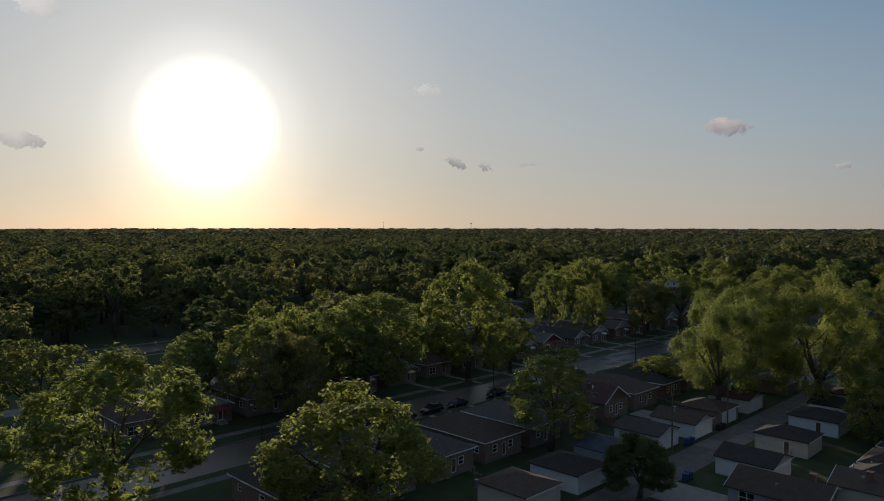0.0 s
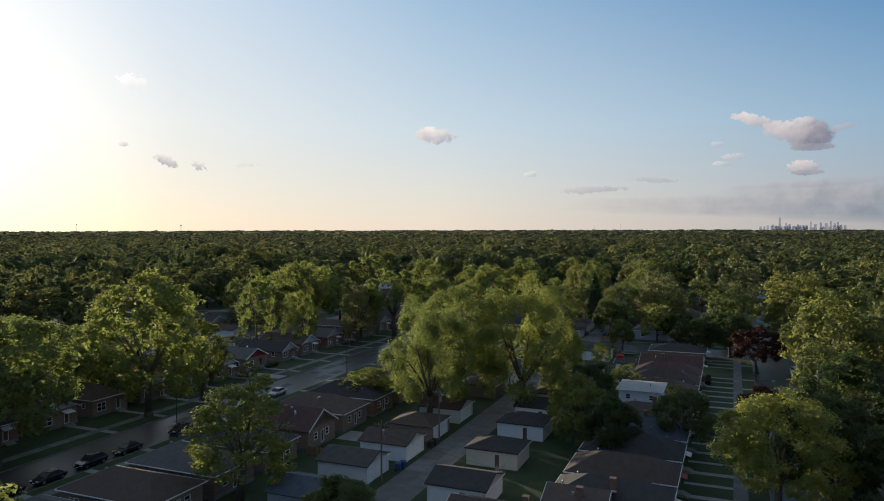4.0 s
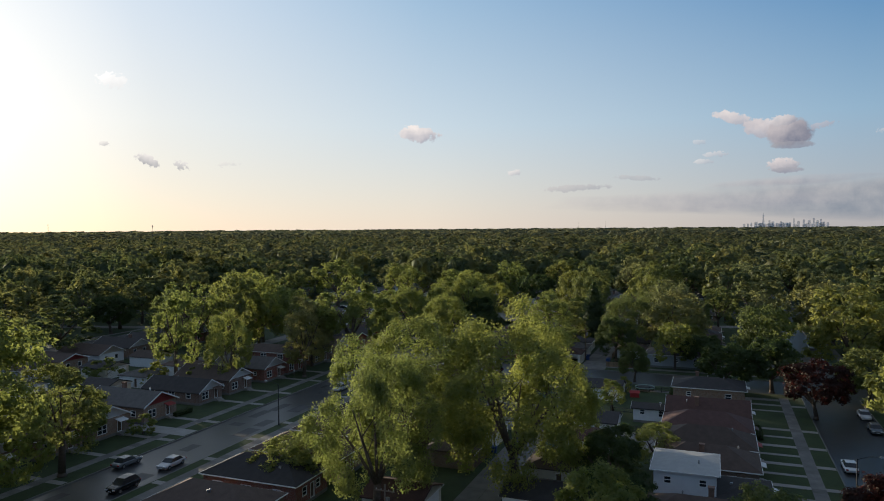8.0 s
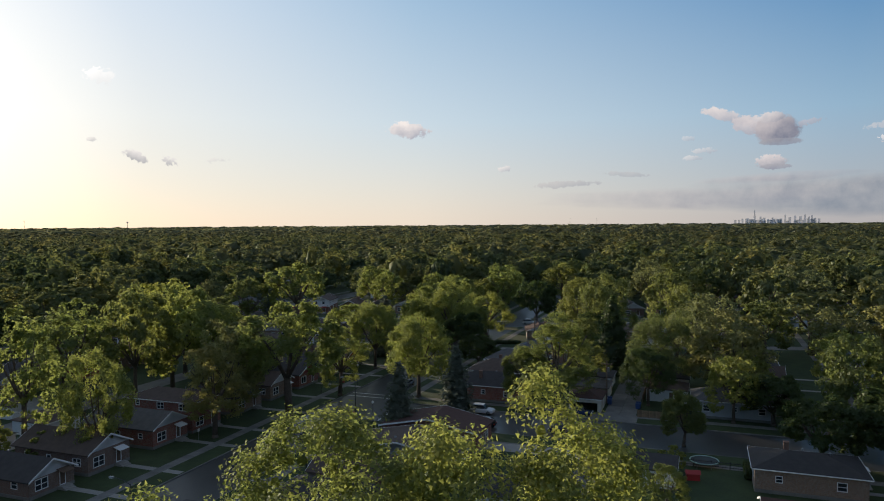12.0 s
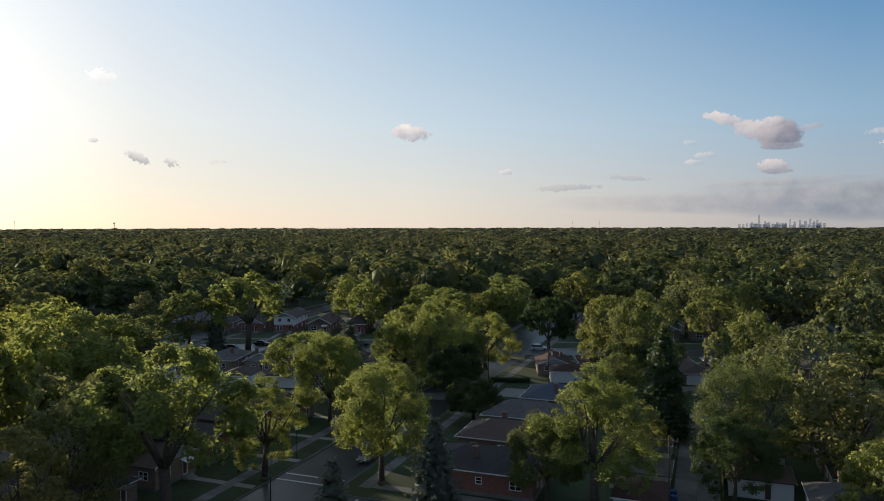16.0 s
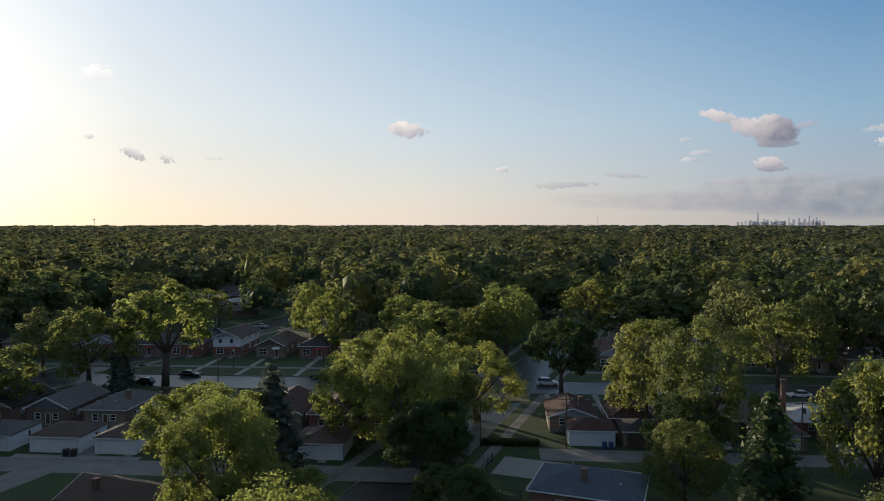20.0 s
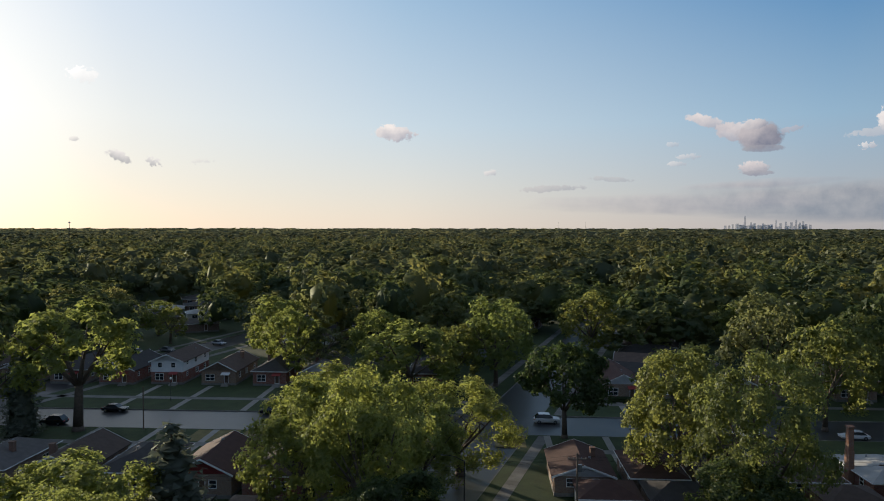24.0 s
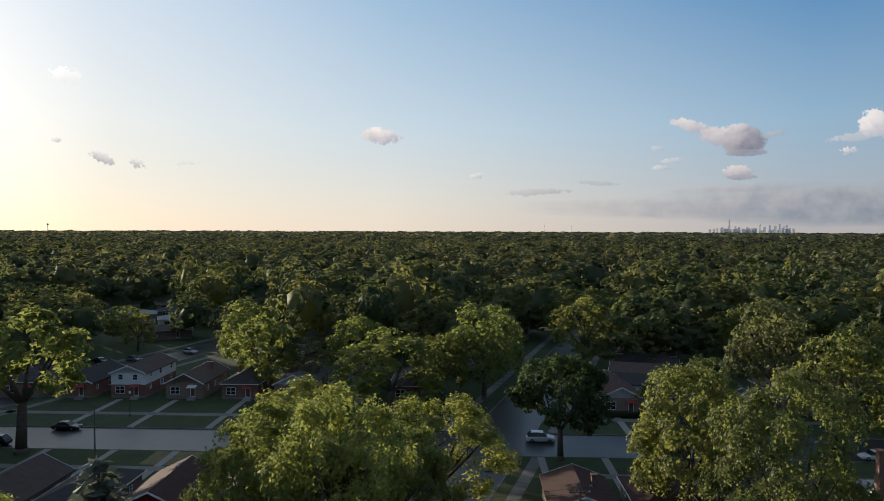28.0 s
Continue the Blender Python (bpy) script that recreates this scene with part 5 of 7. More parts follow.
TREES = [
    # first block, west of the street
    (-34, 28.5, 13.2, 8.2, "broad0", "leaf_bright"), (-62, 98, 13.2, 6.2, "broad1", "leaf"), (-47, 91, 20.6, 9.4, "broad2", "leaf"), (-70, 88, 15.5, 7, "broad0", "leaf"), (-42.5, 101.5, 13.6, 5.2, "tall0", "leaf"),
    (-64, 80, 14, 6.5, "broad1", "leaf"), (-60, 54, 13, 6.5, "broad2", "leaf"), (-68, 70, 14.5, 6.5, "broad0", "leaf"),
    (-23.4, 57.2, 13.3, 5.6, "tall1", "leaf_bright"), (-11.5, 46.5, 6.3, 3.9, "round0", "leaf"), (-50, 170, 16.8, 6.4, "tall2", "leaf"), (-36, 146, 13.2, 4.4, "willow0", "leaf"),
    (-87, 212, 10.5, 6, "round0", "leaf_dark"), (-50, 205, 17, 8.5, "broad1", "leaf"), (-16.1, 164.3, 16.6, 7.8, "high1", "leaf_bright"), (-24.2, 154.5, 13, 4.6, "tall0", "leaf_grey"), (-5.5, 198, 13.5, 5.4, "broad0", "leaf"),
    (3.2, 175, 13.9, 5.8, "broad0", "leaf_bright"), (8.9, 164, 10.9, 3.3, "spruce0", "leaf_spruce"), (0.7, 153, 10.7, 3.1, "spruce0", "leaf_spruce"),
    # round the alley and the second street
    (-0.8, 98.5, 17.4, 8.6, "willow0", "leaf_bright"), (9.3, 94.5, 19.4, 8.0, "willow1", "leaf_bright"), (24.4, 165.5, 14.8, 5.6, "tall2", "leaf_bright"), (45, 177, 13, 6.4, "willow1", "leaf"), (61.6, 210, 13.6, 6, "broad0", "leaf"),
    (57, 188, 15.8, 7.5, "willow0", "leaf_grey"), (51.5, 163, 9.2, 4.6, "broad0", "leaf"), (53, 156, 7.2, 4.6, "round0", "leaf_dark"), (37.3, 148, 6.6, 3.0, "round0", "leaf"),
    (61.5, 150, 13.2, 5, "broad1", "leaf"), (38.5, 78, 6.8, 4, "round0", "leaf_red"), (28.8, 54, 12.4, 6.4, "broad0", "leaf_bright"), (26.5, 74, 8.5, 4, "broad1", "leaf"),
    (56.5, 122, 8.6, 4.5, "round0", "leaf_red"), (25.7, 99.7, 6.4, 2.8, "tall1", "leaf_bright"), (20, 96, 6.5, 3.4, "round0", "leaf_dark"), (68, 128, 9.2, 5, "round0", "leaf"), (60, 101, 17.6, 8.4, "broad1", "leaf"), (48, 62, 9.5, 6, "round0", "leaf_dark"),
    (17, 82, 7, 3.6, "broad0", "leaf_dark"), (146, 279, 14.5, 9, "broad2", "leaf_grey"), (128, 240, 14, 8, "broad0", "leaf_grey"),
    # second block and the avenue
    (42.5, 230, 15.6, 5.6, "broad1", "leaf"), (46, 219.5, 16.3, 6.2, "willow0", "leaf"), (5.8, 241, 11.6, 7.6, "broad2", "leaf_bright"), (11.8, 230, 10, 5, "broad0", "leaf_bright"), (20, 237, 11.2, 6.6, "willow1", "leaf_bright"), (14.5, 228, 10.5, 5.4, "willow0", "leaf_bright"), (14.3, 271.5, 12.8, 8.8, "broad0", "leaf_bright"),
    (13, 211, 8.8, 5, "round0", "leaf_dark"), (15, 199, 6, 4, "round0", "leaf_dark"), (20.2, 168.5, 9.6, 4.2, "broad0", "leaf"), (-4.2, 212.6, 13.6, 5.0, "spruce0", "leaf_spruce"), (-10.6, 208, 12.0, 6.2, "high0", "leaf_bright"),
    (-50, 239, 11, 7.6, "broad0", "leaf"), (-52, 231, 12, 6.5, "broad2", "leaf"), (-42, 196, 17.5, 7, "broad0", "leaf"), (-58, 268, 12, 6, "broad1", "leaf"), (-31.5, 256.5, 18, 8.8, "high1", "leaf"), (-45, 258, 13.8, 7.4, "broad2", "leaf"), (-38, 254.5, 12, 3, "spruce0", "leaf_spruce"),
    (35, 250.2, 12.4, 5.6, "shade0", "leaf_dark"), (36, 322, 11, 6, "broad2", "leaf"), (53, 306, 14.5, 7, "broad0", "leaf"), (29.6, 281, 15.2, 7, "broad1", "leaf_bright"), (72, 252, 15, 6.2, "broad2", "leaf"),
    (73, 271, 17, 7, "broad1", "leaf_grey"), (82, 262, 15, 6, "broad0", "leaf"), (-13, 305, 13.8, 7, "broad0", "leaf"), (-7, 340, 12, 7, "broad1", "leaf"), (-2, 290, 11, 5, "tall0", "leaf_grey"), (8, 296, 12, 6, "broad2", "leaf"),
    (-26, 180, 12, 6, "broad0", "leaf"), (-34, 192, 14, 6.5, "broad1", "leaf"), (-60, 186, 14, 7, "broad2", "leaf"), (72, 170, 11, 5.5, "broad2", "leaf_bright"), (80, 186, 12, 6, "broad1", "leaf_grey"), (76, 205, 12, 6, "broad0", "leaf"),
    (68, 222, 10, 4.5, "broad2", "leaf_grey"), (38, 204, 9, 4.2, "broad1", "leaf"), (42, 214, 9, 5, "broad1", "leaf_dark"),
    (88, 160, 13, 6, "broad0", "leaf_bright"), (76, 146, 17, 8.4, "broad1", "leaf"), (84, 122, 14, 7, "broad2", "leaf"), (74, 96, 13, 6, "broad0", "leaf"), (64, 80, 12, 6, "broad1", "leaf_dark"),
    # fuller yards
    (-15, 97, 6, 4.4, "broad1", "leaf_bright"), (-5.2, 88.5, 16.8, 6.0, "willow1", "leaf_bright"),
    (14.5, 99, 15, 4.2, "tall1", "leaf_bright"), (22, 279, 11, 5, "broad1", "leaf"), (34, 304, 12, 6.2, "broad0", "leaf"), (29, 318, 12, 6, "broad1", "leaf"),
    (-55.5, 69, 18, 9.4, "broad1", "leaf"), (-57, 22.5, 15.5, 8.8, "broad2", "leaf_bright"), (-88, 38, 12.8, 7.7, "broad0", "leaf"), (-81, 59, 11, 5.6, "broad1", "leaf"), (-56, 101, 10, 6.6, "broad0", "leaf"), (-47, 150, 18, 4.6, "tall0", "leaf"), (-39.5, 182, 16.5, 6.8, "broad1", "leaf"), (-43.5, 176, 19, 6.2, "broad2", "leaf"),
    (-24.5, 165, 14.6, 5.6, "broad0", "leaf_grey"), (4.3, 224, 13.5, 5.8, "broad2", "leaf"), (48.5, 244.5, 13.4, 6.4, "broad0", "leaf"), (32, 177, 9, 3.6, "tall2", "leaf"), (39, 167.5, 9.5, 4.2, "broad1", "leaf_dark"),
    (48, 157.5, 9.5, 4.2, "broad0", "leaf_bright"), (100, 235, 16, 8.2, "broad1", "leaf_grey"), (14, 77, 9, 4, "broad2", "leaf"), (16.5, 69.5, 7.6, 3.8, "round0", "leaf_dark"), (39, 51, 10, 5.6, "broad0", "leaf_dark"),
    (27.9, 127, 5.2, 2.2, "tall1", "leaf_bright"), (17.5, 89.5, 8, 3, "tall0", "leaf_dark"), (58, 138.5, 9.2, 5.2, "round0", "leaf_dark"), (50.4, 139, 8.3, 4.6, "round0", "leaf_dark"), (53, 171, 13.8, 7.2, "broad1", "leaf_grey"), (95, 185, 14.8, 9.6, "broad2", "leaf_grey"),
    (-10, 177, 11.5, 4.4, "tall2", "leaf_bright"), (1.2, 192.5, 9.2, 4.6, "tall0", "leaf_bright"), (10.4, 218.8, 15.8, 5.8, "willow1", "leaf_bright"), (56.5, 203, 15.8, 5.6, "willow0", "leaf"),
    (39.8, 191, 15.2, 5.0, "pine0", "leaf_dark"), (6.7, 234, 12, 7, "broad1", "leaf_bright"), (85.5, 298, 14.5, 9, "broad0", "leaf"), (-70, 338, 13.2, 7.6, "broad1", "leaf"), (61.5, 333, 14, 10, "broad2", "leaf"), (-7.3, 287.5, 13.5, 5.8, "broad0", "leaf"), (32, 297, 12.5, 6.8, "broad2", "leaf"),
    (-68, 60, 14, 7, "broad2", "leaf"), (-78, 76, 14, 7, "broad1", "leaf"), (-84, 104, 14, 7, "broad0", "leaf"), (-46, 112, 7.5, 4, "round0", "leaf"), (-66, 120, 11, 5, "broad2", "leaf"), (84, 140, 13, 7, "broad1", "leaf"), (70, 112, 13, 6.4, "broad2", "leaf_grey"),
    (36, 58, 11, 5.5, "broad1", "leaf_dark"), (46, 72, 12, 6, "broad2", "leaf_dark"), (-58, 334, 10, 5, "broad0", "leaf"), (-50, 341, 9, 5, "broad1", "leaf"), (-64, 347, 12, 6, "broad2", "leaf"), (-43, 329, 9.5, 4, "tall0", "leaf"),
    (52, 88, 11, 5.6, "broad1", "leaf"), (58, 72, 12, 6.4, "broad2", "leaf_dark"),
]
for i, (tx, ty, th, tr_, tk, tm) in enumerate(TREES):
    # left of x = 16, lighter leaf colours stand in for the sun's glare
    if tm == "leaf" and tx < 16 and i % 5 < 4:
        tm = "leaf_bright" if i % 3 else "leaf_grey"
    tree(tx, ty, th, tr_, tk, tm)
for sx, sy, sh, sr in ((-62, 154, 4, 3.2), (-50, 148, 4.2, 2.6), (-42.3, 145, 3.8, 2), (-40, 118, 2.6, 2.2), (33, 140, 2.5, 1.6)):
    tree(sx, sy, sh, sr, "bush0", "leaf_bright", name="shrub")


# leafless shrub in a yard beside the alley
rbs = random.Random(4)
bs = Build()
bs.tube((0, 0, -0.1), (0, 0, 0.5), 0.09, 0.07, 6)
for k in range(11):
    a, lean = rbs.uniform(0, 6.28), rbs.uniform(0.2, 0.9)
    p = Vector((math.cos(a) * lean, math.sin(a) * lean, rbs.uniform(1.6, 2.4)))
    bs.tube((0, 0, 0.4), p, 0.04, 0.022, 5)
    for j in range(3):
        q = p + Vector((rbs.uniform(-0.6, 0.6), rbs.uniform(-0.6, 0.6), rbs.uniform(0.5, 1.4)))
        bs.tube(p.lerp(Vector((0, 0, 0.4)), 0.2 * j), q, 0.022, 0.008, 4)
bare = thing("bare_shrub", at_uv(59.5, -20.8), "leafless pale-barked shrub in a yard", "shrub")
part("branches", bs, "bark_pale", bare)


# ---- woods farther off ----
def street_gap(x, y):
    """How far a place is from the nearest road's middle."""
    u, v = to_uv(x, y)
    g1 = min(abs(v - s) for s in STREETS + [253.4, 334.4, -394.6, -475.6])
    y0 = (AV_NEAR + AV_FAR) / 2 + AV_SLOPE * x
    return min(g1, abs(y - y0) * 0.8, abs(u - 154) if v > -78 else 99, abs(u - 480))


near = np.array([(t[0], t[1], t[3]) for t in TREES])
far_r = np.random.default_rng(77)
# openings among the far trees, with roofs in them
CLEAR = [(-54, 368, 13), (-60, 390, 15), (-55, 410, 13), (-46, 352, 11), (-44, 336, 9), (-38, 320, 8), (-33, 306, 7), (88, 346, 13), (-140, 250, 16), (-150, 222, 14), (128, 468, 13)]


def scatter(d0, d1, spacing, keep, half=40.0, ox=14.0, oy=166.0):
    """Places of trees between two distances, as seen over the whole way."""
    out = []
    n = int(2 * d1 / spacing)
    gx, gy = np.meshgrid(np.arange(-d1, d1, spacing), np.arange(-60, d1 + 200, spacing))
    p = np.stack([gx.ravel(), gy.ravel()], 1) + far_r.uniform(-0.45, 0.45, (gx.size, 2)) * spacing
    dist = np.hypot(p[:, 0] - 5, p[:, 1] - 60)
    ang = np.degrees(np.arctan2(p[:, 0], p[:, 1] + 45))
    ok = (dist > d0) & (dist < d1) & (ang > -62) & (ang < half) & (far_r.random(len(p)) < keep)
    return p[ok]


def stand(name, pts, hs, rs, fine, mat, label, seed, kinds=("broad0", "broad1", "broad2", "tall0", "high0", "willow0")):
    """Many trees joined in one mesh, their crowns of the same make as the single ones."""
    r = np.random.default_rng(seed)
    lobes, clumps, leaves, leaf, tri, one = FINE[fine]
    src = [[foliage(900 + 13 * i + j, PROTO[k][1], PROTO[k][2], max(0.1, PROTO[k][3]), lobes, clumps, leaves, leaf * PROTO[k][2] / 7.0, PROTO[k][4] * 0.5, True, PROTO[k][5], one, 0.3, 0.0, 0.2, full=1.3) for j in range(2)] for i, k in enumerate(kinds)]
    lv, cv, ct, count = [], [], [], 0
    for (x, y), h, rad in zip(pts, hs, rs):
        i = r.integers(0, len(kinds))
        v, c, t = src[i][r.integers(0, 2)]
        p, a = PROTO[kinds[i]], r.uniform(0, 6.283)
        s = np.array([rad / p[2], rad / p[2], h / p[1]]) * SCALE
        ca, sa = math.cos(a), math.sin(a)
        for q, store in ((v * s, lv), (c * s, cv)):
            store.append(np.stack([x * SCALE + q[:, 0] * ca - q[:, 1] * sa, y * SCALE + q[:, 0] * sa + q[:, 1] * ca, q[:, 2]], 1))
        ct.append(t + count)
        count += len(c)
    lv, cv, ct = np.concatenate(lv), np.concatenate(cv), np.concatenate(ct)
    me = raw_mesh(name, np.concatenate([lv, cv]), np.arange(len(lv)).reshape(-1, 3), ct + len(lv), mat)
    tagged(part(name, me, None), label, "woods", kind="stuff")


pts = scatter(0, 340, 10.5, 0.86)
sel = []
for p in pts:
    u, v = to_uv(*p)
    if np.min(np.hypot(near[:, 0] - p[0], near[:, 1] - p[1]) - near[:, 2]) < 3.5 or street_gap(*p) < 6.0:
        continue
    if -98 < v < 20 and -60 < u < 160 or -66 < p[0] < 86 and p[1] < 300 and u > 150:
        continue
    if -165 < v < -80 and u < 262 and far_r.random() < (0.88 if u < 150 else 0.5):
        continue
    if any(math.hypot(p[0] - cx, p[1] - cy) < cr for cx, cy, cr in CLEAR):
        continue
    sel.append(p)
MK = ["broad0", "broad1", "broad2", "tall0", "tall1", "willow0", "high0"]
rr = random.Random(31)
sel.sort(key=lambda p: math.hypot(p[0] - 10, p[1] - 120))
# the nearest stand as trees of their own, with lighter crowns
stem = Build()
stem.tube((0, 0, -0.2), (0.1, 0, 5.5), 0.4, 0.26, 6)
for a in range(4):
    stem.tube((0.1, 0, 5.2), (math.cos(a * 1.6) * 2.4, math.sin(a * 1.6) * 2.4, 10), 0.2, 0.05, 5)
STEM = stem.mesh("trunk", "bark", True)
for p in sel[:185]:
    k = rr.choice(MK)
    h, rad = rr.uniform(11.0, 18.0), rr.uniform(5.4, 8.4)
    pr = PROTO[k]
    t = thing("tree", pose(p[0] * SCALE, p[1] * SCALE, 0, 0, 0, rr.uniform(0, 360)) @ Matrix.Diagonal((SCALE * rad / pr[2], SCALE * rad / pr[2], SCALE * h / pr[1], 1)), "broadleaf tree among the houses", "tree", "trees of the neighbourhood")
    part("trunk", STEM, None, t)
    part("crown", crown_of(k, rr.choice(("leaf_mid", "leaf_mid", "leaf_mid_light", "leaf_mid_dark")), "light"), None, t)


def sized(n, h0, h1, r0, r1):
    return h0 + (h1 - h0) * far_r.random(n) ** 0.8, far_r.uniform(r0, r1, n)


# the belt behind them, joined
COVER = "broadleaf trees in full leaf covering the suburb"
belt = np.array(sel[185:])
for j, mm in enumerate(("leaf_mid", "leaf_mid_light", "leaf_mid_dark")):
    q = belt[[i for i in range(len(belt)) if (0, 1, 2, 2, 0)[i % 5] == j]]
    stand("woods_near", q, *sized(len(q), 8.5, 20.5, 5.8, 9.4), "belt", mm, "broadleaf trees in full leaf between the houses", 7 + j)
pts = scatter(340, 820, 14.0, 0.96)
pts = np.array([p for p in pts if street_gap(*p) > 4.0 and not any(math.hypot(p[0] - cx, p[1] - cy) < cr for cx, cy, cr in CLEAR)])
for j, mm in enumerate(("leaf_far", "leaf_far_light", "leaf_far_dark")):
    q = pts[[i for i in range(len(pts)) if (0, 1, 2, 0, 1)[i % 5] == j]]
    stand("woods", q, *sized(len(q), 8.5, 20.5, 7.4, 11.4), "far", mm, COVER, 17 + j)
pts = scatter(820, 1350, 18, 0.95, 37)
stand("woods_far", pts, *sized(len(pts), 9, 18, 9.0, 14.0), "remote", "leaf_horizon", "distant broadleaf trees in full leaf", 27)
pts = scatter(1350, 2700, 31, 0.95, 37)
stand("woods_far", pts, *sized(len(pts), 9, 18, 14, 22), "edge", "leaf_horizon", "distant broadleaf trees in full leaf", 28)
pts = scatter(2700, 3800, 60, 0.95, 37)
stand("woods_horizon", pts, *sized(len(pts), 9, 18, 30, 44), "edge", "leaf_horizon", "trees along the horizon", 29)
# trees on the blocks beside and behind the start of the flight
side = []
for x, y in np.stack(np.meshgrid(np.arange(-130, 170, 25.0), np.arange(-75, 150, 25.0)), -1).reshape(-1, 2) + far_r.uniform(-9, 9, (12 * 9, 2)):
    u, v = to_uv(x, y)
    if street_gap(x, y) > 7 and (v > 22 or v < -98 or u < -4) and np.min(np.hypot(near[:, 0] - x, near[:, 1] - y) - near[:, 2]) > 5 and abs(v + 30.2) > 7 and not -60 < math.degrees(math.atan2(x + 2, y + 26)) < 34:
        side.append((x, y))
stand("woods_near", side, *sized(len(side), 10, 16, 5, 7.5), "belt", "leaf_mid", "broadleaf trees in full leaf between the houses", 19)
# ---- walks and drives ----
def walkway(u, v0, v1, width=0.95, z=0.02, name="walkway", label="narrow concrete walk across a lawn"):
    return strip(name, uvrect(u - width / 2, u + width / 2, min(v0, v1), max(v0, v1)), "concrete", z, label, "walkway")


for u, w in ((57.0, 6.4), (66.0, 6.4), (75.0, 6.4), (84.0, 6.4), (92.0, 6.2), (101.2, 6.6), (112.4, 5.6), (120.2, 6.2), (130.4, 6.4), (137.6, 6.0), (147.4, 6.6), (156.4, 6.4)):
    d = u + 0.16 * w + 0.5
    walkway(d, -84.0, -79.02)
    walkway(d, -77.58, -75.2)
for u in (30.6, 39.3, 47.6, 56.0, 64.8, 73.4, 82.0, 90.6, 99.2, 107.6, 116.0, 124.2):
    walkway(u - 1.5, -63.28, -58.4)
    walkway(u - 1.5, -66.1, -64.72)
for u in (39.2, 54.9, 62.5, 70.2, 77.9, 85.6, 94.0, 102.0, 109.6, 117.0, 125.0, 139.2):
    walkway(u + 1.5, -2.4, 2.58)
    walkway(u + 1.5, 4.02, 6.0)
    walkway(u - 2.3, -2.4, 2.58, 0.7)
for u in (168.8, 178.0, 187.0, 196.0):
    walkway(u + 1.5, -6, 2.58)
for u in (167.0, 176.0, 185.0):
    walkway(u, -84.0, -79.02)
    walkway(u, -77.58, -75.2)
walkway(97.0, -100.0, -75.2, 2.8, 0.026, "driveway", "pale concrete driveway beside a house")
walkway(143.0, -46.5, -32.5, 3.0, 0.02, "driveway", "pale concrete drive behind a house")
walkway(69.5, -46.0, -39.8, 4.0, 0.02, "patio", "grey concrete patio behind a house")
strip("driveway", uvrect(40.5, 46.5, -27.9, -21.4), "concrete", 0.02, "pale concrete parking pad beside the alley", "driveway")
strip("driveway", uvrect(159.7, 163.2, -38.6, -27.5), "concrete_old", 0.021, "pale concrete alley mouth and drive", "driveway")
strip("patio", uvrect(110.0, 118.5, -19.0, -13.6), "concrete", 0.02, "pale concrete yard with curved edge", "patio")
strip("driveway", uvrect(206.4, 212.6, -62.0, -46.0), "concrete", 0.022, "wide pale concrete drive", "driveway")
for x in (-32.9, -23.6, -12.4, -5.4, 4.0, 46.2, 57.1):
    av_strip("walkway", x - 0.5, x + 0.5, 9.95, 16.4, "concrete", 0.02, "narrow concrete walk across a lawn", "walkway")
    av_strip("walkway", x - 0.5, x + 0.5, 17.9, 25.8 if x < 20 else 20.0, "concrete", 0.02, "narrow concrete walk across a lawn", "walkway")
for x in (-29.0, -20.5, -12.5, -4.5, 3.0, 33.0, 40.8):
    av_strip("walkway", x - 0.45, x + 0.45, -5.9, -0.2, "concrete", 0.02, "narrow concrete walk across a lawn", "walkway")
    av_strip("walkway", x - 0.45, x + 0.45, -13.4, -7.4, "concrete", 0.02, "narrow concrete walk across a lawn", "walkway")
for x, y in ((-20.0, -26.8), (4.0, -26.8)):
    av_strip("walkway", x - 0.5, x + 0.5, y - 9, y + 3, "concrete", 0.02, "narrow concrete walk across a yard", "walkway")
av_strip("patio", -34, -18, -36.8, -35.6, "concrete", 0.02, "pale concrete apron before garages", "patio")

for x0, x1 in ((-15, -9), (-8.2, -2), (26, 30)):
    av_strip("verge", x0, x1, -5.4, -0.35, "grass_dry", 0.013, "strip of dry yellowish grass beside the avenue", "lawn")
# paint on the roads
for u, v0, v1, w in ((147.2, -74.6, -66.6, 0.3), (144.9, -70.2, -66.8, 0.45), (161.3, -74.6, -66.6, 0.3), (163.2, -74.6, -66.6, 0.3)):
    strip("road_marking", uvrect(u - w / 2, u + w / 2, v0, v1), "road_paint", -0.119, "worn white line painted across the street", "road marking", 0.012)
for v in (-63.2, -77.6):
    strip("road_marking", uvrect(CROSS_NEAR + 0.5, CROSS_FAR - 0.5, v - 0.14, v + 0.14), "road_paint", -0.118, "worn white crossing line", "road marking", 0.012)
av_strip("road_marking", 21.5, 27.5, 10.9, 11.3, "road_paint", -0.118, "worn white stop line", "road marking")
rp = random.Random(3)
for k in range(16):
    u, v = rp.uniform(40, 140), rp.uniform(-73.5, -69)
    strip("asphalt_patch", uvrect(u, u + rp.uniform(1.5, 5), v, v + rp.uniform(0.5, 2.2)), "asphalt_patch", -0.1425 + 0.0003 * k, "darker mended patch of asphalt", "asphalt patch", 0.006)


# ---- vehicles ----
def loft(b, rings):
    """Joins rings of equal count along their order, closed at the ends."""
    n = len(rings[0])
    b.solid([p for r in rings for p in r], [(k * n + i, k * n + (i + 1) % n, (k + 1) * n + (i + 1) % n, (k + 1) * n + i) for k in range(len(rings) - 1) for i in range(n)]
            + [tuple(range(n - 1, -1, -1)), tuple(range((len(rings) - 1) * n, len(rings) * n))])


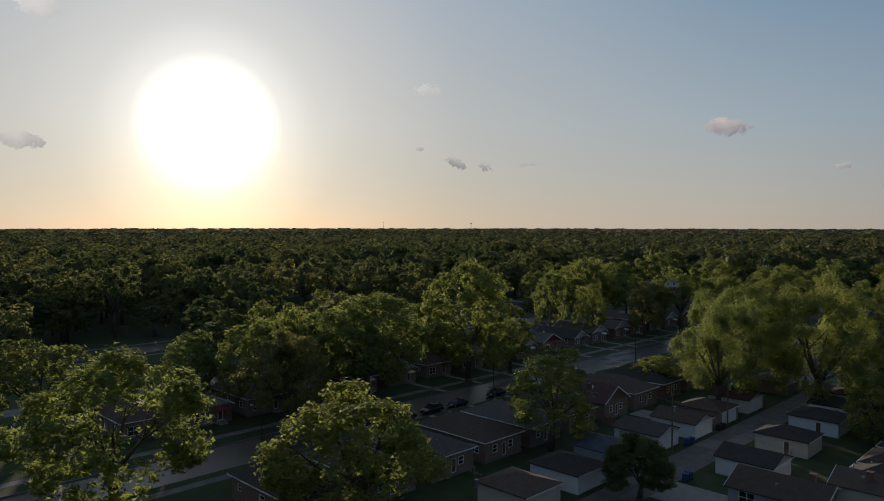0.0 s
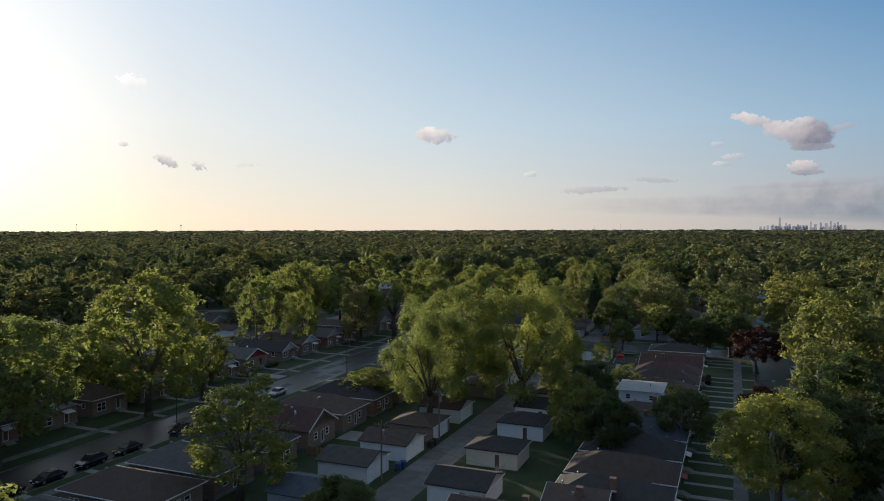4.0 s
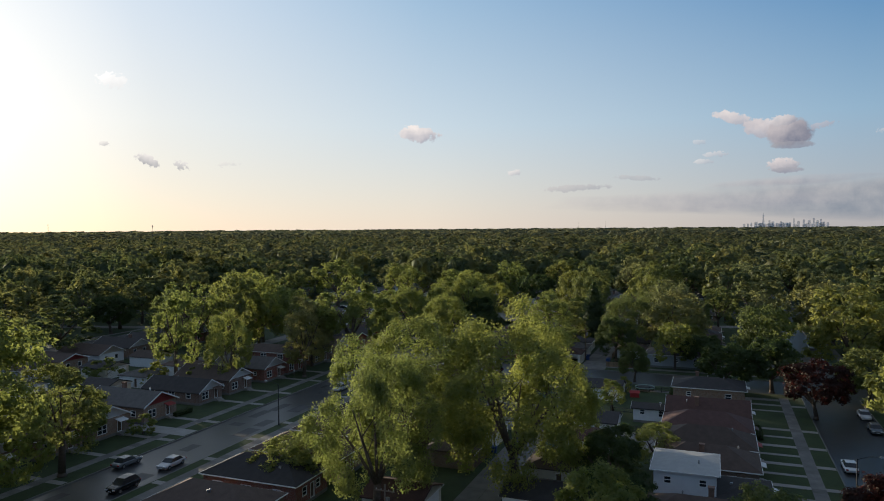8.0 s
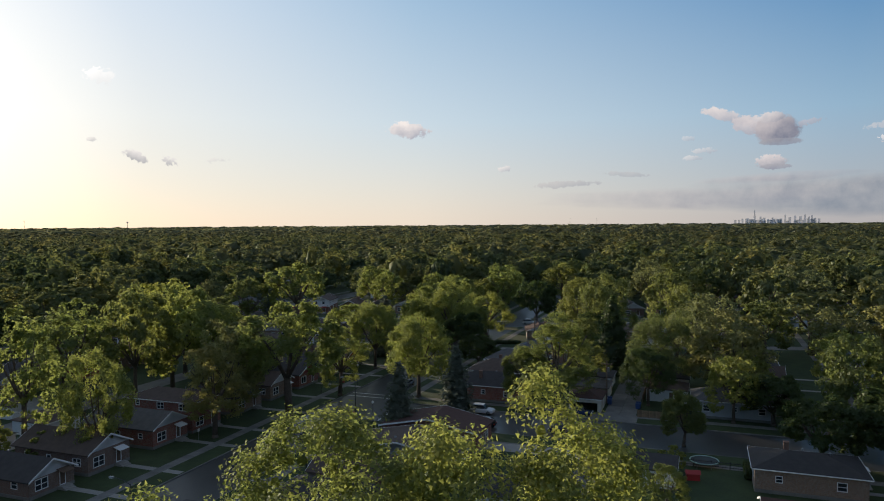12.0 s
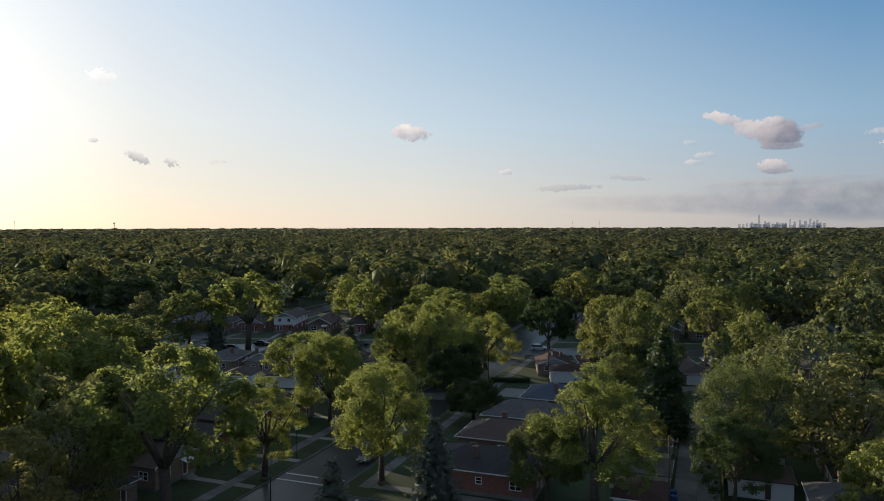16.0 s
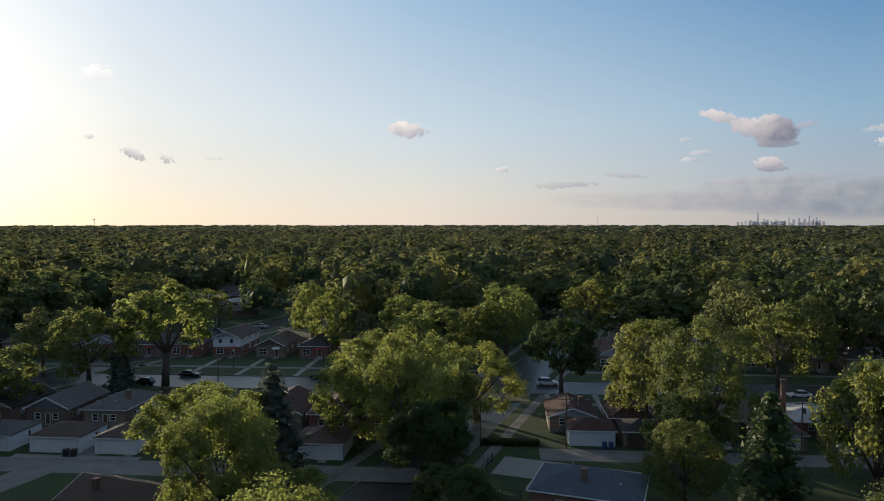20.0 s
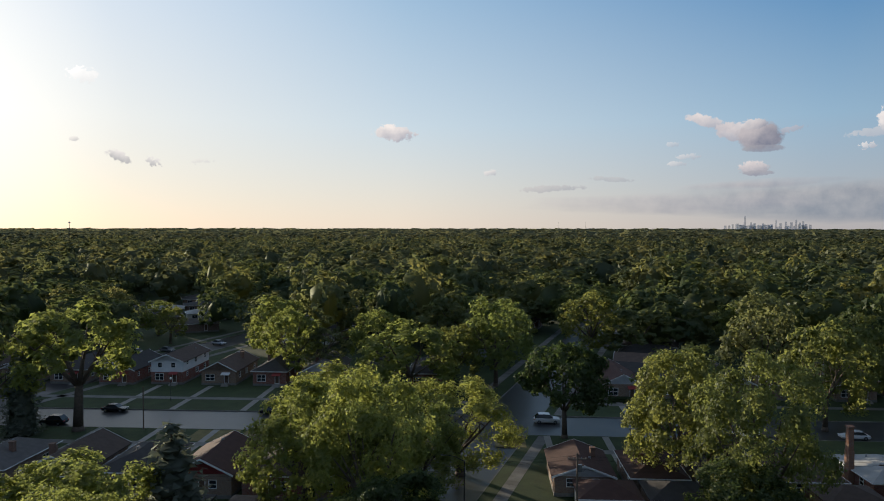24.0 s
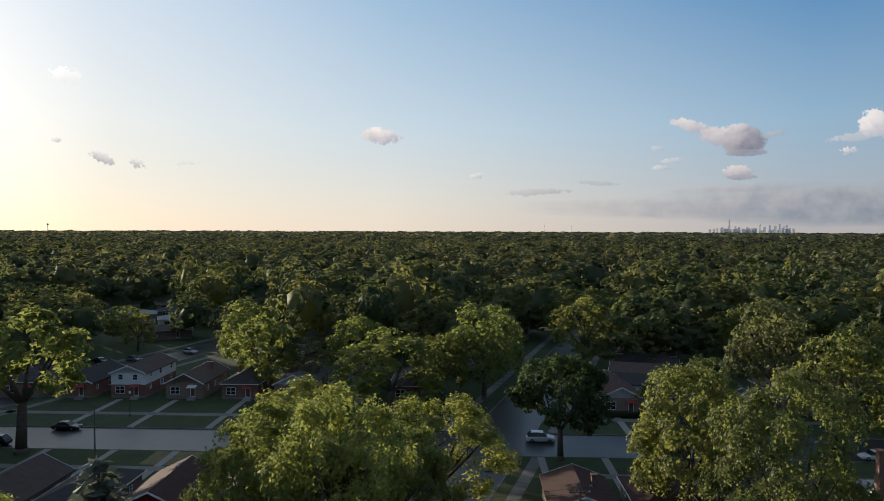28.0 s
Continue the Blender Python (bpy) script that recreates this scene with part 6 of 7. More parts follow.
def car(paint, suv, label):
    L_, W_, H_ = (4.7, 1.9, 1.75) if suv else (4.7, 1.82, 1.45)
    t = thing("car", Matrix(), label, "car", "cars on the streets")
    b = Build()
    belt = 1.0 if suv else 0.88
    hood = 0.98 if suv else 0.82
    prof = [(-L_ / 2, 0.38, 0.62, 0.80), (-L_ / 2 + 0.12, 0.25, hood - 0.12, 0.92), (-L_ / 2 + 0.9, 0.22, hood, 1.0), (-L_ / 2 + 1.35, 0.22, belt, 1.0), (L_ / 2 - 0.9, 0.22, belt + 0.03, 1.0), (L_ / 2 - 0.25, 0.24, belt - (0.0 if suv else 0.04), 0.96), (L_ / 2, 0.42, belt - 0.22, 0.86)]
    rings = []
    for y, z0, z1, k in prof:
        w = W_ / 2 * k
        rings.append([(-w * 0.86, y, z0), (w * 0.86, y, z0), (w, y, z0 + 0.2), (w, y, z1 - 0.12), (w * 0.88, y, z1), (-w * 0.88, y, z1), (-w, y, z1 - 0.12), (-w, y, z0 + 0.2)])
    loft(b, rings)
    part("body", b, paint, t, smooth=False)
    g = Build()
    back = L_ / 2 - (0.22 if suv else 0.7)
    cab = [(-L_ / 2 + 1.25, belt, 0.84, belt + 0.02), (-L_ / 2 + 1.95, belt, 0.84, H_ - 0.08), (back - 0.65, belt, 0.84, H_ - 0.06), (back, belt, 0.82, belt + 0.06)]
    rings = [[(-W_ / 2 * 0.9, y, z0), (W_ / 2 * 0.9, y, z0), (W_ / 2 * (0.9 if z1 < belt + 0.2 else 0.74), y, z1), (-W_ / 2 * (0.9 if z1 < belt + 0.2 else 0.74), y, z1)] for y, z0, k, z1 in cab]
    loft(g, rings)
    part("window_glass", g, "glass", t)
    rf = Build()
    w = W_ / 2 * 0.76
    y0, y1 = -L_ / 2 + 1.9, back - 0.6
    loft(rf, [[(-w, y, z - 0.05), (w, y, z - 0.05), (w * 0.9, y, z), (-w * 0.9, y, z)] for y, z in ((y0, H_ - 0.06), ((y0 + y1) / 2, H_), (y1, H_ - 0.04))])
    part("roof", rf, paint, t)
    for sx in (-1, 1):
        for y in (-L_ / 2 + 0.9, L_ / 2 - 0.95):
            wb = Build()
            wb.tube((sx * (W_ / 2 - 0.22), y, 0.33), (sx * (W_ / 2 + 0.01), y, 0.33), 0.33, 0.33, 14)
            ty = part("tyre", wb, "rubber", t)
            rb = Build()
            rb.tube((sx * (W_ / 2 - 0.05), y, 0.33), (sx * (W_ / 2 + 0.02), y, 0.33), 0.21, 0.2, 10)
            part("rim", rb, "metal_grey", ty)
        hb, tb, mb = Build(), Build(), Build()
        hb.box(sx * W_ * 0.33 - 0.2, -L_ / 2 - 0.01, 0.6, sx * W_ * 0.33 + 0.2, -L_ / 2 + 0.15, 0.74)
        part("headlight", hb, "lamp_glass", t)
        tb.box(sx * W_ * 0.36 - 0.16, L_ / 2 - 0.12, belt - 0.28, sx * W_ * 0.36 + 0.16, L_ / 2 + 0.01, belt - 0.12)
        part("tail_light", tb, "light_red", t)
        mb.box(sx * (W_ / 2 + 0.08) - 0.09, -L_ / 2 + 1.5, belt, sx * (W_ / 2 + 0.08) + 0.09, -L_ / 2 + 1.62, belt + 0.13, 0.02)
        part("mirror", mb, paint, t)
    pl = Build()
    pl.box(-0.26, -L_ / 2 - 0.02, 0.42, 0.26, -L_ / 2 + 0.1, 0.52)
    part("number_plate", pl, "paint_white", t)
    return t


CARS = {}
for key, pa, suv, lab in (("black", "car_black", 0, "black sedan parked at the kerb"), ("blacksuv", "car_black", 1, "black sport utility car at the kerb"), ("silver", "car_silver", 0, "silver sedan on the street"), ("white", "car_white", 0, "white sedan at the kerb"), ("whitesuv", "car_white", 1, "white sport utility car"), ("grey", "car_grey", 0, "dark grey sedan parked at the kerb"), ("blue", "car_blue", 0, "dark blue hatchback beside a garage")):
    CARS[key] = [car(pa, suv, lab), 0]


def put_car(key, m):
    c = CARS[key]
    if not c[1]:
        c[0].matrix_world = m
        c[1] = 1
    else:
        copy_thing(c[0], m)


ROAD = -0.15
for key, u, v, turn in (("black", 37.2, -67.5, 0), ("black", 42.3, -67.5, 0), ("blacksuv", 47.8, -67.5, 0), ("black", 53.3, -67.5, 0), ("black", 62.6, -67.6, 0), ("blacksuv", 77.8, -67.8, 0), ("silver", 85.6, -68.2, 2), ("grey", 84.0, -73.6, 180), ("blacksuv", 97.8 + 41, -68.4, 0), ("silver", 127.4, -68.6, 0),
                        ("white", 111.8, 7.5, 180), ("white", 137.5, 13.4, 0), ("whitesuv", 180.0, 8.0, 180), ("white", 183.0, 13.6, 0), ("silver", 200.5, 13.6, 0), ("white", 74.0, 7.4, 180), ("grey", 130.0, 13.4, 0), ("blacksuv", 306.0, -72.6, 180), ("silver", 299.0, -68.0, 0), ("grey", 170.6, -67.8, 0)):
    put_car(key, at_uv(u, v, ROAD + 0.005, turn))
for key, u, v, turn in (("white", 151.6, -55.6, 90), ("whitesuv", 158.0, -50.0, 90), ("blacksuv", 151.2, -47.8, -90), ("black", 151.8, -36.6, -90), ("blue", 161.4, -35.8, 90)):
    put_car(key, at_uv(u, v, ROAD + 0.005 if u < 159.4 else 0.024, turn))
for key, x, y, turn in (("black", -32.0, 8.8, 90), ("blacksuv", -37.0, 1.3, -90), ("whitesuv", 33.6, 6.6, 90), ("black", -7.4, 8.9, 90), ("white", 60.0, 1.4, -90), ("white", 74.0, 1.3, -90)):
    put_car(key, at_av(x, y, ROAD + 0.01, turn))
for key, x, y, turn in (("grey", -40, 318, 60), ("silver", -31, 327, 60), ("black", -46, 316, 60)):
    put_car(key, pose(x * SCALE, y * SCALE, 0.0, 0, 0, turn))


# ---- street lamps, poles, wires ----
def street_lamp(m, h=7.4, arm=2.4):
    t = thing("street_lamp", m, "tall dark metal street lamp with a curved arm", "street lamp", "street lamps")
    b = Build()
    b.tube((0, 0, -0.05), (0, 0, 0.35), 0.16, 0.13, 8)
    b.tube((0, 0, 0.35), (0, 0, h), 0.1, 0.06, 8)
    part("pole", b, "metal_dark", t)
    a = Build()
    a.tube((0, 0, h - 0.1), (arm * 0.5, 0, h + 0.35), 0.045, 0.04, 6)
    a.tube((arm * 0.5, 0, h + 0.35), (arm, 0, h + 0.45), 0.04, 0.035, 6)
    part("arm", a, "metal_dark", t)
    hd = Build()
    hd.box(arm - 0.1, -0.14, h + 0.34, arm + 0.55, 0.14, h + 0.52, 0.05)
    lh = part("lamp_head", hd, "metal_grey", t)
    ln = Build()
    ln.box(arm + 0.02, -0.1, h + 0.3, arm + 0.46, 0.1, h + 0.345)
    part("lens", ln, "lamp_glass", lh)


for u, v, turn in ((104.6, -65.9, 180), (60.0, -65.9, 180), (147.5, -66.0, 180), (168.5, 3.9, 0), (215.0, -65.9, 180), (18.0, -65.9, 180), (96.0, 5.6, 0)):
    street_lamp(at_uv(u, v, 0, turn))


def globe_lamp(m, h=4.2):
    t = thing("post_lamp", m, "slim dark post lamp with a pale globe", "street lamp", "street lamps")
    b = Build()
    b.tube((0, 0, -0.05), (0, 0, 0.5), 0.12, 0.09, 8)
    b.tube((0, 0, 0.5), (0, 0, h), 0.055, 0.045, 8)
    part("pole", b, "metal_dark", t)
    g = Build()
    rings = [[(math.cos(i * 0.7854) * r, math.sin(i * 0.7854) * r, h + z) for i in range(8)] for r, z in ((0.08, 0), (0.2, 0.1), (0.24, 0.25), (0.18, 0.42), (0.05, 0.5))]
    loft(g, rings)
    part("globe", g, "lamp_glass", t)


for x, y in ((-26.2, 15.4), (52.0, 15.4), (2.0, 15.4)):
    globe_lamp(at_av(x, y))
for u, v in ((152.6 + 8.5, -79.6), (168.0, -76.2), (160.8, -1.6), (145.5, -62.2)):
    globe_lamp(at_uv(u, v))


def sign_post(m, kind):
    t = thing("road_sign", m, "small %s road sign on a metal post" % kind, "road sign")
    b = Build()
    b.tube((0, 0, -0.05), (0, 0, 2.3), 0.03, 0.03, 6)
    part("post", b, "metal_grey", t)
    p = Build()
    n = 8 if kind == "red" else 4
    r = 0.36
    rot = math.pi / n if n == 8 else math.pi / 4
    loft(p, [[(math.cos(rot + i * 2 * math.pi / n) * r, y, 2.1 + math.sin(rot + i * 2 * math.pi / n) * r) for i in range(n)] for y in (-0.05, -0.035)])
    part("sign_plate", p, "paint_red" if kind == "red" else "paint_white", t)


for u, v, k, turn in ((145.6, -65.2, "red", 0), (163.0, -76.4, "red", 180), (131.6, -80.9, "white", 90), (150.0 - 3.5, 4.6, "red", 0)):
    sign_post(at_uv(u, v, 0, turn), k)
sign_post(at_av(22.4, 14.6, 0, 180), "red")
sign_post(at_av(49.6, 12.8, 0, 0), "white")


def utility_pole(m, h=8.4):
    t = thing("utility_pole", m, "weathered wooden utility pole with a crossarm", "utility pole", "utility poles")
    b = Build()
    b.tube((0, 0, -0.1), (0, 0, h), 0.14, 0.1, 8)
    part("pole", b, "wood_pole", t)
    c = Build()
    c.box(-1.1, -0.06, h - 0.75, 1.1, 0.06, h - 0.62)
    part("crossarm", c, "wood_pole", t)
    for x in (-1.0, -0.45, 0.45, 1.0):
        i = Build()
        i.tube((x, 0, h - 0.62), (x, 0, h - 0.45), 0.05, 0.03, 6)
        part("insulator", i, "metal_grey", t)
    tr_ = Build()
    tr_.tube((0.32, 0, h - 2.2), (0.32, 0, h - 1.35), 0.22, 0.22, 10)
    part("transformer", tr_, "metal_grey", t)


def wire(a, b, sag, label="thin dark overhead wire"):
    t = Build()
    a, b = Vector(a), Vector(b)
    d = (b - a).normalized()
    s = d.cross(Vector((0, 0, 1))).normalized()
    w = s.cross(d)
    rings = []
    for k in range(9):
        f = k / 8
        p = a.lerp(b, f) - Vector((0, 0, sag * 4 * f * (1 - f)))
        rings.append([p + (s * math.cos(i * math.pi / 2) + w * math.sin(i * math.pi / 2)) * 0.011 for i in range(4)])
    loft(t, rings)
    tagged(part("overhead_wire", t, "rubber"), label, "wire", "overhead wires")


POLES = [(20.0, -33.6), (55.9, -33.2), (72.3, -33.2), (104.0, -33.2), (136.0, -33.2), (169.6, -32.9), (200.0, -33.4)]
for u, v in POLES:
    utility_pole(at_uv(u, v))
for (u0, v0), (u1, v1) in zip(POLES[:-1], POLES[1:]):
    for o in (-1.0, 0.45, 1.0):
        wire(uv(u0, v0 + o / SCALE, 7.95), uv(u1, v1 + o / SCALE, 7.95), 0.5)
    wire(uv(u0, v0, 6.2), uv(u1, v1, 6.2), 0.6)
APOLES = [(-62, -36.2), (-37.0, -36.2), (-2, -36.2), (33.4, -28.2), (62, -28.2)]
for x, y in APOLES:
    utility_pole(at_av(x, y))
for (x0, y0), (x1, y1) in zip(APOLES[:-1], APOLES[1:]):
    for o in (-1.0, 1.0):
        wire(at_av(x0, y0 + o * 0.1, 7.95).translation + Vector((0, o * 0.5, 0)), at_av(x1, y1 + o * 0.1, 7.95).translation + Vector((0, o * 0.5, 0)), 0.6)
for (u0, v0, z0), (u1, v1, z1) in (((72.3, -33.2, 6.6), (73.0, -46.0, 3.4)), ((55.9, -33.2, 6.6), (62.5, -46.6, 3.4)), ((55.9, -33.2, 6.6), (54.9, -13.0, 3.4)), ((72.3, -33.2, 6.6), (70.0, -13.0, 3.4)), ((169.6, -32.9, 6.6), (168.0, -46.0, 3.4))):
    wire(uv(u0, v0, z0), uv(u1, v1, z1), 0.3, "thin dark service wire to a house")
wire(at_av(33.4, -28.2, 6.6).translation, at_av(35.0, -21.8, 3.6).translation, 0.3, "thin dark service wire to a house")
wire(at_av(33.4, -28.2, 6.6).translation, at_av(42.6, -21.8, 3.6).translation, 0.3, "thin dark service wire to a house")
# thin metal pole beside the avenue
sp_ = Build()
sp_.tube((0, 0, -0.1), (0, 0, 7.5), 0.13, 0.09, 8)
tagged(part("wooden_post", sp_, "wood_pole"), "plain wooden pole beside the avenue", "post").matrix_world = at_av(-22.6, -1.0)


# ---- bins, fences, yards ----
def bin_(m, mat, label):
    t = thing("wheeled_bin", m, label, "bin", "bins along the alley")
    b = Build()
    b.box(-0.3, -0.36, 0.08, 0.3, 0.36, 1.0, -0.05)
    part("body", b, mat, t)
    l = Build()
    l.box(-0.37, -0.45, 1.0, 0.37, 0.43, 1.08, 0.03)
    part("lid", l, mat, t)
    for x in (-0.3, 0.3):
        w = Build()
        w.tube((x - 0.04, 0.34, 0.12), (x + 0.04, 0.34, 0.12), 0.13, 0.13, 8)
        part("wheel", w, "rubber", t)


rb_ = random.Random(8)
for u, v in ((59.6, -33.0), (60.5, -32.8), (51.5, -33.0), (68.8, -32.9), (69.8, -32.8), (61.0, -26.9), (47.4, -27.3), (48.2, -27.3), (168.8, -32.3), (170.4, -32.5), (167.4, -27.9), (168.4, -27.9), (103.2, -33.0), (92.5, -26.8), (113.0, -33.0)):
    blue = rb_.random() < 0.45
    bin_(at_uv(u, v, 0.02, rb_.uniform(-20, 20) + (90 if v < -30 else -90)), "bin_blue" if blue else "bin_black", "blue wheeled bin beside an alley" if blue else "black wheeled bin beside an alley")
for x, y in ((-27.4, -36.0), (-26.4, -36.0), (38.2, -28.2), (39.0, -28.2)):
    bin_(at_av(x, y, 0.02, 180), "bin_black" if x < 30 else "bin_blue", "wheeled bin before a garage door")


def fence(m, length, h=1.2, mat="wood_fence", gap=0.16, label="weathered wooden board fence round a yard", iron=False):
    """Runs along local x from the origin."""
    length *= SCALE
    t = thing("fence", m, label, "fence", "fences round the yards")
    n = max(2, int(length / 2.4) + 1)
    pb = Build()
    pb.box(-0.05, -0.05, -0.05, 0.05, 0.05, h + 0.08, 0.008)
    pm = pb.mesh("post", mat)
    for k in range(n):
        part("post", pm, None, t).location = (length * k / (n - 1), 0, 0)
    rb = Build()
    rb.box(0, -0.03, 0, length, 0.03, 0.07)
    rm = rb.mesh("rail", mat)
    for z in (0.25, h - 0.2):
        part("rail", rm, None, t).location = (0, 0.04, z)
    bb = Build()
    if iron:
        bb.tube((0, 0, 0.05), (0, 0, h), 0.014, 0.012, 4)
        step = 0.3
    else:
        bb.box(-0.065, -0.012, 0.03, 0.065, 0.012, h, 0.004)
        step = 0.3 if length > 8 else 0.2
        bb = Build()
        bb.box(-step * 0.46, -0.012, 0.03, step * 0.46, 0.012, h, 0.004)
    bm_ = bb.mesh("slat", mat)
    for k in range(int(length / step)):
        part("slat", bm_, None, t).location = (step * (k + 0.5), -0.02, 0)


for u, v, L_, turn, iron in ((60.6, -46.0, 8.0, 0, 0), (69.2, -41.0, 3.6, 90, 0), (52.0, -41.6, 9.0, 0, 0), (163.0, -27.6, 6.4, 0, 0), (172.0, -27.6, 12, 90, 0), (118.5, -19.4, 11, 0, 1), (128.0, -22, 12, 0, 1), (143.6, -13.6, 8, 180, 1)):
    fence(at_uv(u, v, 0, turn), L_, 1.3 if not iron else 1.1, "wood_fence" if not iron else "metal_dark", label="weathered wooden board fence round a yard" if not iron else "dark metal fence round a yard", iron=bool(iron))
fence(at_uv(128.0, -62.4, 0, 90), 18, 1.2, "metal_dark", label="dark metal fence beside the pavement", iron=True)
fence(at_uv(200.0, -63.0, 0, 90), 10.5, 1.2, "metal_dark", label="dark metal fence beside the pavement", iron=True)
fence(at_uv(200.2, -63.0, 0, 0), 6, 1.2, "metal_dark", label="dark metal fence beside the pavement", iron=True)
fence(at_uv(146.4, -62.0, 0, 0), 12, 1.2, "metal_dark", label="dark metal fence at a street corner", iron=True)


def hedge(m, length, h=0.9, w=0.8, mat="leaf_dark"):
    length, w = length * SCALE, w * SCALE
    r = np.random.default_rng(int(length * 10))
    cs = np.array([(x, y, z, 0.34) for x in np.arange(0.25, length, 0.36) for y in (-w * 0.22, w * 0.22) for z in (h * 0.35, h * 0.72)])
    d = unit(r.normal(size=(len(cs) * 16, 3)))
    pos = np.repeat(cs[:, :3], 16, 0) + d * 0.36
    t = tagged(part("hedge", crown_mesh("hedge", (leaves_at(r, pos, d, 0.11, True), *hearts(r, cs, 0.95)), mat, True), None), "clipped dark green hedge", "hedge", "hedges")
    t.matrix_world = m


hedge(at_av(22.8, -27.5), 7.2, 1.0, 1.2)
hedge(at_av(44.5, 18.9), 6.0, 1.1, 1.2)
hedge(at_uv(102.8, -83.2, 0, 90), 3.5)
hedge(at_uv(54.0, -25.2, 0, 90), 3.0, 1.4, 1.4)
hedge(at_uv(140.6, -13.8, 0, 90), 4.5, 1.1)
hedge(at_uv(120.0, -1.6, 0, 90), 5.0, 1.0)
hedge(at_uv(94.0, -1.6, 0, 90), 4.0, 1.0)

# satellite dishes on roofs
def dish(m):
    t = thing("satellite_dish", m, "small pale satellite dish on a shingle roof", "satellite dish", "dishes on the roofs")
    b = Build()
    b.tube((0, 0, -0.25), (0, 0, 0.55), 0.03, 0.025, 6)
    part("mast", b, "metal_grey", t)
    d = Build()
    rings = [[(r * math.cos(i * math.pi / 6), -0.1 - dep, 0.6 + r * math.sin(i * math.pi / 6)) for i in range(12)] for r, dep in ((0.04, -0.05), (0.2, -0.02), (0.36, 0.06), (0.38, 0.05), (0.2, -0.05), (0.04, -0.08))]
    loft(d, rings)
    part("reflector", d, "paint_white", t)
    a = Build()
    a.tube((0, -0.05, 0.32), (0, -0.42, 0.5), 0.015, 0.012, 5)
    a.tube((0, -0.42, 0.46), (0, -0.42, 0.58), 0.04, 0.04, 6)
    part("feed_arm", a, "metal_dark", t)


for u, v, z in ((63.2, -49.5, 4.62), (102.8, -88.0, 4.3), (121.7, -90.0, 4.3), (76.5, -88.0, 4.3)):
    dish(at_uv(u, v, z, 150))

# trampoline
t = thing("trampoline", at_uv(144.2, -18.4), "round garden trampoline with a pale green rim", "trampoline")
b = Build()
N = 24
K = 6
b.solid([((2.0 + 0.09 * math.cos(j * math.pi / 3)) * math.cos(2 * math.pi * i / N), (2.0 + 0.09 * math.cos(j * math.pi / 3)) * math.sin(2 * math.pi * i / N), 0.8 + 0.09 * math.sin(j * math.pi / 3)) for i in range(N) for j in range(K)],
        [(i * K + j, (i + 1) % N * K + j, (i + 1) % N * K + (j + 1) % K, i * K + (j + 1) % K) for i in range(N) for j in range(K)])
part("rim", b, "paint_green", t)
b = Build()
b.slab([(1.9 * math.cos(2 * math.pi * i / N), 1.9 * math.sin(2 * math.pi * i / N), 0.8) for i in range(N)], 0.02)
part("mat", b, "plastic_dark", t)
for i in range(6):
    b = Build()
    a = math.pi * i / 3
    b.tube((1.95 * math.cos(a), 1.95 * math.sin(a), 0), (1.95 * math.cos(a), 1.95 * math.sin(a), 0.8), 0.035, 0.035, 6)
    part("leg", b, "metal_grey", t)
# red play house in a yard
t = thing("play_house", at_uv(139.0, -19.6, 0, 10), "small red plastic play house in a yard", "toy")
b = Build()
b.box(-0.9, -0.5, 0, 0.9, 0.5, 0.9, 0.03)
part("body", b, "plastic_red", t)
b = Build()
b.solid([(-1.0, -0.6, 0.9), (1.0, -0.6, 0.9), (1.0, 0.6, 0.9), (-1.0, 0.6, 0.9), (-1.0, 0, 1.35), (1.0, 0, 1.35)], [(3, 2, 1, 0), (0, 1, 5, 4), (2, 3, 4, 5), (1, 2, 5), (3, 0, 4)])
part("roof", b, "plastic_red", t)


# ---- things on the horizon ----
def from_here(az, dist):
    return 5 * SCALE + dist * math.sin(radians(az)), 85 * SCALE + dist * math.cos(radians(az))


def tower(az, dist, w, h, steps=2, spike=0.0):
    x, y = from_here(az, dist)
    h += 7
    t = thing("skyscraper", pose(x, y, 0, 0, 0, -az + rs_.uniform(-20, 20)), "hazy blue-grey tower of the distant skyline", "skyscraper", "distant skyline")
    z = 0.0
    for k in range(steps):
        b = Build()
        zz = h * (k + 1) / steps if k < steps - 1 else h
        b.box(-w / 2, -w / 2, z, w / 2, w / 2, zz)
        part("tower_block", b, "skyline_haze", t)
        z = zz
        w *= 0.72
    if spike:
        b = Build()
        b.tube((0, 0, h), (0, 0, h + spike), 1.6, 0.8, 5)
        part("mast", b, "skyline_haze", t)


rs_ = random.Random(17)
DIST = 4620.0
for az, w, h, st, sp in ((25.69, 17, 86, 3, 10), (26.1, 14, 52, 2, 0), (26.35, 13, 46, 1, 0), (26.9, 12, 46, 2, 0), (27.25, 20, 38, 1, 0), (27.75, 11, 62, 2, 6), (28.05, 14, 48, 1, 0), (28.4, 13, 56, 2, 0), (28.75, 12, 52, 1, 0), (29.05, 13, 62, 2, 8), (29.3, 11, 50, 1, 0), (29.5, 12, 58, 2, 0), (29.7, 11, 42, 1, 0), (29.95, 12, 38, 1, 0), (25.2, 14, 44, 1, 0), (24.85, 12, 40, 1, 0)):
    tower(az, DIST, w, h, st, sp)
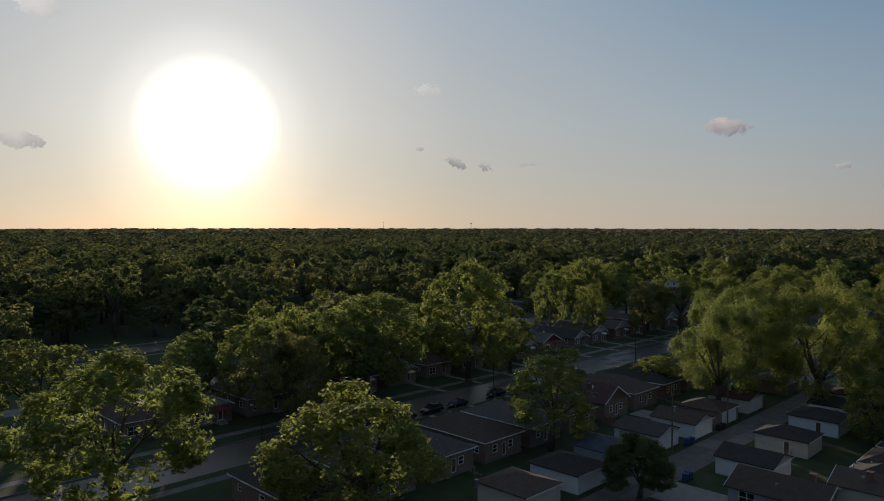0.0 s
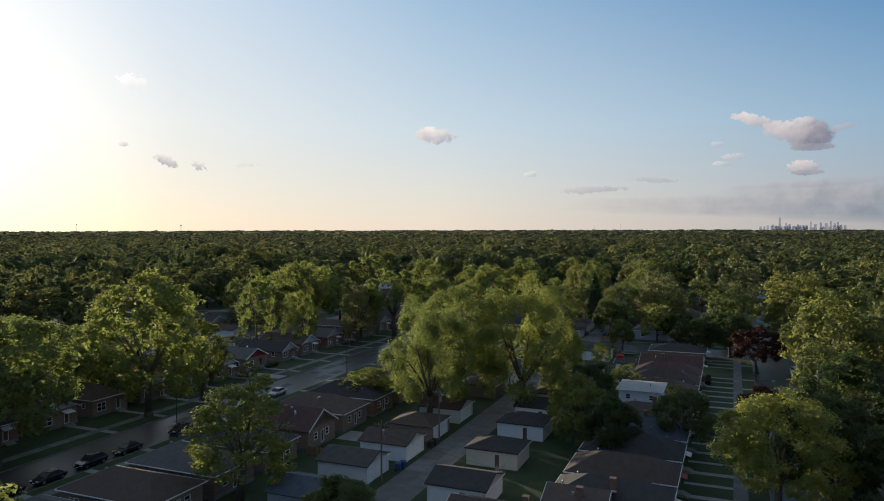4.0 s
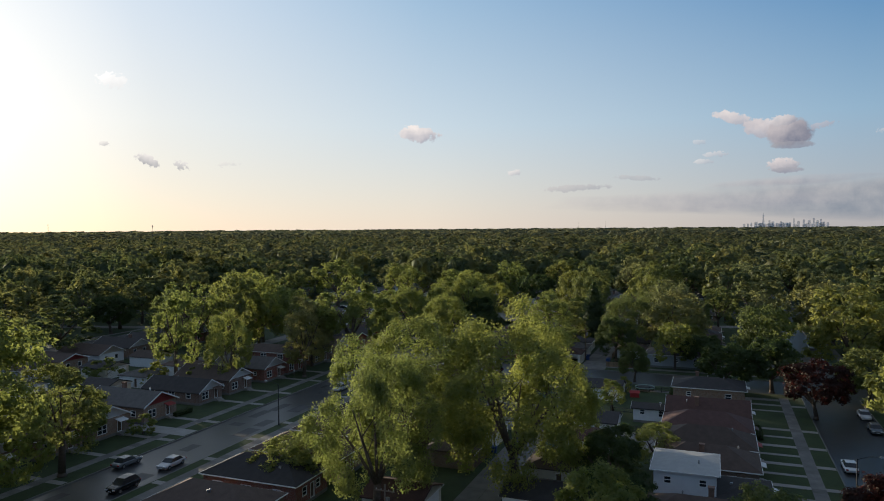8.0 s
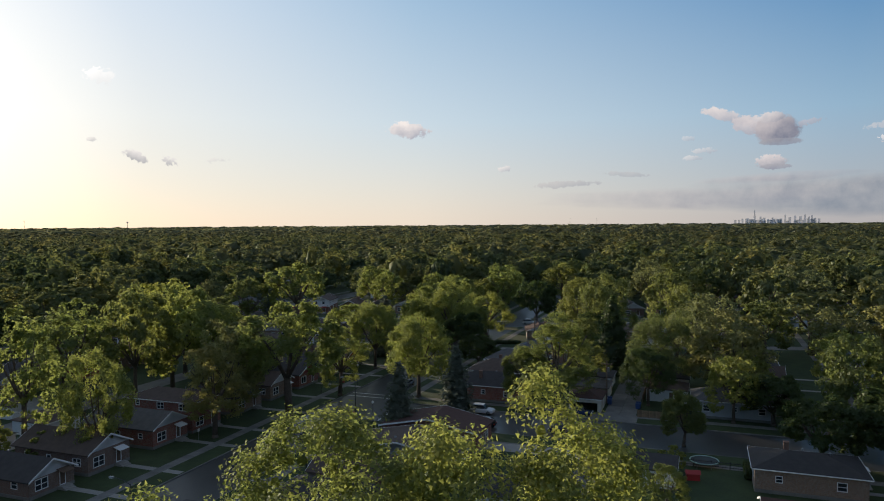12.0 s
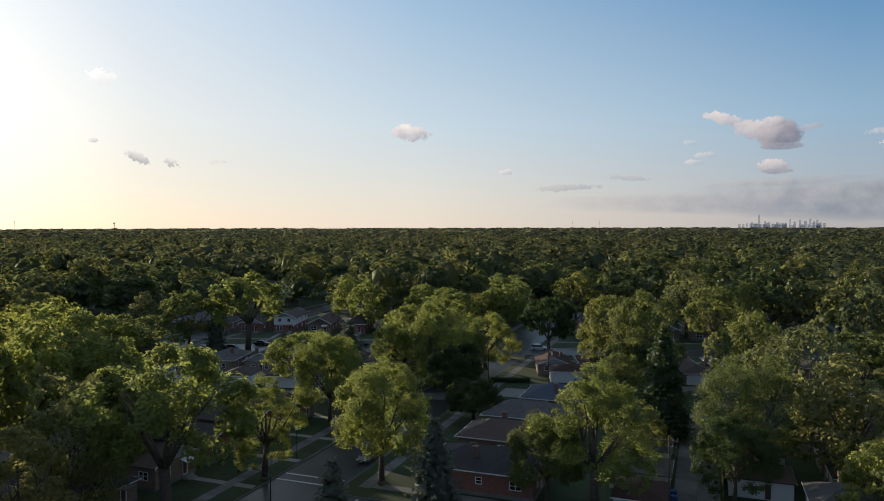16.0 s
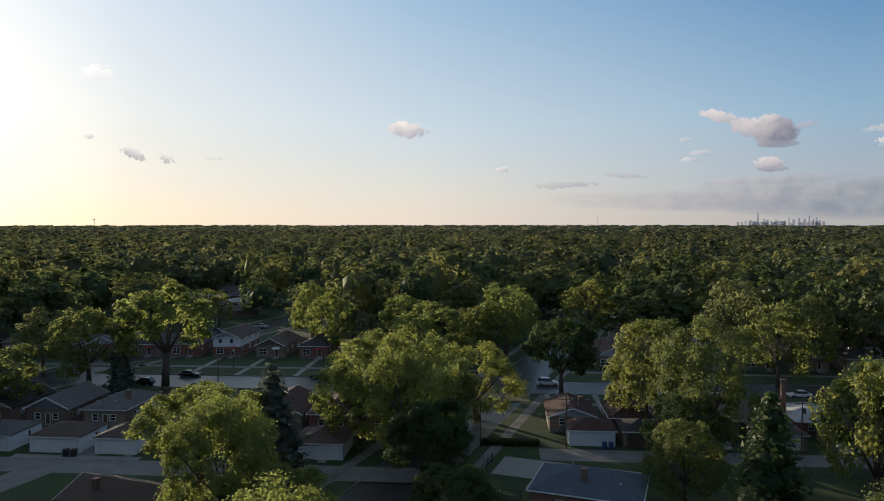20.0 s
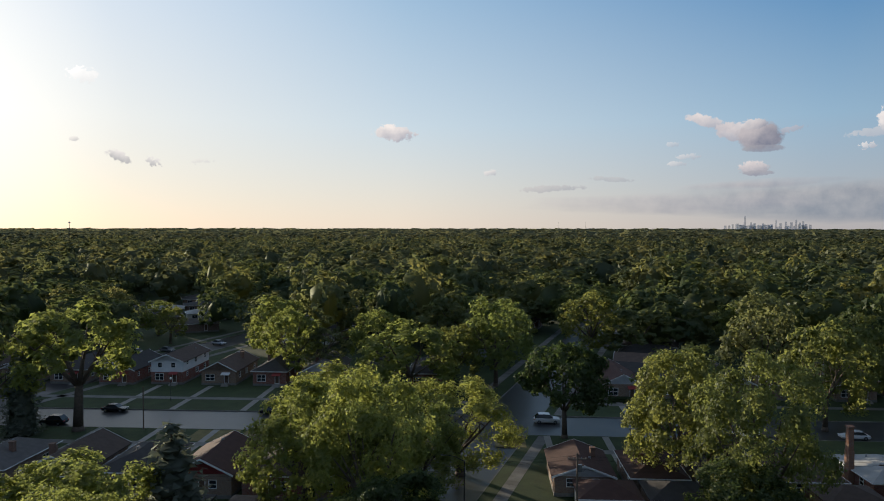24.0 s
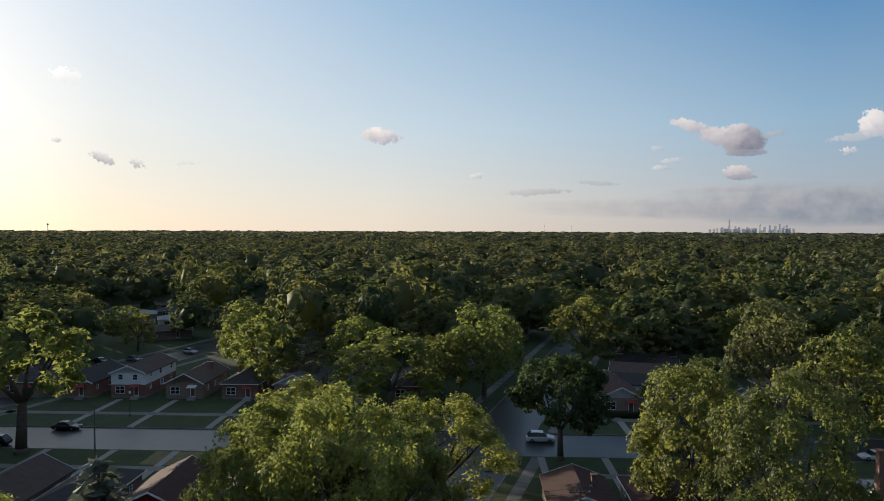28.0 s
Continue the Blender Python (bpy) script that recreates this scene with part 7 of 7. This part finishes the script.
for k in range(34):
    tower(rs_.uniform(24.3, 30.0), DIST + rs_.uniform(10, 60), rs_.uniform(9, 20), rs_.uniform(26, 40), 1)
for az, dist, h in ((-23.05, 1080, 33.5), (12.0, 2400, 42), (14.1, 2600, 44), (-29.5, 1900, 40)):
    x, y = from_here(az, dist * SCALE)
    h *= SCALE
    t = thing("radio_mast", pose(x, y, 0), "thin lattice mast on the horizon", "mast", "masts on the horizon")
    for k in range(3):
        b = Build()
        a = k * 2.094
        b.tube((1.0 * math.cos(a), 1.0 * math.sin(a), 0), (0.35 * math.cos(a), 0.35 * math.sin(a), h), 0.16, 0.12, 4)
        part("leg", b, "metal_dark", t)
    for k in range(10):
        b = Build()
        z = h * (k + 1) / 11
        r = 1.0 - 0.65 * z / h
        ring = [[(q * math.cos(j * 2.094), q * math.sin(j * 2.094), zz) for j in range(3)] for q, zz in ((r - 0.1, z), (r + 0.1, z), (r + 0.1, z + 0.25), (r - 0.1, z + 0.25))]
        b.solid([p for g_ in ring for p in g_], [(k_ * 3 + j, k_ * 3 + (j + 1) % 3, (k_ + 1) % 4 * 3 + (j + 1) % 3, (k_ + 1) % 4 * 3 + j) for k_ in range(4) for j in range(3)])
        part("brace", b, "metal_dark", t)
    b = Build()
    b.box(-1.2, -1.2, h - 2.5, 1.2, 1.2, h - 0.6, 0.2)
    part("aerial", b, "metal_grey", t)
# flat roofs of large buildings among the far trees
for x, y, w, d, h, turn in ((-225, 500, 62, 24, 9, 20), (-262, 545, 40, 20, 8, 20), (-420, 900, 90, 40, 9, 10), (-60, 1350, 70, 30, 12, 0)):
    w, d, h = w * SCALE, d * SCALE, h * SCALE
    t = thing("flat_roofed_building", pose(x * SCALE, y * SCALE, 0, 0, 0, turn), "large pale flat-roofed building among the trees", "building", "large buildings")
    b = Build()
    b.box(-w / 2, -d / 2, 0, w / 2, d / 2, h)
    part("wall", b, "siding_cream", t)
    b = Build()
    b.box(-w / 2 - 0.4, -d / 2 - 0.4, h, w / 2 + 0.4, d / 2 + 0.4, h + 0.7)
    part("roof", b, "roof_grey", t)
